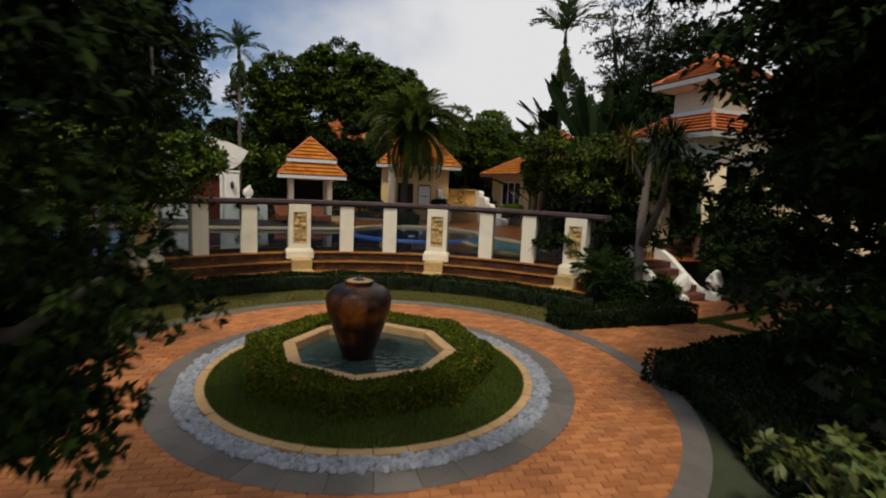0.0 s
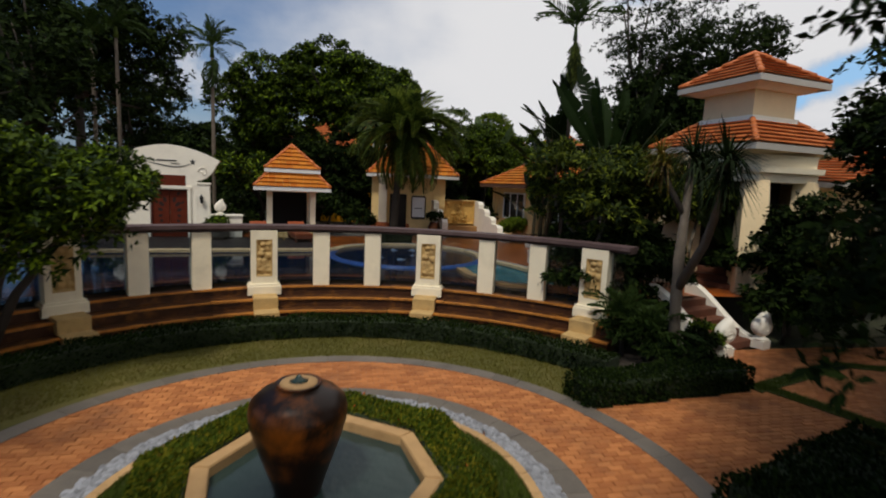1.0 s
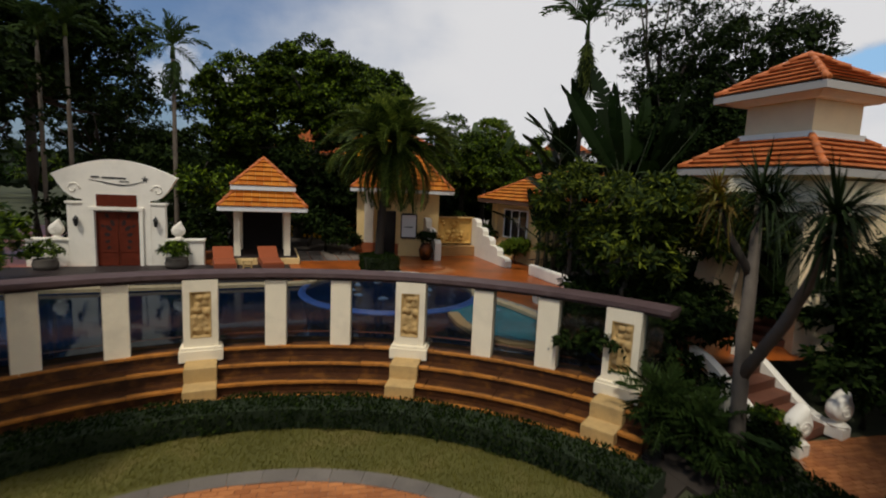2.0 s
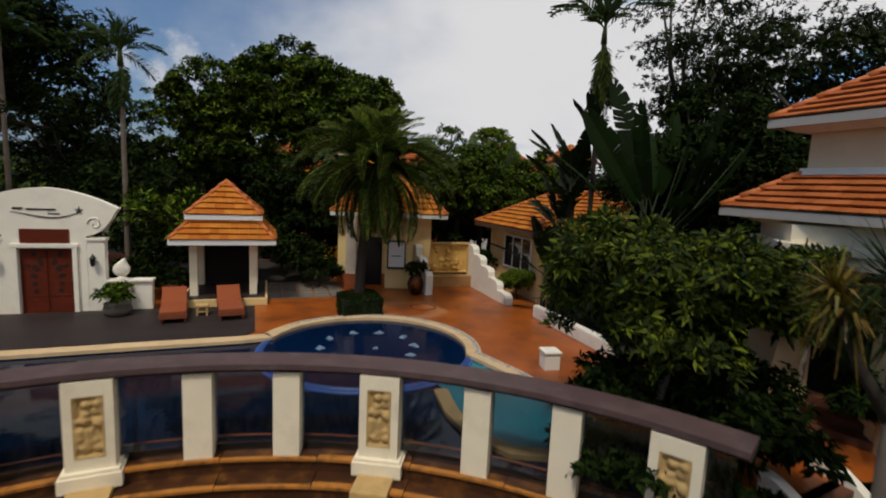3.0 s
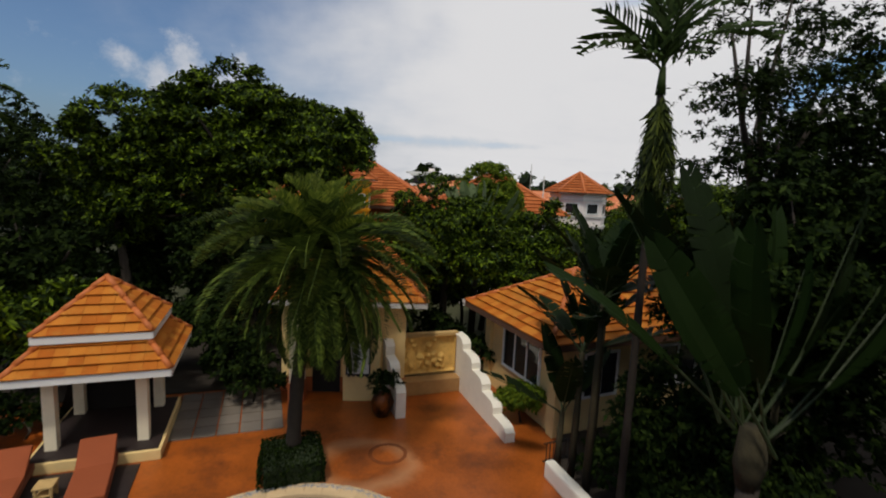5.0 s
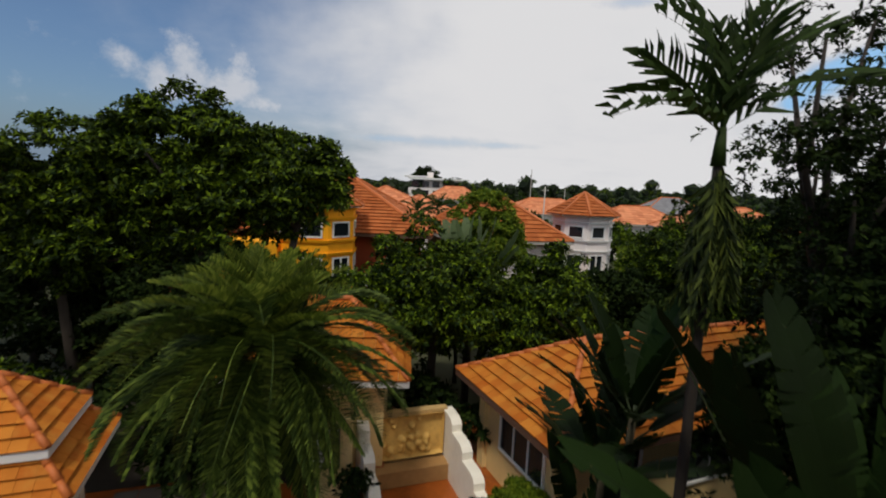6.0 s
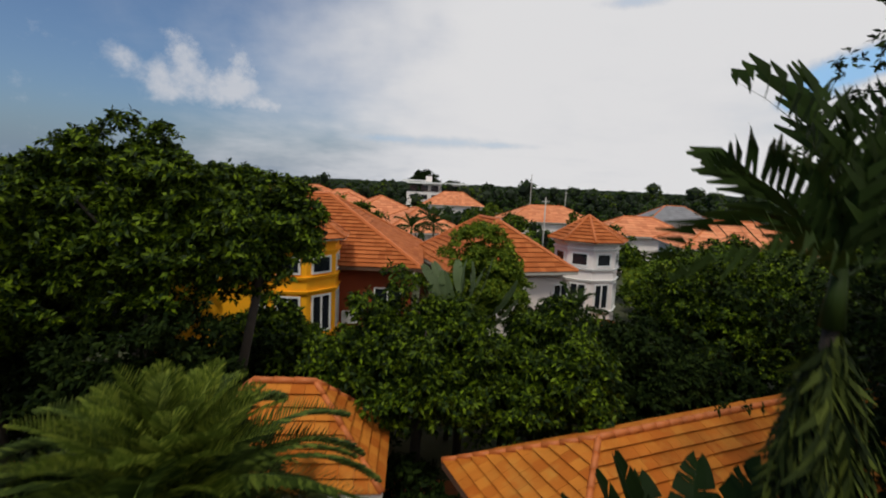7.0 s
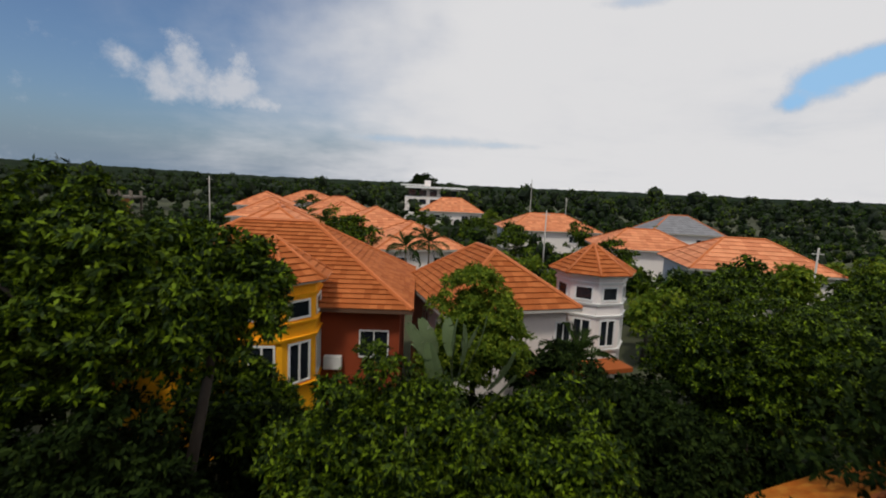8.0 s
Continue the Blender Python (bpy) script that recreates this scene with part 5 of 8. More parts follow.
for sg in (-1, 1):
    d = box_part("door", (sg * 0.395, -0.05, 1.03), (0.77, 0.06, 2.04), DARKWOOD, gate, "carved dark red door leaf")
    # a fan of dark petal openings and a raised border on each leaf
    bm = bmesh.new()
    for a, r0, w, l in ((68, 0.62, 0.075, 0.24), (40, 0.60, 0.08, 0.26), (14, 0.58, 0.07, 0.22), (-12, 0.56, 0.06, 0.18), (58, 1.0, 0.06, 0.2), (30, 0.92, 0.05, 0.16), (-35, 0.6, 0.06, 0.16)):
        cx, cz = sg * (0.06 + r0 * 0.62 * math.cos(radians(a))), 1.05 + r0 * math.sin(radians(a))
        if not 0.06 < abs(cx) < 0.72:
            continue
        vs = [bm.verts.new((cx + sg * (math.cos(radians(a)) * l * 0.5 * math.cos(t) - math.sin(radians(a)) * w * math.sin(t)), -0.093, cz + math.sin(radians(a)) * l * 0.5 * math.cos(t) + math.cos(radians(a)) * w * math.sin(t))) for t in np.linspace(0, 2 * math.pi, 15)[:-1]]
        f = bm.faces.new(vs)
        g = bmesh.ops.extrude_face_region(bm, geom=[f])
        for v in g["geom"]:
            if isinstance(v, bmesh.types.BMVert):
                v.co.y += 0.012
    bmesh.ops.recalc_face_normals(bm, faces=bm.faces[:])
    part("carving", bm, material("dark_carving", (0.02, 0.006, 0.004), 0.8, 0.3, 8.0, 0.2), d, "dark carved petal openings").matrix_basis = Matrix.Identity(4)
    bm = bmesh.new()
    for x in (0.04, 0.75):
        box(bm, (sg * x, -0.085, 1.03), (0.05, 0.02, 2.0), 0, 0.004)
    for z in (0.06, 0.55, 2.0):
        box(bm, (sg * 0.395, -0.085, z), (0.66, 0.018, 0.05), 0, 0.004)
    part("border", bm, DARKWOOD, d)
box_part("transom_panel", (0, -0.172, 2.46), (1.44, 0.04, 0.44), DARKWOOD, gate, "dark red carved transom panel")
for x in (-1.5, 1.5):
    # a raised scroll at the foot of each bow end
    pts = [Vector((x + (0.24 - 0.017 * k) * math.cos(k * 0.6) * (1 if x < 0 else -1), -0.165, 2.86 + (0.24 - 0.017 * k) * math.sin(k * 0.6))) for k in range(13)]
    part("scroll", tube(pts, [0.028] * 13, 6), PURE, gate, "raised white scroll ornament", True)
bm = bmesh.new()
for x, z, w, h in ((-0.72, 3.31, 0.30, 0.05), (-0.06, 3.29, 0.86, 0.05), (0.30, 3.17, 0.36, 0.025)):
    box(bm, (x, -0.172, z), (w, 0.02, h), 0, 0.004)
part("sign_shapes", bm, IRON, gate, "dark bars of the metal sign")
swoosh = [Vector((-0.95 + 1.95 * k / 16, -0.17, 3.2 - 0.16 * math.sin(math.pi * (k / 16) ** 1.4))) for k in range(17)]
part("sign_swoosh", tube(swoosh, [0.006 + 0.016 * math.sin(math.pi * k / 16) for k in range(17)], 6), IRON, gate, "dark curved underline", True)
bm = bmesh.new()
star = [bm.verts.new((1.05 + (0.15 if k % 2 == 0 else 0.06) * math.sin(math.pi * k / 5), -0.175, 3.27 + (0.15 if k % 2 == 0 else 0.06) * math.cos(math.pi * k / 5))) for k in range(10)]
hub = bm.verts.new((1.05, -0.2, 3.27))
for k in range(10):
    bm.faces.new((star[k], star[(k + 1) % 10], hub))
part("sign_star", bm, IRON, gate, "dark five-pointed star")
for sg in (-1, 1):
    box_part("pilaster", (sg * 1.49, 0.0, 1.16), (0.54, 0.30, 2.32), PURE, gate, "lower white side pier", bevel=0.015)
    box_part("pilaster_cap", (sg * 1.51, 0.0, 2.36), (0.60, 0.38, 0.09), PURE, gate, bevel=0.02)
    box_part("wing_wall", (sg * 2.5, 0.02, 0.48), (1.44, 0.28, 0.96), PURE, gate, bevel=0.02)
    box_part("wing_cap", (sg * 2.5, 0.02, 1.0), (1.52, 0.40, 0.08), PURE, gate, bevel=0.015)
    lamp = part("wall_lamp", lathe([(0.015, 0.0), (0.05, 0.03), (0.075, 0.09), (0.085, 0.24), (0.11, 0.25), (0.09, 0.29), (0.03, 0.36), (0.012, 0.42)], 10), IRON, gate, "black iron wall lantern", True)
    lamp.matrix_basis = pose(sg * 1.42, -0.27, 1.5)
    box_part("bracket", (0, 0.06, 0.34), (0.025, 0.14, 0.025), IRON, lamp, bevel=0)
    box_part("back_plate", (0, 0.112, 0.22), (0.07, 0.02, 0.22), IRON, lamp, bevel=0)


def finial(name, at, s=1.0, rz=0.0):
    """A white bud finial: a rounded drop with a curled tip and a raised spiral on both faces."""
    ob = thing(name, "white spiral lotus bud finial on a small foot", "finial", at, rz, group="bud finials")
    part("foot", lathe([(0.19 * s, 0), (0.19 * s, 0.04 * s), (0.12 * s, 0.07 * s), (0.10 * s, 0.11 * s)], 18), PURE, ob, smooth=True)
    n, rings = 30, 11
    outline = []
    for k in range(n):
        t = 2 * math.pi * k / n
        peak = max(0.0, math.cos(t)) ** 7
        outline.append((0.265 * math.sin(t) * (1 - 0.25 * peak) + 0.09 * peak, 0.34 + 0.25 * math.cos(t) + 0.15 * peak))
    bm = bmesh.new()
    rows = []
    for q in range(rings):
        u = -1 + 2 * q / (rings - 1)
        k = max(0.0, 1 - abs(u) ** 2.6) ** 0.5 * 0.42 + 0.58
        rows.append([bm.verts.new((x * k * s, 0.15 * u * s, (0.34 + (z - 0.34) * k) * s)) for x, z in outline])
    for a, b in zip(rows, rows[1:]):
        for k in range(n):
            bm.faces.new((a[k], a[(k + 1) % n], b[(k + 1) % n], b[k]))
    bm.faces.new(rows[0][::-1])
    bm.faces.new(rows[-1])
    bmesh.ops.recalc_face_normals(bm, faces=bm.faces[:])
    part("bud", bm, PURE, ob, smooth=True)
    for sg in (-1, 1):
        pts = [Vector(((0.15 - 0.0068 * k) * math.cos(k * 0.55) * s, 0.15 * sg * s, (0.32 + (0.15 - 0.0068 * k) * math.sin(k * 0.55)) * s)) for k in range(20)]
        part("spiral", tube(pts, [0.014 * s] * 20, 6), PURE, ob, smooth=True)
    return ob


gm = Matrix.Translation(GATE) @ Matrix.Rotation(radians(18), 4, "Z")
finial("bud_finial", gm @ Vector((1.92, 0.02, 1.01)), 0.9, 18)
finial("bud_finial", gm @ Vector((-1.92, 0.02, 1.01)), 0.9, 18)

# hexagonal tower pavilion by the stairs
def poly_roof(parent, n, turn, r0, z0, r1, z1, mat, singles, course, width, fascia, seed, key=None):
    rng2 = random.Random(seed)
    pt = lambda r, z, k: (r * math.cos(radians(turn + 360 / n * k)), r * math.sin(radians(turn + 360 / n * k)), z)
    roof = new("roof")
    roof.parent = parent
    tiles = []
    for k in range(n):
        tiles += face_tiles(pt(r0, z0, k), pt(r0, z0, k + 1), pt(r1, z1, k), pt(r1, z1, k + 1), course, width, rng2)
    lay_tiles(tiles, mat, roof, singles, key or (lambda t: t[0][1]))
    E = [pt(r0, z0 - 0.02, k) for k in range(n)] + [pt(r1, z1 - 0.02, k) for k in range(n)]
    F = [(k, (k + 1) % n, n + (k + 1) % n, n + k) for k in range(n)] + [tuple(range(n - 1, -1, -1)), tuple(range(n, 2 * n))]
    raw("roof_deck", E, F, fascia, roof)
    for k in range(n):
        p, q = Vector(pt(r0, z0, k)), Vector(pt(r0, z0, k + 1))
        d = q - p
        box_part("fascia", (p + q) / 2 + Vector((0, 0, -0.08)), (d.length + 0.03, 0.05, 0.18), fascia, roof, rz=math.degrees(math.atan2(d.y, d.x)), bevel=0.005)
        q = Vector(pt(r1, z1, k))
        m = max(1, round((q - p).length / 0.42))
        for j in range(m):
            s, e = p.lerp(q, j / m), p.lerp(q, (j + 1.1) / m)
            part("hip_cap", tube([s + Vector((0, 0, 0.055)), e + Vector((0, 0, 0.035))], [0.095, 0.075], 7), CAPTILE, roof, smooth=True)
    return roof


def prism(n, turn, r0, r1, z0, z1):
    bm = bmesh.new()
    A = [bm.verts.new((r0 * math.cos(radians(turn + 360 / n * k)), r0 * math.sin(radians(turn + 360 / n * k)), z0)) for k in range(n)]
    B = [bm.verts.new((r1 * math.cos(radians(turn + 360 / n * k)), r1 * math.sin(radians(turn + 360 / n * k)), z1)) for k in range(n)]
    bm.faces.new(A[::-1])
    bm.faces.new(B)
    for k in range(n):
        bm.faces.new((A[k], A[(k + 1) % n], B[(k + 1) % n], B[k]))
    return bm


tower = thing("entrance_tower", "cream tower pavilion with two square tiers of red-orange tile roof", "tower", (9.68, 18.58, DECK), -115)
poly_roof(tower, 4, 0, 2.06, 6.18, 0.02, 7.19, TILERED, 200, 0.24, 0.32, FASCIA, 6, lambda t: -t[0][0])
part("soffit", prism(4, 0, 1.55, 1.98, 5.92, 6.10), PURE, tower)
part("lantern_wall", prism(4, 0, 1.25, 1.25, 5.1, 6.0), TOWERC, tower)
part("lantern_base", prism(4, 0, 1.45, 1.38, 4.98, 5.16), PURE, tower)
poly_roof(tower, 4, 0, 2.80, 4.22, 1.3, 5.03, TILERED, 260, 0.24, 0.32, FASCIA, 7, lambda t: -t[0][0])
part("soffit", prism(4, 0, 2.1, 2.68, 3.95, 4.13), TOWERC, tower)
for r, z0, z1 in ((2.0, 3.62, 3.98), (2.2, 3.46, 3.62), (2.05, 3.2, 3.46)):
    part("cornice", prism(6, 7, r, r * 1.01, z0, z1), WHITE, tower)
# Solid core coloured as the shade between the piers.
part("inner_core", prism(6, 7, 1.15, 1.15, 0.0, 3.25), BLACK, tower, "near-black core painting the tower's shaded inside")
for k in range(6):
    a = 60 * k + 7
    bm = bmesh.new()
    box(bm, (1.78, 0, 1.62), (0.5, 0.62, 3.24), 0, 0.01)
    for v in bm.verts:
        s = 1 - v.co.z / 3.24
        if v.co.x > 1.78:
            v.co.x += 0.65 * s
        v.co.y *= 1 + 0.3 * s
    ob = part("pier", bm, TOWERC, tower, "splayed cream pier")
    ob.matrix_basis = Matrix.Rotation(radians(a), 4, "Z")
    if k not in (0, 3, 5):
        ob = box_part("wall", (1.52, 0, 1.62), (0.18, 1.35, 3.24), TOWERC, tower)
        ob.matrix_basis = Matrix.Rotation(radians(a + 30), 4, "Z")
for ang, z in ((-135, 5.62),):
    ob = box_part("spotlight", (0.98, 0, z), (0.24, 0.2, 0.26), IRON, tower, "dark wall spotlight", taper=0.6)
    ob.matrix_basis = Matrix.Rotation(radians(ang), 4, "Z")
# neighbour roof past the tower
annex = thing("entrance_hall", "cream hall with a low red-orange tile roof beside the tower", "hall", (14.6, 20.4, DECK), -18)
hip_roof(annex, (0, 0), 3.4, 3.0, 3.3, 4.5, 0.6, TILERED, 120, 0.28, 0.33, fascia=FASCIA, seed=8)
box_part("wall", (0, 0, 1.65), (5.2, 4.6, 3.3), TOWERC, annex)

# stairs from the court up to the deck
stairs = thing("stairs", "short red-brown stair with white curved cheek walls", "stairs", (7.38, 14.0, 0), 29, kind="structure")
for k in range(5):
    box_part("step", (0, 0.17 + 0.32 * k, 0.095 * (k + 1)), (1.25, 0.34, 0.19 * (k + 1)), STAIR, stairs, bevel=0.012)


def cheek(x, label):
    pts = []
    for i in range(17):
        t = i / 16
        pts.append((0.0 + 1.95 * t, 0.22 + 0.98 * (t * t * (3 - 2 * t)) + 0.10 * t))
    bm = bmesh.new()
    A = [bm.verts.new((x - 0.11, y, 0)) for y, z in pts] + [bm.verts.new((x - 0.11, y, z)) for y, z in pts]
    B = [bm.verts.new((v.co.x + 0.22, v.co.y, v.co.z)) for v in A]
    n = len(pts)
    for i in range(n - 1):
        bm.faces.new((A[i], A[i + 1], A[n + i + 1], A[n + i]))
        bm.faces.new((B[i + 1], B[i], B[n + i], B[n + i + 1]))
        bm.faces.new((A[n + i], A[n + i + 1], B[n + i + 1], B[n + i]))
    bm.faces.new((A[0], A[n], B[n], B[0]))
    bm.faces.new((A[n - 1], B[n - 1], B[2 * n - 1], A[2 * n - 1]))
    bmesh.ops.recalc_face_normals(bm, faces=bm.faces[:])
    part("cheek_wall", bm, PURE, stairs, label)


cheek(0.76, "white curved cheek wall")
cheek(-0.76, "white curved cheek wall")
sm = Matrix.Translation((7.38, 14.0, 0)) @ Matrix.Rotation(radians(29), 4, "Z")
for x in (-0.76, 0.76):
    box_part("newel_foot", (x, -0.12, 0.11), (0.34, 0.34, 0.22), PURE, stairs, bevel=0.02)
    finial("bud_finial", sm @ Vector((x, -0.12, 0.22)), 0.95, 15)
guard = thing("iron_guard", "black iron guard rail beside the stair head", "railing", sm @ Vector((-0.76, 2.1, 0.95)), 29)
for k in range(8):
    box_part("bar", (0, 0.13 * k, 0.35), (0.02, 0.02, 0.7), IRON, guard, bevel=0)
box_part("top_rail", (0, 0.455, 0.72), (0.045, 1.0, 0.04), IRON, guard, bevel=0.004)
copy_thing(guard, sm @ Matrix.Translation((0.76, 2.1, 0.95)))

# low walls on the deck
lw = thing("low_wall", "white low garden wall with a rounded top edging the deck", "garden wall", (4.05, 25.0, DECK), 19.3)
bm = bmesh.new()
box(bm, (0, -2.1, 0.22), (0.26, 4.2, 0.46), 0, 0.07)
part("wall", bm, PURE, lw)
post = thing("gate_post", "short white square post by the deck path", "post", (3.52, 20.15, DECK), 10)
box_part("shaft", (0, 0, 0.2), (0.40, 0.40, 0.42), PURE, post, bevel=0.02)
box_part("cap", (0, 0, 0.44), (0.46, 0.46, 0.06), PURE, post, bevel=0.02)
rl = thing("iron_gate", "low black iron gate at the end of the white garden wall", "gate", (4.0, 25.5, DECK), 24)
for k in range(9):
    box_part("bar", (0.12 + 0.11 * k, 0, 0.28), (0.018, 0.018, 0.56), IRON, rl, bevel=0)
for z in (0.08, 0.55):
    box_part("rail", (0.58, 0, z), (1.1, 0.03, 0.03), IRON, rl, bevel=0)
bench = thing("stone_bench", "white rendered block seat with an inset top by the tower", "bench", (6.95, 17.85, DECK), -20)
box_part("block", (0, 0, 0.18), (0.86, 0.6, 0.36), PURE, bench, bevel=0.02)
box_part("inset", (0, 0, 0.362), (0.6, 0.36, 0.02), FASCIA, bench, "grey inset top")
st2 = thing("tower_steps", "red-brown stone steps leading into the tower", "steps", (8.75, 17.65, DECK), -48)
for k in range(3):
    box_part("step", (0, -0.6 + 0.34 * k, 0.085 * (k + 1)), (2.2, 0.36, 0.17 * (k + 1)), STAIR, st2, bevel=0.012)


# sun loungers
def lounger(at):
    ob = thing("sun_lounger", "brown woven sun lounger with a raised back on the dark terrace", "sun lounger", at, AX + 7, group="sun loungers")
    bm = bmesh.new()
    box(bm, (0, -0.38, 0.33), (0.72, 1.28, 0.10), 0, 0.03)
    part("seat_cushion", bm, CUSHION, ob)
    bm = bmesh.new()
    vs = box(bm, (0, 0.38, 0), (0.72, 0.80, 0.10), 0, 0.03)
    for v in bm.verts:
        v.co = Matrix.Translation((0, 0.24, 0.33)) @ Matrix.Rotation(radians(28), 4, "X") @ v.co
    part("back_cushion", bm, CUSHION, ob)
    bm = bmesh.new()
    box(bm, (0, -0.06, 0.22), (0.74, 1.94, 0.14), 0, 0.01)
    part("frame", bm, FRAME, ob)
    for x in (-0.31, 0.31):
        for y in (-0.92, 0.80):
            box_part("leg", (x, y, 0.075), (0.07, 0.07, 0.15), FRAME, ob)
    return ob


la = lounger((-7.62, 23.15, DECK + 0.02))
copy_thing(la, pose(-6.15, 23.78, DECK + 0.02, 0, 0, AX + 7))
tb = thing("side_table", "small pale wooden side table between the loungers", "side table", (-6.83, 23.35, DECK + 0.02), AX)
box_part("top", (0, 0, 0.32), (0.36, 0.36, 0.04), STONE, tb)
for x in (-0.14, 0.14):
    for y in (-0.14, 0.14):
        box_part("leg", (x, y, 0.15), (0.05, 0.05, 0.30), STONE, tb)
box_part("shelf", (0, 0, 0.13), (0.30, 0.30, 0.03), STONE, tb)


def potted(at, s=1.0, seed=1):
    ob = thing("potted_plant", "leafy green shrub in a round grey stone pot", "potted plant", at, group="potted shrubs")
    part("pot", lathe([(0.20 * s, 0), (0.34 * s, 0.06 * s), (0.38 * s, 0.2 * s), (0.33 * s, 0.33 * s), (0.36 * s, 0.37 * s), (0.30 * s, 0.37 * s)], 24), SLATE, ob, smooth=True)
    rng2 = np.random.default_rng(seed)
    c, r = crown_clumps((0, 0, 0.55 * s), (0.45 * s, 0.45 * s, 0.35 * s), 14, 0.2 * s, rng2)
    quads("foliage", leaf_soup(c, r, 1500, 0.12 * s, rng2), LEAF, ob)
    return ob


potted((-9.25, 22.95, DECK + 0.01), 1.05, 2)
potted((-13.0, 21.65, DECK + 0.01), 1.0, 3)
potted((6.35, 13.6, 0), 0.8, 4)
jar = thing("dark_jar", "dark glazed plant jar beside the niche", "jar", (-0.35, 27.75, DECK))
part("body", lathe([(0.18, 0), (0.3, 0.2), (0.34, 0.45), (0.26, 0.68), (0.22, 0.72), (0.26, 0.76)], 24), GLAZE, jar, smooth=True)
rng = np.random.default_rng(21)
quads("foliage", leaf_soup(*crown_clumps((0, 0, 1.0), (0.3, 0.3, 0.4), 10, 0.2, rng), 900, 0.14, rng), LEAFD, jar)

# splashes over the jets of the round pool
for k in range(11):
    a = radians(k * 36 + 12)
    jx, jy = SPA_C[0] + 1.3 * math.cos(a), SPA_C[1] + 0.1 + 1.3 * math.sin(a)
    big = 1.0
    if k == 10:
        jx, jy, big = SPA_C[0] + 0.25, SPA_C[1], 0.6
    jt = thing("water_jet", "small white bubbling jet on the pool surface", "water jet", (jx, jy, WATER + 0.03), group="pool jets")
    rng2 = random.Random(k)
    bm = bmesh.new()
    # a ragged low mound with thrown-out tongues of foam
    arms = [(rng2.uniform(0, 6.28), rng2.uniform(0.6, 1.25)) for _ in range(6)]
    rings = []
    for q in range(5):
        row = []
        for m in range(30):
            t = 2 * math.pi * m / 30
            reach = 0.45 + sum(l * 0.5 * max(0, math.cos(t - c)) ** 14 for c, l in arms)
            r = 0.17 * big * reach * q / 4
            lift = (0.075 * big * (1 - q / 4) ** 1.5 + 0.03 * noise.noise(Vector((r * 26 * math.cos(t), r * 26 * math.sin(t), k * 3.1)))) if q < 4 else -0.012
            row.append(bm.verts.new((r * math.cos(t), r * math.sin(t), lift)) if q or not m else rings[0][0] if rings else row[0])
        rings.append(row)
    for u, v in zip(rings, rings[1:]):
        for m in range(30):
            n = (m + 1) % 30
            if u is rings[0]:
                bm.faces.new((u[0], v[m], v[n]))
            else:
                bm.faces.new((u[m], v[m], v[n], u[n]))
    part("foam", bm, FOAM, jt, smooth=True)
# churned foam where the water falls into the shallow basin
rng2 = random.Random(44)
for k in range(7):
    a = radians(104 + 30 * rng2.random())
    r = SPA_R + 0.35 + 0.9 * rng2.random()
    fm = thing("water_foam", "pale foam patch on the turquoise shallow water", "foam", (SPA_C[0] + r * math.sin(a), SPA_C[1] + r * math.cos(a), WATER + 0.008), rng2.uniform(0, 360), group="foam patches")
    bm = bmesh.new()
    mid = bm.verts.new((0, 0, 0.03))
    rim = [bm.verts.new(((0.05 + 0.09 * rng2.random()) * 1.8 * math.cos(2 * math.pi * m / 18), (0.04 + 0.08 * rng2.random()) * math.sin(2 * math.pi * m / 18), -0.004)) for m in range(18)]
    for m in range(18):
        bm.faces.new((mid, rim[m], rim[(m + 1) % 18]))
    part("foam", bm, FOAM, fm, smooth=True)


# ---- houses beyond the garden ----
def house(name, label, at, rz, a, b, eave, ridge, rlen, wall, tile, wins=(), fascia=None, course=0.5, width=0.45):
    """Walls, a hipped tile roof, windows given as (side, along, height, width, tall)."""
    ob = thing(name, label, "house", at, rz)
    box_part("wall", (0, 0, (eave - 0.1) / 2), (2 * a - 1.2, 2 * b - 1.2, eave - 0.1), wall, ob)
    hip_roof(ob, (0, 0), a, b, eave, ridge, rlen, tile, 0, course, width, fascia=fascia or FASCIA, caps=False, seed=int(abs(at[0]) * 7) + 1)
    rf = ob.children[-1]
    rx, ry = (rlen, 0) if rlen >= 0 else (0, -rlen)
    tops = [(-rx, -ry), (rx, -ry), (rx, ry), (-rx, ry)]
    for (x, y), (tx, ty) in zip(((-a, -b), (a, -b), (a, b), (-a, b)), tops):
        part("hip_cap", tube([(x, y, eave + 0.05), (tx, ty, ridge + 0.05)], [0.12, 0.12], 6), CAPTILE, rf)
    part("ridge_cap", tube([(-rx, -ry, ridge + 0.06), (rx, ry, ridge + 0.06)], [0.12, 0.12], 6), CAPTILE, rf)
    for side, along, z, w, h in wins:
        if side == "s":
            window(ob, (along, -b + 0.59, z), w, h, 0, 1)
        elif side == "w":
            window(ob, (-a + 0.59, along, z), w, h, -90, 1)
        else:
            window(ob, (a - 0.59, along, z), w, h, 90, 1)
    return ob


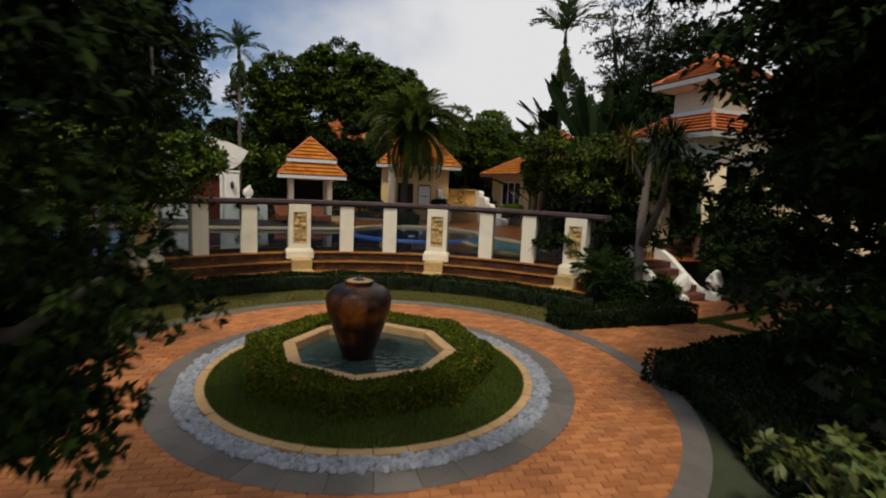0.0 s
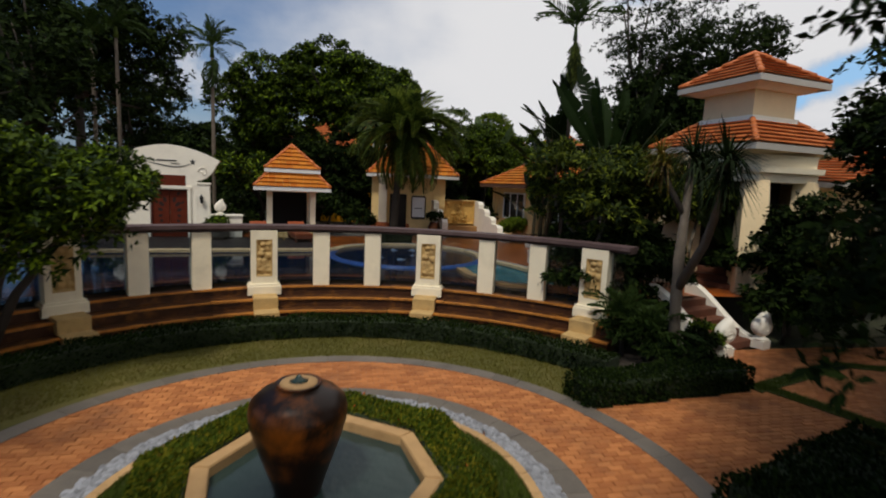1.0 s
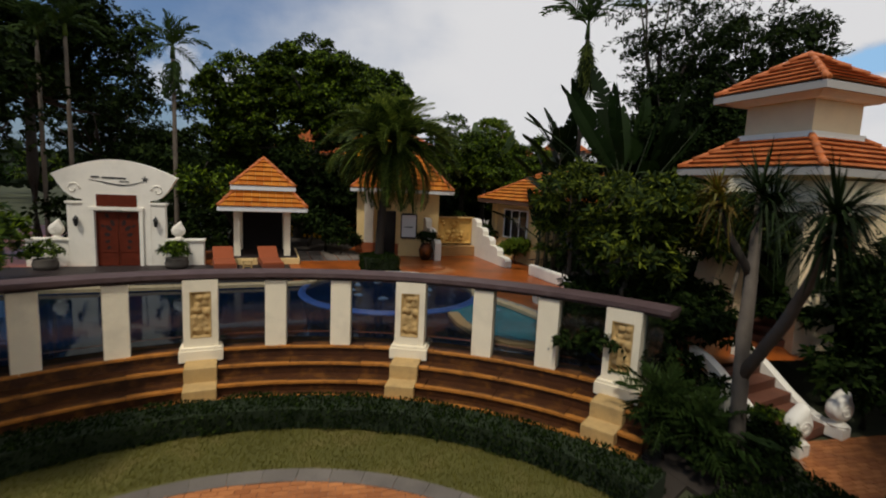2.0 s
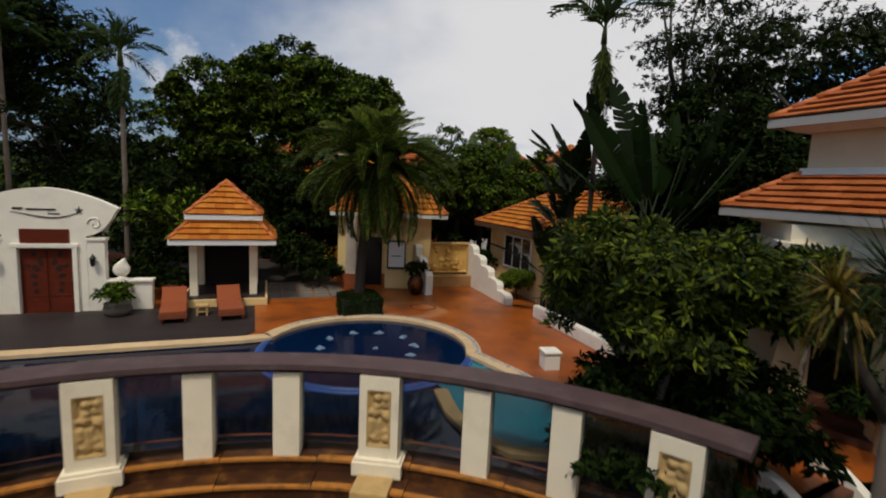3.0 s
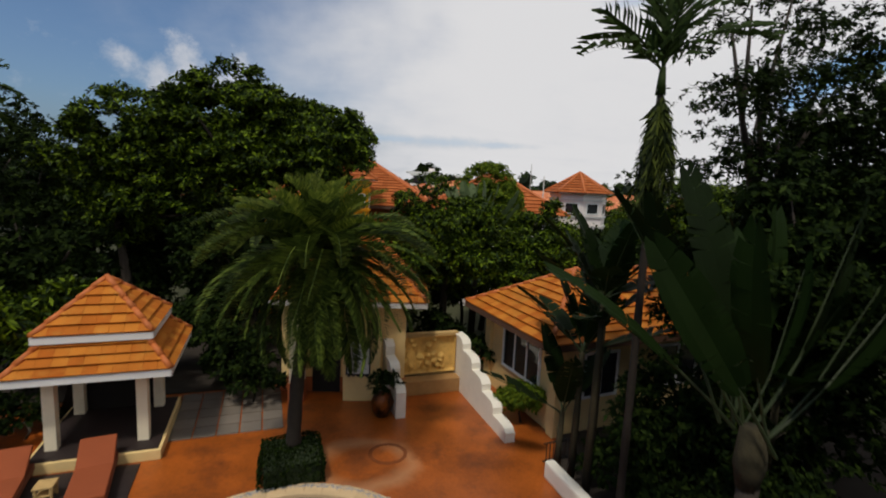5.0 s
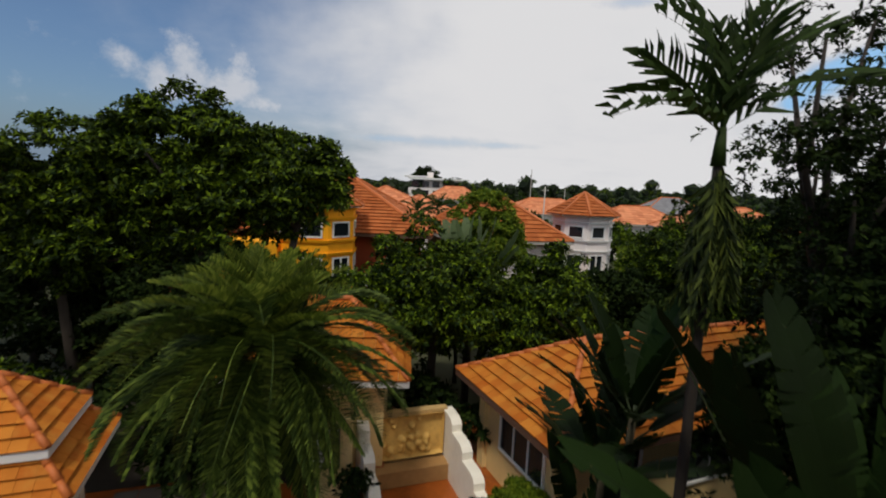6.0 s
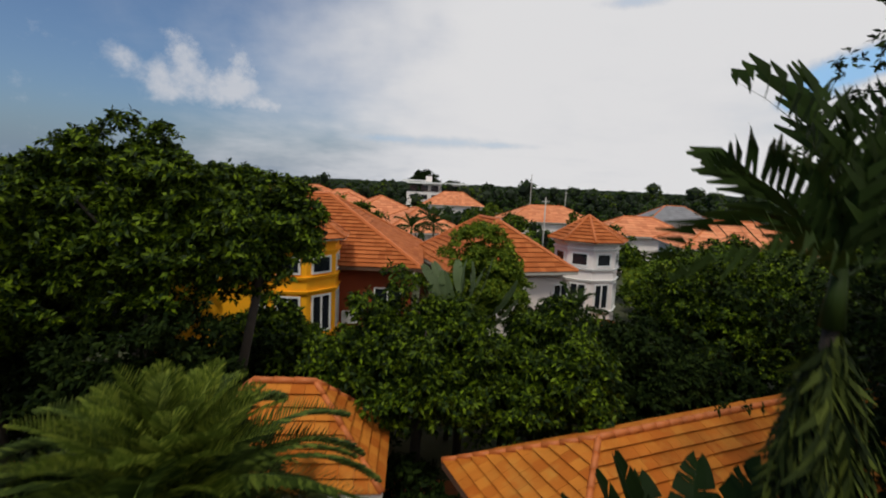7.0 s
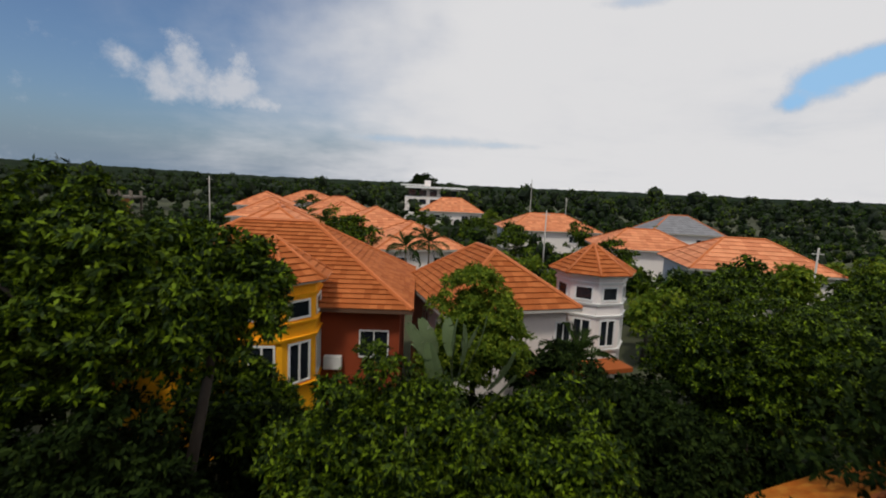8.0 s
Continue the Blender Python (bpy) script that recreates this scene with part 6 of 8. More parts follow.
def bay(ob, c, n, turn, r, z0, eave, apex, er, wall, tile, rows, trim, singles=120):
    """A many-sided bay: walls with raised bands, rows of windows and a pointed tile roof."""
    bt = new("bay")
    bt.parent = ob
    bt.matrix_basis = pose(c[0], c[1], 0, 0, 0, turn)
    part("wall", prism(n, 0, r, r, z0, eave), wall, bt)
    for z in [q for row in rows for q in (row[0] - row[1] / 2 - 0.22, row[0] + row[1] / 2 + 0.22)] + [eave - 0.15]:
        part("band", prism(n, 0, r + 0.09, r + 0.13, z - 0.07, z + 0.07), trim, bt)
    ap = r * math.cos(math.pi / n)
    side = 2 * r * math.sin(math.pi / n)
    for zc, h in rows:
        for k in range(n):
            a = radians(360 / n * (k + 0.5))
            w = new("bay_window")
            w.parent = bt
            w.matrix_basis = Matrix.Translation((ap * math.cos(a), ap * math.sin(a), zc)) @ Matrix.Rotation(a + math.pi / 2, 4, "Z")
            bm = bmesh.new()
            ww = side * 0.62
            for x in (-ww / 2, ww / 2):
                box(bm, (x, -0.02, 0), (0.09, 0.09, h + 0.09))
            for z in (-h / 2, h / 2):
                box(bm, (0, -0.02, z), (ww - 0.09, 0.085, 0.09))
            if h > 1.2:
                box(bm, (0, -0.02, 0), (0.08, 0.08, h - 0.09))
            bm2 = bmesh.new()
            box(bm2, (0, -0.004, 0), (ww - 0.05, 0.02, h - 0.05))
            part("pane", bm2, DARKPANE, w)
            part("window_frame", bm, PLASTIC, w)
    rt = new("bay_roof")
    rt.parent = bt
    tiles = []
    rng2 = random.Random(3)
    pt = lambda q, z, k: (q * math.cos(2 * math.pi * k / n), q * math.sin(2 * math.pi * k / n), z)
    for k in range(n):
        tiles += face_tiles(pt(er, eave, k), pt(er, eave, k + 1), pt(0.02, apex, k), pt(0.02, apex, k + 1), 0.36, 0.40, rng2)
    lay_tiles(tiles, tile, rt, 0, lambda t: t[0][1])
    raw("roof_deck", [pt(er, eave - 0.03, k) for k in range(n)] + [(0, 0, apex - 0.03)], [(k, (k + 1) % n, n) for k in range(n)] + [tuple(range(n - 1, -1, -1))], FASCIA, rt)
    for k in range(n):
        p, q = Vector(pt(er, eave + 0.05, k)), Vector((0, 0, apex + 0.05))
        part("hip_cap", tube([p, q], [0.10, 0.08], 7), CAPTILE, rt, smooth=True)
    return bt


yel = house("yellow_house", "orange-yellow house with a maroon wing and red-brown tile roof", (-7.15, 49.2, 0), 3, 7.8, 5.8, 6.4, 9.85, 2.0, MAROON, TILERED, (("s", 6.0, 4.6, 1.35, 1.3),), fascia=BROWNF, course=0.33, width=0.34)
bay(yel, (1.5, -6.0), 8, 22.5 + 3, 2.15, 0.0, 7.95, 9.7, 2.65, YELLOW, TILERED, ((6.75, 0.75), (4.4, 1.75)), YELLOW)
box_part("yellow_wall", (-2.4, -6.2, 3.0), (4.4, 3.0, 6.0), YELLOW, yel, "orange-yellow rendered side wall")
box_part("air_conditioner", (4.1, -5.4, 3.7), (0.85, 0.34, 0.62), PLASTIC, yel, "white air conditioner unit", bevel=0.03)
wh = house("white_house", "pinkish white house with an orange-red tile roof", (4.7, 50.05, 0), 17.5, 3.9, 4.4, 6.1, 8.75, -1.5, PINKWHITE, TILERED, (("s", 3.2, 4.5, 0.9, 1.5), ("w", 0.5, 4.3, 1.2, 1.4), ("w", -2.2, 4.3, 1.0, 1.4)), course=0.36, width=0.34)
bay(wh, (6.15, -1.75), 8, 22.5, 2.0, 0.0, 7.7, 9.2, 2.5, PINKWHITE, TILERED, ((6.65, 0.75), (4.4, 1.5)), PLASTIC)
box_part("lower_roof", (3.6, -4.6, 2.9), (6.2, 1.6, 0.25), TILERED, wh, "small red lean-to roof")
FAR = [
    ("brick_red_roof_house", (33.0, 71.5, 0), -8, 6.8, 5.2, 5.5, 8.2, 2.0, PINKWHITE, TILEPINK), ("brick_red_roof_house", (29.8, 89.5, 0), -5, 6.6, 5.2, 5.0, 7.4, 2.0, PINKWHITE, TILEPINK),
    ("brick_red_roof_house", (23.2, 122, 0), 5, 9.5, 6.5, 4.3, 7.4, 3.5, PINKWHITE, TILEPINK), ("brick_red_roof_house", (4.0, 151, 0), 0, 8.2, 6.0, 5.6, 9.0, 2.5, PINKWHITE, TILEPINK),
    ("brick_red_roof_house", (-1.6, 79, 0), 17, 5.2, 6.0, 5.3, 7.8, -1.0, PINKWHITE, TILEPINK), ("brick_red_roof_house", (-7.6, 92, 0), 17, 5.4, 6.2, 6.2, 8.7, -1.0, PINKWHITE, TILEPINK),
    ("brick_red_roof_house", (-14.8, 103, 0), 17, 5.4, 6.2, 6.2, 8.7, -1.0, PINKWHITE, TILEPINK), ("brick_red_roof_house", (-10.9, 61, 0), 10, 4.9, 6.0, 7.0, 9.9, -1.2, PINKWHITE, TILEPINK),
    ("brick_red_roof_house", (-16.6, 77, 0), 12, 4.9, 6.0, 6.8, 9.4, -1.2, PINKWHITE, TILEPINK), ("brick_red_roof_house", (-24, 95, 0), 12, 5.0, 6.4, 6.8, 9.2, -1.2, PINKWHITE, TILEPINK),
    ("brick_red_roof_house", (-33.0, 118, 0), 14, 5.2, 6.4, 7.0, 9.4, -1.2, PINKWHITE, TILEPINK), ("brick_red_roof_house", (-31.0, 141, 0), 14, 7.5, 6.4, 7.0, 9.4, 1.2, PINKWHITE, TILEPINK),
    ("brick_red_roof_house", (-20.0, 124, 0), 14, 6.5, 6.4, 6.2, 8.9, 1.2, PINKWHITE, TILEPINK),
    ("grey_roof_house", (43.0, 107.0, 0), -6, 6.0, 5.2, 6.0, 8.8, 1.6, PINKWHITE, GREYTILE)]
for k, (n, at, rz, a, b, ev, rd, rl2, wm, tm) in enumerate(FAR):
    lab = "white house with a grey tile hipped roof among trees" if tm is GREYTILE else "white house with an orange tile hipped roof among trees"
    house("house", lab, at, rz, a, b, ev, rd, rl2, wm, tm, (("s", -a * 0.45, ev - 1.5, 1.5, 1.3), ("s", a * 0.4, ev - 1.5, 1.5, 1.3), ("e", 0, ev - 1.5, 1.5, 1.3), ("w", 0, ev - 1.5, 1.5, 1.3)), course=0.75, width=0.8)
mod = thing("modern_house", "white flat-roofed modern house with dark glazing on a rise", "house", (-2.6, 192, 0), 2)
box_part("lower_storey", (0, 0, 4.0), (18, 9, 8.0), PINKWHITE, mod)
box_part("upper_storey", (3.0, 0.5, 9.4), (13, 8, 2.8), PINKWHITE, mod)
box_part("roof_slab", (1.5, 0, 11.2), (21, 11, 0.6), PLASTIC, mod)
box_part("left_wing_roof", (-6.5, -0.5, 11.9), (8, 9, 0.5), PLASTIC, mod)
box_part("roof_box", (-1.5, 1.0, 12.6), (2.2, 2.2, 2.0), PINKWHITE, mod)
for k in range(5):
    box_part("window", (-6.6 + 3.6 * k, -4.53, 9.4), (2.4, 0.1, 2.0), DARKPANE, mod, bevel=0)
for k in range(5):
    box_part("window", (-6.6 + 3.6 * k, -4.54, 6.4), (2.2, 0.1, 1.6), DARKPANE, mod, bevel=0)
tree("tall_tree", "tall broad tree rising behind the modern house", (-5.5, 214, 0), (0, 0, 12.0), (6.0, 5.0, 4.2), 90, 1.3, 9000, 0.8, LEAFD, BARKD, 0.5, 301)
# poles and mast
for at, h in (((15.0, 83.0, 0), 9.7), ((32.6, 61.0, 0), 8.6), ((-38.0, 105.0, 0), 12.0), ((34.0, 150.0, 0), 10.5)):
    pl = thing("utility_pole", "grey concrete utility pole with a short cross arm", "utility pole", at, group="utility poles")
    part("pole", tube([(0, 0, 0), (0, 0, h)], [0.11, 0.07], 8), CONCRETE, pl, smooth=True)
    box_part("cross_arm", (0, 0, h - 0.5), (1.0, 0.08, 0.08), CONCRETE, pl)
mast = thing("radio_mast", "thin grey steel mast on the horizon", "mast", (25.5, 155, 0))
part("pole", tube([(0, 0, 0), (0, 0, 14.8)], [0.2, 0.08], 6), FASCIA, mast)
ub = thing("concrete_shell", "unfinished concrete building frame among trees", "building", (-62, 118, 0), 8)
for k in range(4):
    for j in range(2):
        box_part("column", (-3 + 2 * k, -2 + 4 * j, 4.2), (0.4, 0.4, 8.4), PATHGREY, ub)
box_part("slab", (0, 0, 7.2), (7.5, 5, 0.4), PATHGREY, ub)
box_part("infill_wall", (0, -1.9, 5.4), (6, 0.2, 3.2), BRICK, ub)
# ---- hedges and beds ----
structure("planting_bed", arc_strip(FB, 6.4, 7.75, -112, 47, -0.05, 0.015, 90), SOIL, "dark soil bed below the cascade steps", "bed")
structure("garden_bed", slab([(4.4, 25.2), (5.75, 20.9), (7.3, 19.8), (14.9, 21.5), (14.9, 34.3), (5.5, 34.3), (4.9, 27.0)], DECK - 0.05, DECK + 0.012), SOIL, "dark soil bed under the banana plants and the garden villa", "bed")
structure("shade_bed", slab([(-14.5, 26.2), (-8.9, 27.9), (-5.9, 28.9), (-4.3, 29.3), (-4.3, 34.3), (-14.5, 34.3)], DECK - 0.05, DECK + 0.012), SOIL, "dark soil bed behind the pavilion", "bed")
structure("soil_patch", slab([(4.7, 11.6), (6.2, 12.0), (6.6, 13.9), (5.4, 14.9), (3.8, 13.6)], -0.05, 0.02), SOIL, "dark soil bed beside the stairs", "bed")


def arc_hedge(name, label, r0, r1, a0, a1, h, n, leaf, seed, mat=None):
    rng2 = np.random.default_rng(seed)
    ob = thing(name, label, "hedge", (FB[0], FB[1], 0))
    part("core", arc_strip((0, 0), r0 + 0.03, r1 - 0.03, a0, a1, 0, h - 0.03, 80), HEDGESHADE, ob)
    f = rng2.random(n)
    a = np.radians(a0 + (a1 - a0) * rng2.random(n))
    w = r1 - r0
    tot = w + 2 * h
    top, inn = f < w / tot, (f >= w / tot) & (f < (w + h) / tot)
    u = rng2.random(n)
    r = np.where(top, r0 + w * u, np.where(inn, r0, r1)) + 0.03 * np.sin(a * 40)
    z = np.where(top, h, h * u) + 0.025 * np.sin(a * 27 + r * 3)
    P = np.stack([r * np.sin(a), r * np.cos(a), z], 1)
    sg = np.where(top, 0.0, np.where(inn, -1.0, 1.0))
    Nn = np.stack([np.sin(a) * sg, np.cos(a) * sg, np.where(top, 1.0, 0.15)], 1)
    Nn /= np.linalg.norm(Nn, axis=1, keepdims=True)
    quads("foliage", hedge_leaves(P, Nn, leaf, rng2), mat or LEAFD, ob)
    return ob


arc_hedge("curved_hedge", "low clipped dark green hedge curving along the lawn", 6.36, 7.0, -112, 46, 0.40, 26000, 0.055, 31)
hedge_box("path_hedge", "low clipped dark green hedge beside the brick path", (4.38, 11.28, 0), (3.75, 0.62, 0.42), 9000, 0.06, rz=18.5, seed=32)
hedge_box("corner_hedge", "clipped dark hedge at the corner of the brick court", (5.15, 8.15, 0), (3.4, 1.0, 0.45), 7500, 0.065, rz=30, seed=33)
hedge_box("court_hedge", "clipped dark hedge running along the court edge", (4.35, 5.6, 0), (1.3, 4.2, 0.5), 9000, 0.065, rz=-4, seed=34)
hedge_box("palm_planter_hedge", "square clipped dark hedge round the date palm foot", (-2.12, 24.75, DECK), (1.35, 1.35, 0.55), 5200, 0.06, rz=AX, seed=35)
tree("round_shrub", "rounded bright green shrub by the villa window", (3.8, 27.7, DECK), (0, 0, 0.74), (0.66, 0.6, 0.56), 90, 0.18, 15000, 0.10, LEAFB, trunk=0.05, seed=40, category="shrub")


def shrub(at, s, mat, seed, leaf=0.16, leaves=1600, label="dense dark green garden shrub", h=1.0):
    return tree("shrub", label, at, (0, 0, 0.55 * s * h), (0.6 * s, 0.6 * s, 0.5 * s * h), 16, 0.26 * s, leaves, leaf, mat, trunk=0.04 * s, seed=seed, category="shrub", group="garden shrubs")


for i, (x, y, s, z) in enumerate(((4.3, 13.1, 0.8, 0), (5.0, 13.6, 0.9, 0), (5.6, 12.6, 0.6, 0), (4.9, 12.5, 0.6, 0), (6.0, 13.2, 0.6, 0), (5.2, 14.4, 1.0, 0.2), (5.8, 15.6, 1.2, DECK), (8.9, 14.6, 1.6, 0), (9.6, 15.4, 1.9, 0), (8.9, 16.3, 1.5, DECK), (10.6, 14.6, 1.9, 0), (12.2, 14.6, 2.2, 0), (7.4, 7.6, 1.6, 0), (6.2, 6.6, 1.6, 0), (5.4, 4.6, 1.6, 0), (8.8, 8.8, 2.0, 0), (10.2, 9.8, 2.0, 0), (11.8, 10.6, 2.2, 0), (6.9, 5.2, 2.0, 0), (-8.2, 8.4, 1.6, 0), (-8.8, 10.2, 1.8, 0), (-7.2, 7.2, 1.2, 0), (-9.2, 6.4, 2.0, 0))):
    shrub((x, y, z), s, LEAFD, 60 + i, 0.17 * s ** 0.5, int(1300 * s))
for i, (x, y, s) in enumerate(((3.55, 3.75, 0.95), (4.1, 3.2, 1.0), (3.0, 3.1, 0.7))):
    shrub((x, y, 0.0), s, LEAFY, 90 + i, 0.12, 1500, "yellow-green variegated shrub beside the court")
for i, (x, y, s) in enumerate(((-10.4, 25.4, 1.4), (-9.2, 25.6, 1.0), (-5.3, 29.0, 1.6), (-4.4, 28.2, 1.2), (-9.4, 29.4, 2.2), (-12.0, 28.4, 2.4), (-6.6, 30.6, 2.4), (-14.6, 26.4, 2.6), (5.6, 24.6, 1.1), (6.2, 23.6, 1.3), (6.9, 22.4, 1.4), (7.6, 22.8, 1.6), (3.4, 31.2, 1.6), (1.2, 32.0, 1.8), (-2.6, 33.6, 2.0), (8.4, 24.2, 1.8))):
    shrub((x, y, DECK), s, LEAFD, 110 + i, 0.17 * s ** 0.5, int(1200 * s))

for i, (x, y, s) in enumerate(((3.3, 15.5, 0.9), (3.9, 15.1, 1.0), (4.4, 14.8, 0.9), (3.1, 16.0, 0.7))):
    shrub((x, y, DECK - 0.1), s, LEAFD, 340 + i, 0.14, 1800, "dense dark green shrub behind the glass wall")
for i, (x, y, s) in enumerate(((4.6, 15.9, 1.5), (5.6, 16.3, 1.7), (6.3, 17.0, 1.6), (4.2, 16.8, 1.4))):
    shrub((x, y, DECK - 0.1), s, LEAFD, 350 + i, 0.17, 3200, "dark leafy shrub under the frangipani")
# ---- trees ----
tree("frangipani", "broad frangipani tree with long glossy leaves over the pool wall", (5.0, 16.9, DECK - 0.3), (-0.05, 0.0, 2.9), (2.05, 1.7, 1.42), 190, 0.3, 30000, 0.19, LEAFF, BARK, 0.11, 41, stems=3, slim=0.3, droop=0.1)
tree("frangipani", "thin open frangipani tree beside the tower foot", (7.9, 17.7, DECK), (-0.1, 0.0, 2.5), (1.35, 0.9, 0.95), 90, 0.26, 7500, 0.2, LEAFF, BARK, 0.07, 141, stems=2, slim=0.3, droop=0.1)
tree("garden_tree", "dense dark tree shading the long villa's roof", (9.0, 23.4, DECK), (0, 0, 4.0), (2.2, 1.7, 3.6), 170, 0.55, 52000, 0.16, LEAFD, BARKD, 0.15, 142)
tree("garden_tree", "dense dark tree behind the tiled villa roof", (11.4, 26.8, DECK), (0, 0, 4.9), (2.9, 2.2, 4.0), 170, 0.62, 46000, 0.18, LEAFD, BARKD, 0.2, 143)
tree("garden_tree", "dense dark bushy tree before the tower door", (9.9, 15.2, 0), (0.2, 0, 1.9), (1.3, 0.9, 1.9), 110, 0.4, 20000, 0.13, LEAFD, BARKD, 0.09, 144)
for i, (x, y, z, w, h) in enumerate(((6.0, 23.9, 1.7, 0.8, 1.3), (7.2, 23.0, 2.2, 1.1, 1.9), (7.1, 21.5, 1.5, 0.8, 1.2))):
    tree("garden_tree", "dark bushy small tree among the broad-leaved plants", (x, y, DECK), (0, 0, z), (w, w * 0.85, h), 80, 0.36, 9000, 0.15, LEAFD, BARKD, 0.08, 145 + i)
tree("rain_tree", "dense dark tall tree beside the airy one", (11.2, 22.9, 0), (0.2, 0, 8.0), (1.9, 1.8, 3.6), 150, 0.42, 24000, 0.13, LEAFD, BARKD, 0.28, 149, fill=0.6)
for i, (x, y, w) in enumerate(((-9.0, 35.6, 2.2), (-6.2, 36.2, 2.1), (-3.6, 36.6, 1.9), (-1.2, 36.4, 1.8), (-12.0, 34.8, 2.2))):
    tree("garden_tree", "low dense dark tree closing the garden boundary", (x, y, 0), (0, 0, 2.5), (w, 1.3, 2.4), 90, 0.5, 9000, 0.2, LEAFD, BARKD, 0.12, 151 + i, group="boundary trees")
tree("garden_tree", "slim dark tree rising beside the villa roof", (6.7, 24.0, DECK), (0, 0, 4.7), (1.15, 0.8, 1.4), 110, 0.3, 10000, 0.12, LEAFD, BARKD, 0.08, 157)
tree("frangipani", "dark frangipani tree with bare lower branches by the wall end", (-7.9, 10.9, 0), (0.2, 0.1, 3.1), (2.35, 1.8, 1.5), 190, 0.36, 40000, 0.14, LEAF, BARKD, 0.10, 42, stems=4, slim=0.36, droop=0.1)
tree("frangipani", "low frangipani tree with red flowers beside the gate", (-9.3, 26.6, DECK), (0, 0, 2.7), (1.9, 1.5, 1.0), 60, 0.42, 5200, 0.26, LEAF, BARKD, 0.11, 43, stems=2, slim=0.32, droop=0.1)
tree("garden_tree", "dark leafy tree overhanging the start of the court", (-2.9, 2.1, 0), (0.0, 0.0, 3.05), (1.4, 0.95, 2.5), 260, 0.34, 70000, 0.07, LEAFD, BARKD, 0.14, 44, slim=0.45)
# Added crown above the view that shades the left bricks.
tree("garden_tree", "unseen tall tree added to shade the court's left edge", (-5.2, 0.6, 0), (2.2, 1.2, 6.9), (2.4, 2.0, 1.0), 150, 0.45, 36000, 0.12, LEAFD, BARKD, 0.2, 244)
# Tree added beside the view so its shadow falls on the lawn.
tree("garden_tree", "tall dark tree added to shade the lawn end", (-9.0, 4.6, 0), (0.4, 0.6, 6.2), (2.5, 2.1, 1.7), 150, 0.45, 26000, 0.14, LEAFD, BARKD, 0.2, 245)
# Canopy kept out of view, added only to darken the right path.
tree("garden_tree", "unseen tall tree added to shade the brick path", (7.2, 5.6, 0), (-2.6, 0.5, 7.7), (2.4, 2.0, 0.9), 150, 0.45, 34000, 0.12, LEAFD, BARKD, 0.2, 246)
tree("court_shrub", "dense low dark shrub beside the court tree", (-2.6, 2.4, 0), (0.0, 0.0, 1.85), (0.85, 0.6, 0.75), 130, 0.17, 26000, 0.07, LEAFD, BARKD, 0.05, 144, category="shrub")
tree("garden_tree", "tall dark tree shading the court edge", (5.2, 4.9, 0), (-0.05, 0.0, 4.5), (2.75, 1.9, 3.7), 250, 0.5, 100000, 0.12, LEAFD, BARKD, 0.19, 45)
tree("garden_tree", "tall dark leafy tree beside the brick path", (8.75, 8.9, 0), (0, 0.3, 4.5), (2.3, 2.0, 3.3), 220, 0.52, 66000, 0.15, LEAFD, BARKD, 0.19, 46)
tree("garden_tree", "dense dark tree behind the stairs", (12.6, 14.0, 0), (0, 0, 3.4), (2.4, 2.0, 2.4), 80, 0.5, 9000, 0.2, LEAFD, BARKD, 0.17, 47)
tree("mango_tree", "large broad green tree with a dense leafy crown", (-8.3, 34.0, 0), (1.3, 0, 8.55), (3.8, 2.3, 2.85), 400, 0.42, 100000, 0.21, LEAF, BARKD, 0.34, 48, slim=0.4, fill=0.5)
# Dark leaf here instead of green: the crown's shade put into colour.
tree("mango_tree", "low leafy green tree under the larger crown, leaves darkened for shade", (-5.6, 32.6, 0), (-0.6, 0, 4.0), (2.9, 1.6, 2.5), 200, 0.42, 26000, 0.21, LEAFD, BARKD, 0.16, 248, slim=0.4)
tree("mango_tree", "dark green tree filling the space under the larger crown", (-11.4, 33.6, 0), (-0.1, 0, 7.4), (3.2, 2.0, 3.6), 280, 0.44, 52000, 0.21, LEAF, BARKD, 0.24, 148, slim=0.4)
tree("mango_tree", "spreading green tree beside the larger one", (-4.6, 34.0, 0), (0.95, 0, 8.9), (1.7, 1.5, 2.0), 140, 0.36, 24000, 0.20, LEAF, BARKD, 0.22, 49, slim=0.4, fill=0.5)
tree("mango_tree", "round dense green tree behind the relief niche", (1.3, 33.3, 0), (0.0, 0, 5.2), (2.65, 2.1, 2.8), 260, 0.4, 62000, 0.17, LEAF, BARKD, 0.24, 50, slim=0.4)
tree("mango_tree", "lower green tree beside the niche tree", (5.1, 33.6, 0), (0.1, 0, 4.5), (2.1, 1.7, 2.5), 240, 0.36, 42000, 0.18, LEAF, BARKD, 0.2, 51, slim=0.4)
tree("garden_tree", "yellow-green leafy tree before the white house", (3.55, 40.2, 0), (0, 0, 5.9), (1.95, 1.8, 2.6), 230, 0.38, 74000, 0.16, LEAFB, BARKD, 0.2, 52)
tree("rain_tree", "wide dome-shaped dark green tree", (14.4, 40.0, 0), (0, 0, 5.0), (4.2, 3.2, 3.55), 620, 0.42, 95000, 0.17, LEAF, BARKD, 0.28, 53)
tree("garden_tree", "dark green tree behind the long villa", (9.4, 36.2, 0), (0, 0, 3.9), (2.4, 1.9, 2.2), 200, 0.4, 32000, 0.19, LEAFD, BARKD, 0.22, 54)
tree("garden_tree", "dark green tree behind the long villa", (13.2, 38.2, 0), (0, 0, 2.6), (2.6, 1.6, 2.4), 180, 0.42, 26000, 0.19, LEAFD, BARKD, 0.2, 254)
tree("rain_tree", "tall airy dark tree with small leaves", (9.9, 26.4, 0), (-0.2, 0, 9.2), (3.1, 2.6, 4.4), 230, 0.42, 30000, 0.13, LEAFD, BARKD, 0.26, 55, fill=0.75)
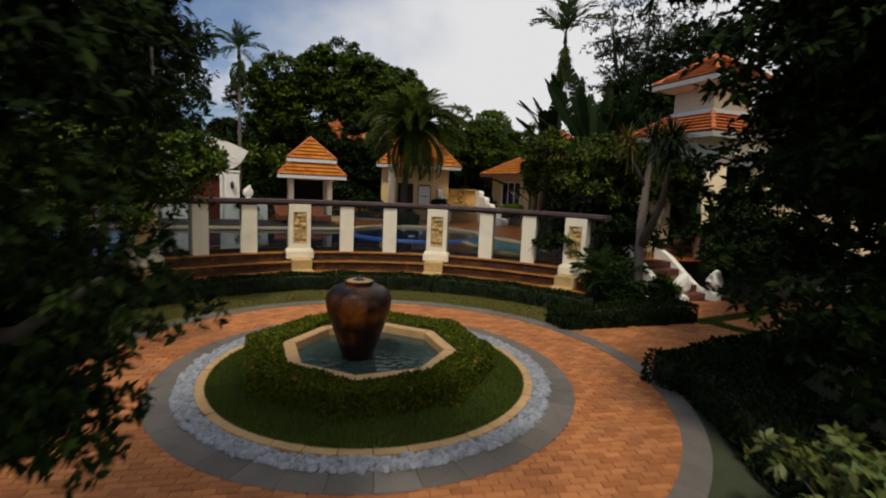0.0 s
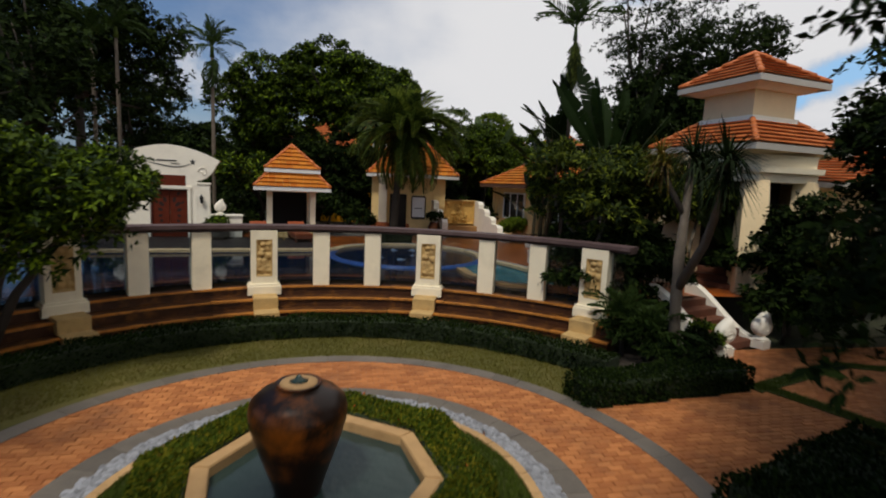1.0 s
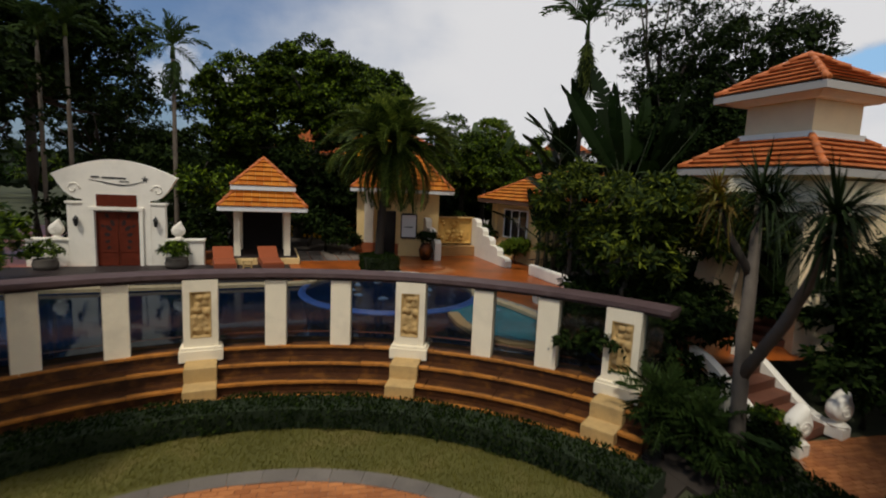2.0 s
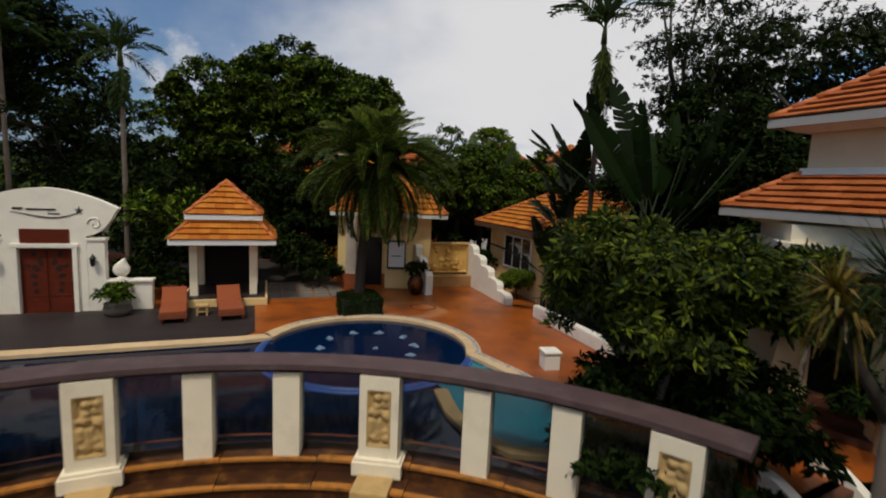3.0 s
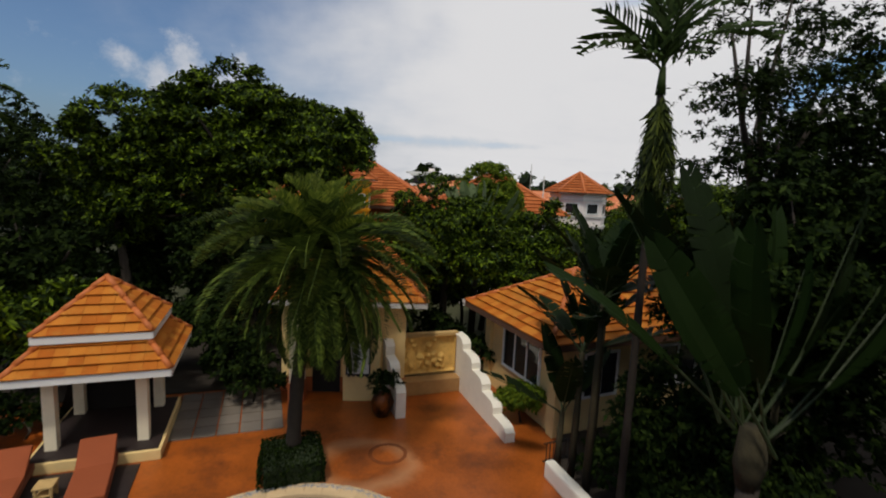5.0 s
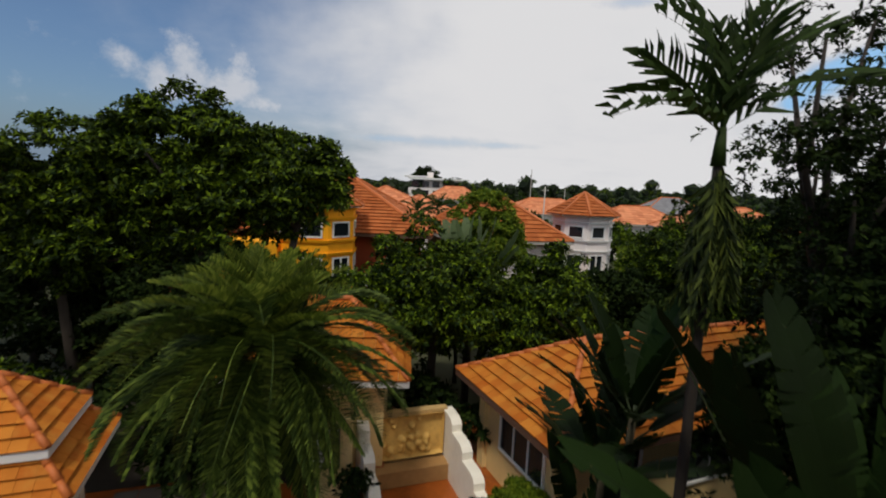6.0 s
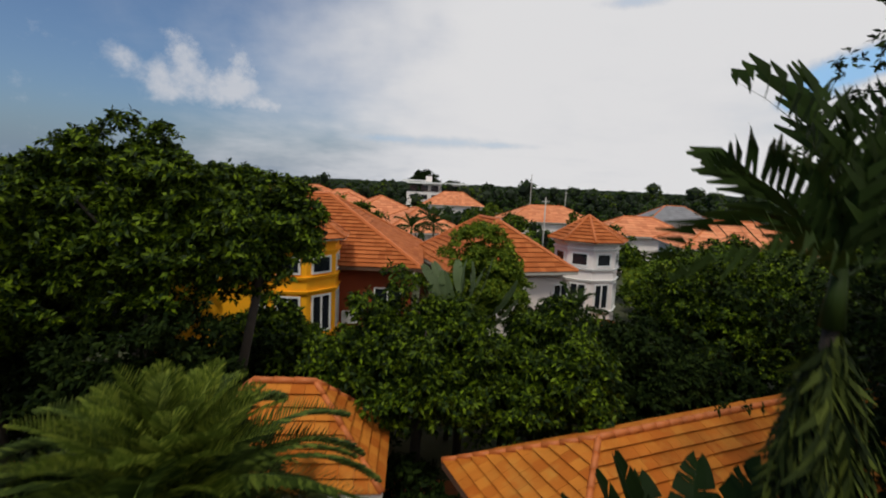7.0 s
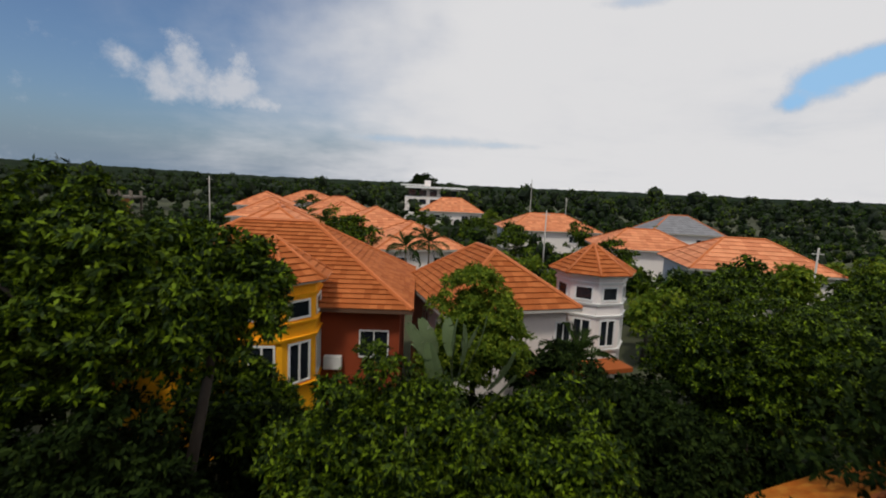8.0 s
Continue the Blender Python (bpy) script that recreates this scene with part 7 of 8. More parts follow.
tree("rain_tree", "dark tree with fine foliage behind the tower", (16.8, 27.5, 0), (0, 0, 4.4), (3.2, 2.6, 2.6), 120, 0.7, 14000, 0.2, LEAFD, BARKD, 0.28, 56, fill=0.6)
tree("tall_tree", "tall dark tree towering behind the garden gate", (-19.4, 29.0, 0), (0, 0, 9.6), (4.6, 3.6, 5.2), 180, 0.75, 34000, 0.25, LEAFD, BARKD, 0.34, 57)
tree("tall_tree", "dark tree filling the gap beside the gate", (-13.8, 31.0, 0), (0, 0, 4.3), (2.6, 2.4, 2.4), 100, 0.65, 11000, 0.26, LEAFD, BARKD, 0.26, 58)
tree("tall_tree", "dark tree at the garden's western side", (-17.0, 22.4, 0), (0, 0, 6.2), (3.2, 3.0, 4.0), 100, 0.65, 11000, 0.26, LEAFD, BARKD, 0.26, 59)
tree("tall_tree", "dark tree beyond the timber terrace", (-14.5, 14.5, 0), (0, 0, 5.4), (3.0, 3.0, 3.6), 90, 0.65, 9000, 0.26, LEAFD, BARKD, 0.26, 60)
for i, (x, y, s) in enumerate(((-11.5, 38.0, 1.2), (-14.5, 46.0, 1.3), (15.5, 33.0, 1.1), (19.5, 38.5, 0.8), (20.5, 30.5, 0.8), (20.6, 44.6, 0.62), (23.2, 43.0, 0.75), (19.4, 42.6, 0.6), (18.6, 46.4, 0.6), (26.5, 49.5, 0.9), (25.0, 47.0, 0.8), (22.5, 49.0, 0.8), (10.3, 41.6, 0.65), (16.2, 47.0, 0.7), (7.6, 44.2, 0.7), (-10.6, 39.4, 1.0), (2.4, 38.9, 0.6), (4.6, 38.2, 0.62), (1.2, 38.2, 0.62), (-3.2, 37.8, 0.68), (-0.9, 37.4, 0.6), (-5.6, 38.4, 0.75), (6.6, 38.6, 0.7))):
    tree("garden_tree", "dense green garden tree between the houses", (x, y, 0), (0, 0, 4.9 * s), (2.7 * s, 2.4 * s, 2.8 * s), 80, 0.6 * s, 7500, 0.27, LEAF if i % 2 else LEAFD, BARKD, 0.2 * s, 140 + i, group="garden trees between houses")

for i, (x, y, s) in enumerate(((-24, 30, 1.5), (-22, 38, 1.2), (-17, 38, 0.75), (-12.5, 36, 0.7), (-27, 22, 1.4), (-22, 16, 1.2), (-25, 44, 1.0), (-18.5, 50, 0.9), (22, 24, 0.8), (25, 34, 0.7), (27, 45, 0.7), (19, 18, 0.8), (-30, 56, 0.95), (-24, 62, 0.9), (-29, 70, 0.95), (-38, 66, 1.0))):
    tree("tall_tree", "tall dark green boundary tree", (x, y, 0), (0, 0, 5.6 * s), (3.2 * s, 2.8 * s, 3.9 * s), 90, 0.7 * s, 9500, 0.3, LEAFD, BARKD, 0.24 * s, 180 + i, group="boundary trees")
for i, (x, y, s) in enumerate(((17, 56, 0.8), (21, 58, 0.85), (26, 60.5, 0.86), (31, 61.5, 0.9), (28.5, 63.5, 0.9), (36, 60, 0.88), (33.5, 63, 0.88), (24, 63, 0.85), (20, 66, 0.8), (14, 66, 0.75), (17, 76, 0.8), (23, 80, 0.8), (10, 74, 0.8), (5, 70, 0.6), (12, 90, 0.9), (3, 97, 0.8), (8, 108, 0.9), (15, 108, 0.9), (-3, 104, 0.8), (-6.4, 74.5, 1.05), (-9.8, 82, 1.1), (-12.6, 88, 1.1), (-17.5, 100, 1.05), (-21.5, 108, 1.0), (-11.4, 84, 0.9), (-27.5, 128, 1.1), (-5, 63, 0.7), (41, 66, 1.0), (40, 76, 1.0), (2, 58.5, 0.6), (35, 98, 0.9), (26, 104, 0.9), (-2, 128, 0.9), (12, 134, 0.9))):
    tree("garden_tree", "rounded green tree among the neighbouring houses", (x, y, 0), (0, 0, 4.6 * s), (2.9 * s, 2.6 * s, 2.9 * s), 50, 0.75 * s, 3200, 0.42, LEAF if i % 3 else LEAFB, BARKD, 0.2 * s, 220 + i, group="garden trees between houses")

# ---- palms and broad-leaved plants ----
YOUNG = [frond_mesh("date_frond", 2.3, 46, 0.40, 0.066, 0.7, PALMY, 0.3, s, 0.12, 0.2, 0.5, 0.05) for s in (7, 8, 9)]
DATE = [frond_mesh("date_frond", 2.8, 56, 0.44, 0.072, 1.15, PALM, 0.12, s, 0.16, 0.2, 0.5, 0.05) for s in (1, 2, 3)]
ARECA = [frond_mesh("areca_frond", 1.9, 16, 0.66, 0.11, 0.8, PALMD, 1.0, s, 0.7, 0.22, 1.0, 0.24) for s in (4, 5, 6)]
# Darker leaflet for hanging fronds: shade under the crown put into colour.
SHADED = material("shaded_palm_leaflet", (0.012, 0.021, 0.004), 0.7, 0.3, 0.8, 0.0, 20, piece=0.4, translucent=0.15, hue=(0.06, 0.075, 0.012), spec=0.1)
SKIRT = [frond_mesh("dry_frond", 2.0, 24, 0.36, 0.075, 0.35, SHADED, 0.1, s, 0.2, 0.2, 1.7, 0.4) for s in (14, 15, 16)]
palm("date_palm", "feathery grey-green date palm with a dense round crown", (-2.15, 25.0, DECK + 0.3), 4.75, DATE, 132, 0.155, (88, -58), 3, 1.05, lean=(0.42, 0.6), bark=TRUNK, young=YOUNG)
# turn and rise of each living frond of the tall palm
TALL = [(172, 74), (192, 44), (206, 16), (30, 86), (4, 56), (342, 30), (80, 72), (280, 70)]
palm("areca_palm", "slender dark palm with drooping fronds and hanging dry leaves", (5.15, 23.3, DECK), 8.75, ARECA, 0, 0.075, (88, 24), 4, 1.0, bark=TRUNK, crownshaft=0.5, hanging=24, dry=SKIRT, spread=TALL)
palm("areca_palm", "slender palm rising behind the gate", (-11.0, 26.2, DECK), 8.1, ARECA, 13, 0.085, (80, -15), 5, 0.8, bark=BARK, crownshaft=0.6, hanging=6)
palm("areca_palm", "slender palm rising among dark trees", (-16.9, 26.6, DECK), 8.7, ARECA, 13, 0.085, (80, -15), 6, 0.8, bark=BARK, crownshaft=0.6)
palm("areca_palm", "slender palm rising among dark trees", (-16.0, 27.0, DECK), 9.0, ARECA, 13, 0.085, (80, -15), 7, 0.8, bark=BARK, crownshaft=0.6)
for i, (x, y, h) in enumerate(((-1.2, 66.0, 6.0), (0.9, 67.5, 6.3), (9.0, 44.6, 3.6), (-13.0, 84.0, 6.5))):
    palm("areca_palm", "small palm between the houses", (x, y, 0), h, ARECA, 14, 0.10, (75, -40), 20 + i, 1.15, bark=BARK, crownshaft=0.5)
for i, (x, y, h) in enumerate(((4.35, 13.35, 0.7), (4.75, 12.9, 0.5))):
    palm("bush_palm", "low bushy palm beside the plaque pillar", (x, y, 0.0), h, ARECA, 16, 0.05, (80, 5), 30 + i, 0.55, bark=BARKD)


def broad_leaf(name, L, W, petiole, seed, mat):
    """One paddle leaf along +x with a long stalk; the blade is torn into strips beside the midrib."""
    rng2 = random.Random(seed)
    bm = bmesh.new()
    n = 26
    hang = [0.0, 0.0]
    for i in range(n):
        t0, t1 = i / n, (i + 1) / n
        for k, sg in enumerate((-1, 1)):
            if rng2.random() < 0.14:
                hang[k] = rng2.uniform(-0.1, 0.4)
            w, w1 = (W * (math.sin(math.pi * (0.04 + 0.95 * q)) ** 0.5) * 0.5 for q in (t0, t1))
            x0, x1 = petiole + L * t0, petiole + L * t1
            z0, z1 = -0.16 * L * t0 * t0, -0.16 * L * t1 * t1
            lean, lean1 = 0.05 * L * (0.3 + t0), 0.05 * L * (0.3 + t1)
            drop, drop1 = w * (0.25 - hang[k]), w1 * (0.25 - hang[k])
            gap = 0.0 if rng2.random() < 0.86 else 0.6 / n * L
            a = bm.verts.new((x0, 0, z0))
            b = bm.verts.new((x1, 0, z1))
            c = bm.verts.new((x1 + lean1 * 0.5 - gap * 0.3, sg * w1 * 0.6, z1 + drop1 * 0.7))
            d = bm.verts.new((x0 + lean * 0.5, sg * w * 0.6, z0 + drop * 0.7))
            e = bm.verts.new((x1 + lean1 - gap, sg * w1, z1 + drop1 * 0.75))
            f = bm.verts.new((x0 + lean, sg * w, z0 + drop * 0.75))
            bm.faces.new((a, b, c, d))
            bm.faces.new((d, c, e, f))
    st = tube([(0, 0, 0), (petiole * 0.5, 0, 0.02), (petiole, 0, 0), (petiole + L * 0.9, 0, -0.13 * L)], [0.03, 0.024, 0.018, 0.006], 6)
    rib = bpy.data.meshes.new("midrib")
    st.to_mesh(rib)
    st.free()
    rib.materials.append(STALK)
    bmesh.ops.remove_doubles(bm, verts=bm.verts[:], dist=0.0005)
    me = bpy.data.meshes.new(name)
    bm.to_mesh(me)
    bm.free()
    me.materials.append(mat)
    return me, rib


def leaf_at(parent, pair, m):
    f = new("leaf", pair[0])
    f.parent = parent
    f.matrix_basis = m
    r = new("midrib", pair[1])
    r.parent = f
    return f


FIBRE = material("brown_leaf_base", (0.035, 0.028, 0.012), 0.95, 0.5, 12.0, 0.8, 30)
PALE = material("pale_paddle_leaf", (0.10, 0.14, 0.06), 0.55, 0.3, 1.5, 0.1, 25, piece=0.35, translucent=0.2, spec=0.2)
TRAV = [broad_leaf("paddle_leaf", 2.3, 0.62, 1.25, s, BANANA) for s in (1, 2, 3)]
TRAV_PALE = [broad_leaf("paddle_leaf", 1.75, 0.66, 2.0, s, PALE) for s in (7, 8, 9)]
BAN = [broad_leaf("banana_leaf", 1.8, 0.62, 0.45, s, BANANA) for s in (4, 5, 6)]


def traveller(name, label, at, rz, trunk, leaves, scale, seed, spread=75, meshes=None):
    """A traveller's palm: leaves in one upright fan."""
    rng2 = random.Random(seed)
    ob = thing(name, label, "traveller palm", at, rz)
    part("trunk", tube([(0, 0, 0), (0.03, 0, trunk)], [0.17, 0.16], 10), BARKD, ob, smooth=True)
    part("fibre_skirt", tube([(0, 0, trunk - 0.9), (0, 0, trunk - 0.5), (0, 0, trunk + 0.1)], [0.16, 0.24, 0.2], 12), FIBRE, ob, "brown fibrous leaf bases", True)
    for i in range(leaves):
        a = -spread + 2 * spread * i / (leaves - 1) + rng2.uniform(-3, 3)
        m = Matrix.Translation((0, 0, trunk - 0.1)) @ Matrix.Rotation(radians(a), 4, "Y") @ Matrix.Rotation(radians(-90), 4, "Y") @ Matrix.Rotation(radians(90 + rng2.uniform(-85, 85)), 4, "X") @ Matrix.Scale(scale * rng2.uniform(0.72, 1.1), 4)
        leaf_at(ob, (meshes or TRAV)[i % 3], Matrix.Rotation(radians(rng2.uniform(-14, 14)), 4, "X") @ m)
    return ob


traveller("traveller_palm", "large traveller's palm fanning broad dark leaves", (6.2, 21.1, DECK), 8, 3.3, 14, 1.12, 1, 44)
traveller("traveller_palm", "traveller's palm fan before the yellow house", (2.75, 36.2, 0), 0, 5.6, 11, 0.76, 2, 42, TRAV_PALE)


def banana(at, h, n, seed, label="tall banana plant with upright torn leaves"):
    rng2 = random.Random(seed)
    ob = thing("banana_plant", label, "banana plant", at, group="banana plants")
    part("stem", tube([(0, 0, 0), (0.05, 0.02, h)], [0.10, 0.06], 9), FIBRE, ob, smooth=True)
    for i in range(n):
        el = 82 - 62 * i / n + rng2.uniform(-6, 6)
        m = Matrix.Translation((0.05, 0.02, h - 0.1)) @ Matrix.Rotation(radians(137 * i + rng2.uniform(-15, 15)), 4, "Z") @ Matrix.Rotation(radians(-el), 4, "Y") @ Matrix.Scale(rng2.uniform(0.85, 1.1), 4)
        leaf_at(ob, BAN[i % 3], m)
    return ob


banana((4.75, 24.3, DECK), 4.7, 9, 1)
banana((5.0, 24.9, DECK), 4.0, 8, 2)
banana((4.6, 25.0, DECK), 3.2, 7, 3)
banana((4.35, 25.4, DECK), 1.5, 5, 9, "young banana plant with narrow upright leaves")
banana((7.4, 22.4, DECK), 3.4, 9, 4)
banana((7.9, 24.0, DECK), 4.2, 9, 5)
banana((9.0, 16.9, DECK), 0.6, 8, 6, "low broad-leaved plant beside the tower")


def rosette(parent, at, r, n, mat, rng2, w=0.06):
    out = []
    for i in range(n):
        d = rng2.normal(size=3)
        d[2] = d[2] * 0.7 + 0.25
        d /= np.linalg.norm(d)
        side = np.cross(d, [0, 0, 1.0])
        side /= np.linalg.norm(side) + 1e-9
        L = r * (0.75 + 0.4 * rng2.random())
        p0, p1, p2 = np.array(at), np.array(at) + d * L * 0.55, np.array(at) + d * L + np.array([0, 0, -0.32 * L * (1 - d[2])])
        out.append([p0 - side * w * 0.4, p0 + side * w * 0.4, p1 + side * w * 0.5, p1 - side * w * 0.5])
        out.append([p1 - side * w * 0.5, p1 + side * w * 0.5, p2 + side * w * 0.08, p2 - side * w * 0.08])
    return quads("leaf_head", np.array(out), mat, parent)


rng = np.random.default_rng(77)
SPEAR = material("spear_leaf", (0.011, 0.021, 0.004), 0.6, 0.25, 0.8, 0.0, 20, piece=0.35, translucent=0.15, spec=0.1)
yuc = thing("cordyline_tree", "forked tree with heads of long sword-shaped leaves", "cordyline", (5.29, 12.8, 0))
part("trunk", merge([tube([(0, 0, 0), (-0.06, -0.05, 0.5), (-0.15, -0.12, 1.5), (-0.12, 0.0, 2.3), (-0.02, 0.15, 3.2), (0.18, 0.5, 4.5)], [0.17, 0.13, 0.12, 0.11, 0.09, 0.06], 10), tube([(-0.13, -0.1, 1.7), (0.06, -0.6, 2.7), (-0.05, -1.2, 3.6), (-0.25, -1.6, 4.25)], [0.10, 0.085, 0.07, 0.05], 8)]), BARK, yuc, smooth=True)
for at, r in (((0.18, 0.5, 4.55), 0.92), ((0.3, 0.35, 4.25), 0.85), ((-0.25, -1.6, 4.3), 0.72), ((-0.15, -1.45, 4.0), 0.66)):
    rosette(yuc, at, r, 150, SPEAR, rng, 0.036)
part("yellow_branch", tube([(-0.02, 0.15, 3.2), (-0.3, 0.35, 3.8), (-0.5, 0.5, 4.4)], [0.07, 0.055, 0.045], 8), BARKD, yuc, smooth=True)
SWORD = material("orange_sword_leaf", (0.17, 0.095, 0.008), 0.5, 0.35, 3.0, 0.0, piece=0.4, translucent=0.3, hue=(0.08, 0.10, 0.01))
for at in ((-0.5, 0.5, 4.5), (-0.42, 0.45, 4.3)):
    rosette(yuc, at, 0.48, 80, SWORD, rng, 0.036).name = "yellow_leaf_head"
for i, (x, y, s) in enumerate(((7.0, 20.3, 1.6), (7.9, 20.2, 1.7), (8.2, 19.3, 1.6), (7.1, 21.9, 1.7), (7.4, 18.9, 1.2))):
    shrub((x, y, DECK), s, LEAFD, 320 + i, 0.2, int(1800 * s))

# ---- far woods ----
rng = np.random.default_rng(5)
bm = bmesh.new()
bmesh.ops.create_icosphere(bm, subdivisions=1, radius=1.0)
ball, ballf = np.array([v.co for v in bm.verts]), np.array([[v.index for v in f.verts] for f in bm.faces])
bm.free()
WOODS = {"near": ([], []), "middle": ([], []), "far": ([], [])}
for i in range(2500):
    y = 60 + 560 * rng.random() ** 1.25
    x = (rng.random() - 0.5) * 2 * (35 + y * 1.05)
    if any(abs(x - h[1][0]) < h[3] + 4 and -h[4] - 14 < y - h[1][1] < h[4] + 3 for h in FAR):
        continue
    if abs(x + 2.6) < 14 and 165 < y < 200:
        continue
    band = "near" if y < 150 else "middle" if y < 330 else "far"
    tall = rng.random()
    top = 4.0 + 3.0 * tall if y < 160 else 6.0 + 4.5 * tall + 6.0 * rng.random() ** 5
    wide = top * (0.26 + 0.14 * rng.random())
    # a crown of several rounded heads, the highest in the middle
    for k in range(5):
        a, q = rng.random() * 6.283, (0.0 if k == 0 else 0.55 + 0.4 * rng.random())
        r = wide * (0.62 if k == 0 else 0.38 + 0.2 * rng.random())
        WOODS[band][0].append((x + wide * q * math.cos(a), y + wide * q * math.sin(a), top * (1 - 0.42 * q) - r))
        WOODS[band][1].append(r)
FARTONES = [material("far_leaf_dark", (0.007, 0.016, 0.003), 0.85, 0.5, 0.05, 0.0, 3.0, piece=0.4, hue=(0.016, 0.032, 0.005), spec=0.04),
            material("far_leaf", (0.014, 0.033, 0.004), 0.8, 0.5, 0.05, 0.0, 3.0, piece=0.45, hue=(0.034, 0.058, 0.006), spec=0.05),
            material("far_leaf_light", (0.030, 0.055, 0.005), 0.8, 0.4, 0.05, 0.0, 3.0, piece=0.45, hue=(0.060, 0.085, 0.008), spec=0.05)]
# Dark filler whose colour carries the shade between far leaves.
CORE = material("far_shade_core", (0.008, 0.016, 0.004), 0.9, 0.5, 0.12, 0.5, 1.6)
WORDS = {"near": "dense green woods between the houses", "middle": "dense dark green woods beyond the houses", "far": "distant green woods toward the horizon"}
for band, total, leaf in (("near", 190000, 0.45), ("middle", 210000, 0.7), ("far", 150000, 1.05)):
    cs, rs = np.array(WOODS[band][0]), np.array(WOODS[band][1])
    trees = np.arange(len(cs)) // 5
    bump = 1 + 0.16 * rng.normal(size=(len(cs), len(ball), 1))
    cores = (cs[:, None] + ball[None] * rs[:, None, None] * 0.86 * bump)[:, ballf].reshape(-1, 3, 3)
    tagged(quads("woods_core", cores, CORE, k=3), "dark filler added for the shade inside the distant woods", "woods", "", "stuff")
    tone = (trees * 7919 % 10)
    for k, pick in enumerate((tone < 4, (tone >= 4) & (tone < 8), tone >= 8)):
        n = int(total * pick.mean())
        tagged(quads(band + "_woods", leaf_soup(cs[pick], rs[pick], n, leaf, rng, 0.2, 0.6, 0.8, 4), FARTONES[k]), WORDS[band], "woods", "", "stuff")
# the wooded skyline: three ranks of crowns, and blue hills in the north-west
bm = bmesh.new()
cells = 700
for row in range(3):
    d = (640, 900, 1500)[row]
    prev = None
    for i in range(cells + 1):
        a = radians(-66 + 132 * i / cells)
        crowns = abs(noise.noise(Vector((i * 0.21, row * 7.3, 0)))) * 3.4 + abs(noise.noise(Vector((i * 0.55, row, 3)))) * 2.2
        h = (9.5, 11.0, 14)[row] + crowns + 2.5 * noise.noise(Vector((i * 0.05, row * 3.1, 8)))
        if row == 2 and i < 210:
            h += 12 * max(0, 1 - abs(i - 96) / 114) + 3
        lo, hi = bm.verts.new((d * math.sin(a), d * math.cos(a), -1)), bm.verts.new((d * math.sin(a), d * math.cos(a), h))
        if prev:
            bm.faces.new((prev[0], lo, hi, prev[1]))
        prev = (lo, hi)
structure("backdrop", bm, material("far_tree_line", (0.022, 0.038, 0.020), 0.9, 0.4, 0.05, 0.0, 0.6), "distant wooded ridge line on the horizon", "backdrop")
# ---- pebbles, pavers, boards ----
rng = np.random.default_rng(9)
n = 3400
r = np.sqrt(2.59 ** 2 + (2.84 ** 2 - 2.59 ** 2) * rng.random(n))
a = rng.random(n) * 2 * np.pi
P = np.stack([FI[0] + r * np.sin(a), FI[1] + r * np.cos(a), 0.012 + 0.02 * rng.random(n)], 1)
sz = (0.026 + 0.03 * rng.random((n, 1))) * np.array([[1.25, 0.85, 0.6]])
t = rng.random(n) * 6.283
ca, sa = np.cos(t), np.sin(t)
ex = np.stack([ca, sa, np.zeros(n)], 1) * sz[:, :1]
ey = np.stack([-sa, ca, np.zeros(n)], 1) * sz[:, 1:2]
ez = np.stack([np.zeros(n), np.zeros(n), np.ones(n)], 1) * sz[:, 2:]
corner = [ex, (ex + ey) * 0.72, ey, (ey - ex) * 0.72, -ex, -(ex + ey) * 0.72, -ey, (ex - ey) * 0.72]
tri = []
for k in range(8):
    p, q = corner[k], corner[(k + 1) % 8]
    tri.append(np.stack([P + p, P + q, P + q * 0.62 + ez], 1))
    tri.append(np.stack([P + p, P + q * 0.62 + ez, P + p * 0.62 + ez], 1))
    tri.append(np.stack([P + p * 0.62 + ez, P + q * 0.62 + ez, P + ez * 1.12], 1))
verts = np.stack(tri, 1).reshape(-1, 3)
me = bpy.data.meshes.new("pebbles")
me.from_pydata(verts.tolist(), [], np.arange(len(verts)).reshape(-1, 3).tolist())
bm = bmesh.new()
bm.from_mesh(me)
bmesh.ops.remove_doubles(bm, verts=bm.verts[:], dist=0.0002)
bm.to_mesh(me)
bm.free()
tagged(link("pebbles", me, PEBBLE), "white river pebbles in a ring round the lawn", "pebbles", "", "stuff")

PAVE = thing("brick_paving", "orange clay brick paving of the court and path", "paving", kind="structure")
BW, BH, GAP = 0.215, 0.107, 0.009
ang = radians(12)
ca, sa = math.cos(ang), math.sin(ang)
spots = []
for i in range(-60, 90):
    for j in range(-90, 120):
        u, v = (i + 0.5 * (j % 2)) * BW, j * BH
        x, y = u * ca - v * sa, v * ca + u * sa + 8.0
        d = math.hypot(x - FO[0], y - FO[1])
        if (math.hypot(x - FI[0], y - FI[1]) > 3.12 and d < 4.66) or (d > 4.78 and inside((x, y), PATH_R)):
            spots.append((x, y))
bv = []
w, h = (BW - GAP) / 2, (BH - GAP) / 2
for s, z in ((1.0, -0.02), (1.0, 0.001), (0.93, 0.006)):
    k = 0.008 if s < 1 else 0
    bv += [(-w + k, -h + k, z), (w - k, -h + k, z), (w - k, h - k, z), (-w + k, h - k, z)]
bf = [(0, 1, 5, 4), (1, 2, 6, 5), (2, 3, 7, 6), (3, 0, 4, 7), (4, 5, 9, 8), (5, 6, 10, 9), (6, 7, 11, 10), (7, 4, 8, 11), (8, 9, 10, 11)]
brick_me = bpy.data.meshes.new("brick")
brick_me.from_pydata(bv, [], bf)
brick_me.materials.append(BRICK)
spots.sort(key=lambda p: (p[0] - 0.9) ** 2 + (p[1] - 4.2) ** 2)
rng2 = random.Random(12)
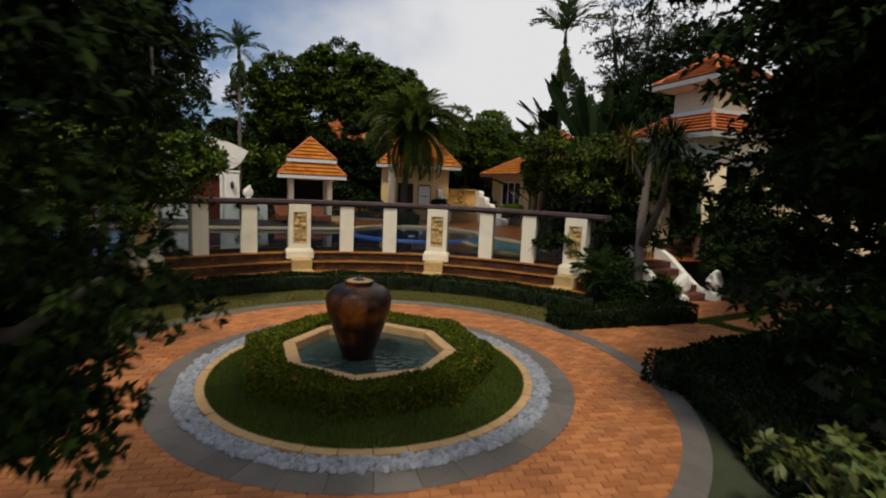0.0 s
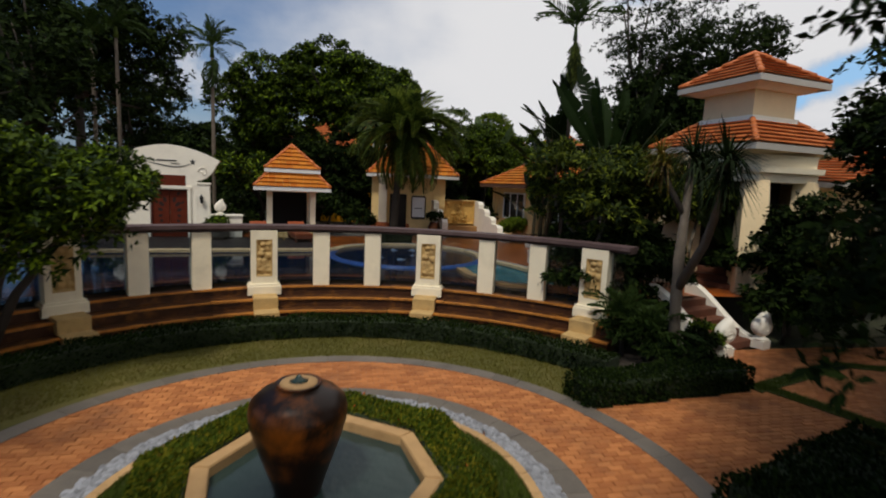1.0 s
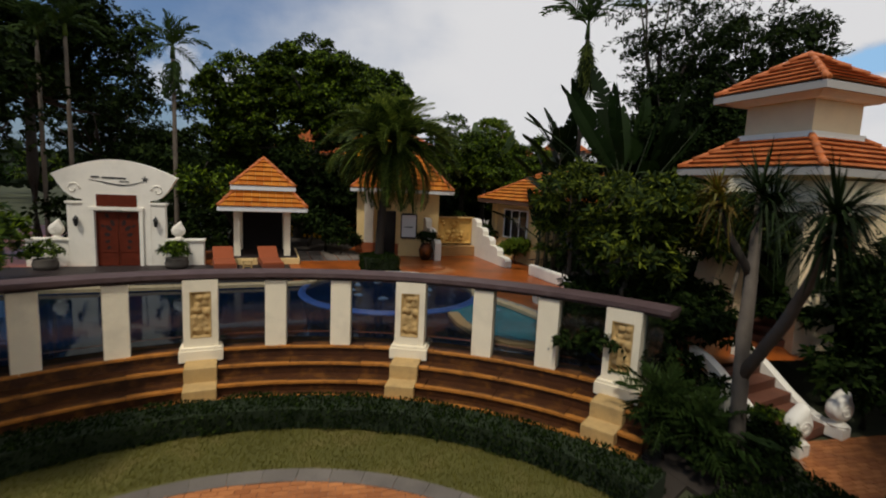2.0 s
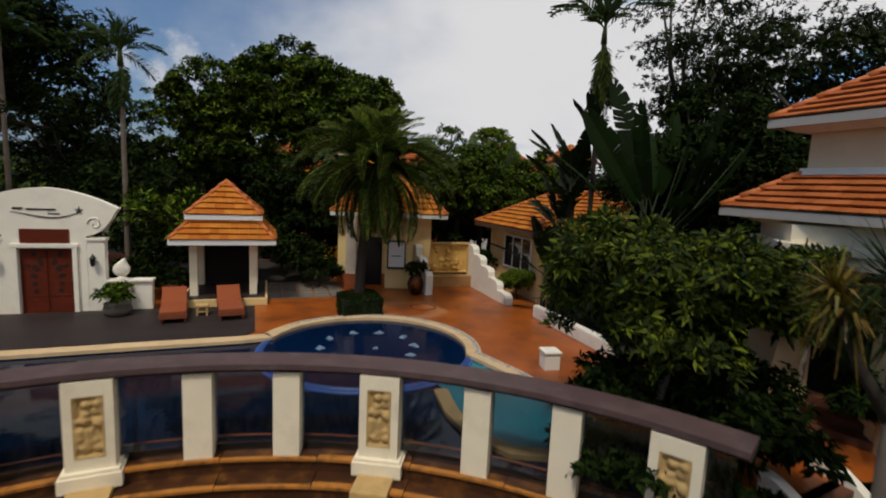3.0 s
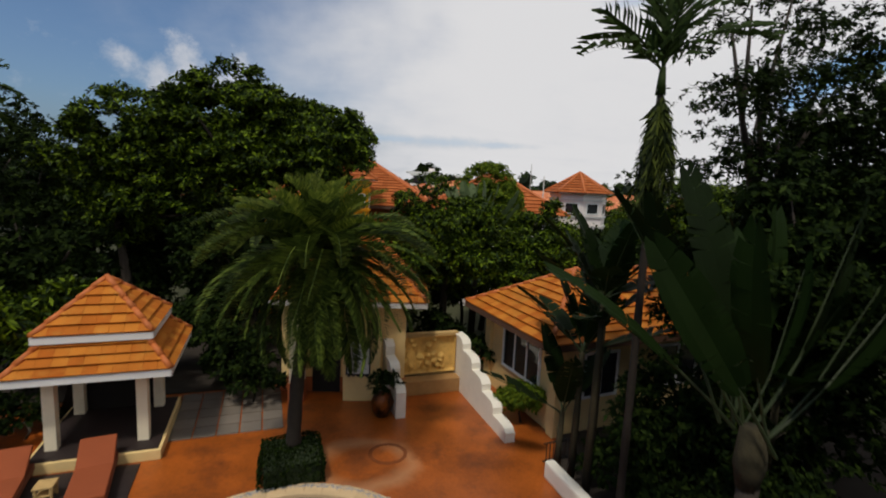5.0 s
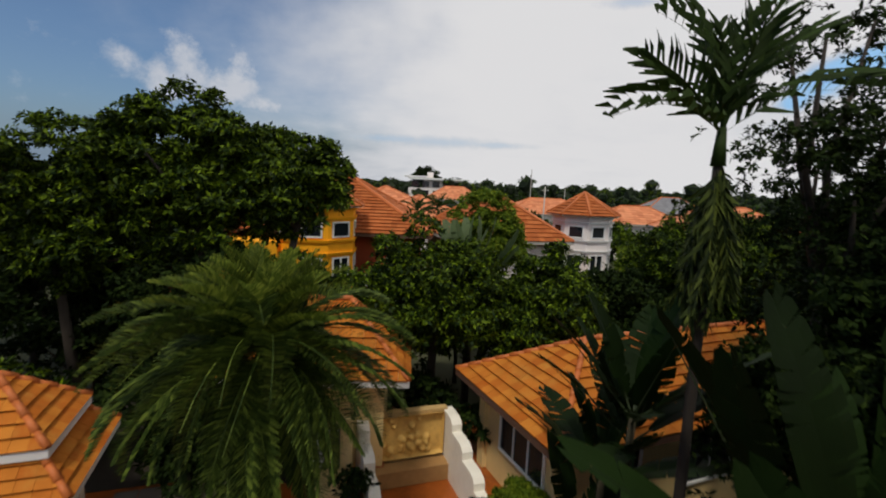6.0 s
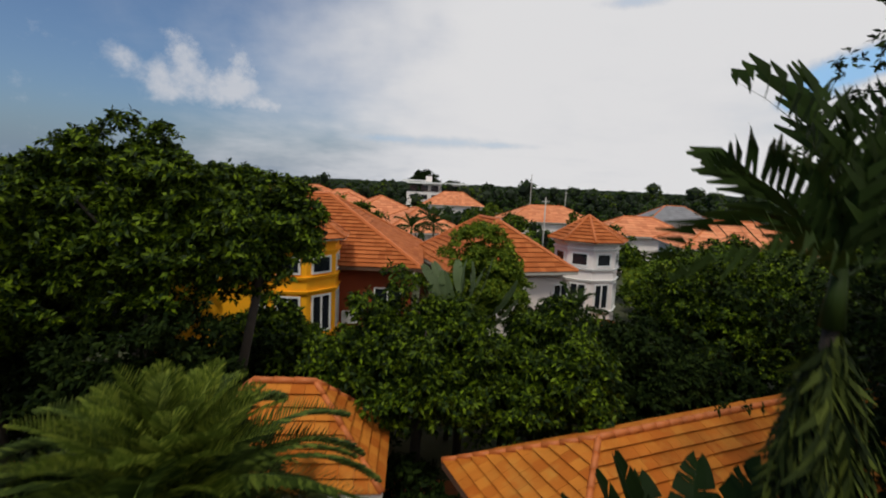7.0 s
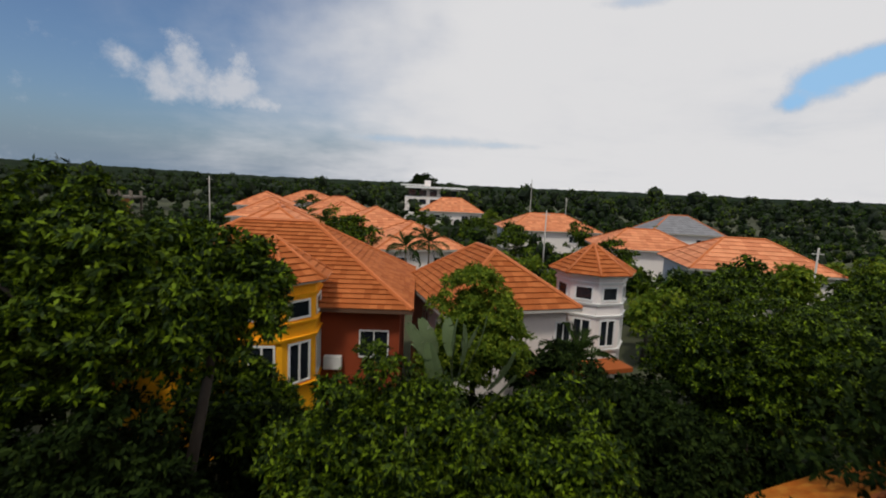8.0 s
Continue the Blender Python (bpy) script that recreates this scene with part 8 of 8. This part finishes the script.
for x, y in spots[:300]:
    b = new("brick", brick_me)
    b.parent = PAVE
    b.matrix_basis = pose(x, y, rng2.uniform(-0.003, 0.003), rng2.uniform(-0.6, 0.6), rng2.uniform(-0.6, 0.6), 12 + rng2.uniform(-0.8, 0.8))
V, Fc = [], []
for x, y in spots[300:]:
    t = ang + rng2.uniform(-0.014, 0.014)
    c2, s2, dz, tx, ty = math.cos(t), math.sin(t), rng2.uniform(-0.003, 0.003), rng2.uniform(-0.012, 0.012), rng2.uniform(-0.012, 0.012)
    k = len(V)
    V += [(x + p * c2 - q * s2, y + p * s2 + q * c2, z + dz + tx * p + ty * q) for p, q, z in bv]
    Fc += [tuple(i + k for i in f) for f in bf]
tagged(raw("brick_field", V, Fc, BRICK, PAVE), kind="stuff")

# grass joints across the path
for k, (p, q) in enumerate((((6.25, 11.55), (9.3, 13.2)), ((6.5, 11.75), (7.6, 10.1)), ((9.3, 13.2), (12.5, 12.6)))):
    d = Vector(q) - Vector(p)
    m = (Vector(p) + Vector(q)) / 2
    g = thing("grass_joint", "narrow grass strip between the brick panels", "grass strip", (m.x, m.y, 0), math.degrees(math.atan2(d.y, d.x)), group="grass joints", kind="structure")
    box_part("turf", (0, 0, 0.008), (d.length, 0.34, 0.03), TURF2, g, bevel=0)
    rg = np.random.default_rng(70 + k)
    cnt = 2600
    B0 = np.stack([(rg.random(cnt) - 0.5) * d.length, (rg.random(cnt) - 0.5) * 0.34, np.full(cnt, 0.02)], 1)
    aa = rg.random(cnt) * 6.283
    ww = np.stack([np.cos(aa), np.sin(aa), np.zeros(cnt)], 1) * 0.006
    tip = B0 + np.concatenate([rg.normal(scale=0.02, size=(cnt, 2)), 0.03 + 0.04 * rg.random((cnt, 1))], 1)
    quads("blades", np.stack([B0 - ww, B0 + ww, tip], 1), GRASS2, g, k=3)

# boards of the timber terrace
dirx = Vector((0.936, 0.352))
diry = Vector((-0.352, 0.936))
org = Vector((-7.66, 20.42))
poly = [tuple(p) for p in terrace]
loc = [((Vector(p) - org).dot(dirx), (Vector(p) - org).dot(diry)) for p in poly]
row = 0.07
while row < 4.2:
    xs = []
    for (x0, y0), (x1, y1) in zip(loc, loc[1:] + loc[:1]):
        if (y0 > row) != (y1 > row):
            xs.append(x0 + (x1 - x0) * (row - y0) / (y1 - y0))
    if len(xs) >= 2:
        x0, x1 = min(xs), max(xs)
        step = 2.4
        x = x0 + (int(row * 10) % 3) * -0.8
        while x < x1:
            s, e = max(x, x0), min(x + step, x1)
            if e - s > 0.1:
                m = org + dirx * ((s + e) / 2) + diry * row
                box_part("board", (m.x, m.y, DECK + 0.018), (e - s - 0.006, 0.132, 0.02), DARKDECK, tdeck, rz=math.degrees(math.atan2(dirx.y, dirx.x)), bevel=0)
            x += step
    row += 0.14
# grey pavers behind the pavilion
pv = thing("paver_path", "pale grey square pavers behind the pavilion", "paving", (-4.75, 27.55, DECK), AX, kind="structure")
for i in range(5):
    for j in range(5):
        box_part("paver", (-1.2 + 0.58 * i, -1.1 + 0.58 * j, 0.012), (0.54, 0.54, 0.03), PATHGREY, pv, bevel=0.006)

# white gravel strip in the coping beside the deck
rng = np.random.default_rng(19)
pts = offset(spa[6:] + east, 0.27)
seg = [(Vector(a), Vector(b)) for a, b in zip(pts, pts[1:])]
V, Fc = [], []
for a, b in seg:
    for k in range(int((b - a).length * 130)):
        p = a.lerp(b, rng.random()) + Vector((rng.normal() * 0.035, rng.normal() * 0.035))
        q = 0.012 + 0.014 * rng.random()
        n, t = len(V), rng.random() * 6.283
        V += [(p.x + q * 1.2 * math.cos(t + 1.047 * j), p.y + q * math.sin(t + 1.047 * j), DECK + 0.028) for j in range(6)] + [(p.x, p.y, DECK + 0.034 + q * 0.7)]
        Fc += [(n + j, n + (j + 1) % 6, n + 6) for j in range(6)]
tagged(raw("coping_gravel", V, Fc, PEBBLE, None), "white gravel strip along the pool coping", "gravel", "", "stuff")
# Ring stain on the deck, built as two thin discs.
drain = thing("drain_cover", "round dark ring stain on the deck", "drain cover", (0.07, 25.68, DECK))
part("ring", arc_strip((0, 0), 0.40, 0.50, 0, 360, 0.0, 0.008, 48), material("worn_deck_ring", (0.19, 0.052, 0.012), 0.5, 0.5, 2.0, 0.2, 14), drain)
part("plate", arc_strip((0, 0), 0.02, 0.39, 0, 360, 0.0, 0.006, 48), DECKRED, drain)
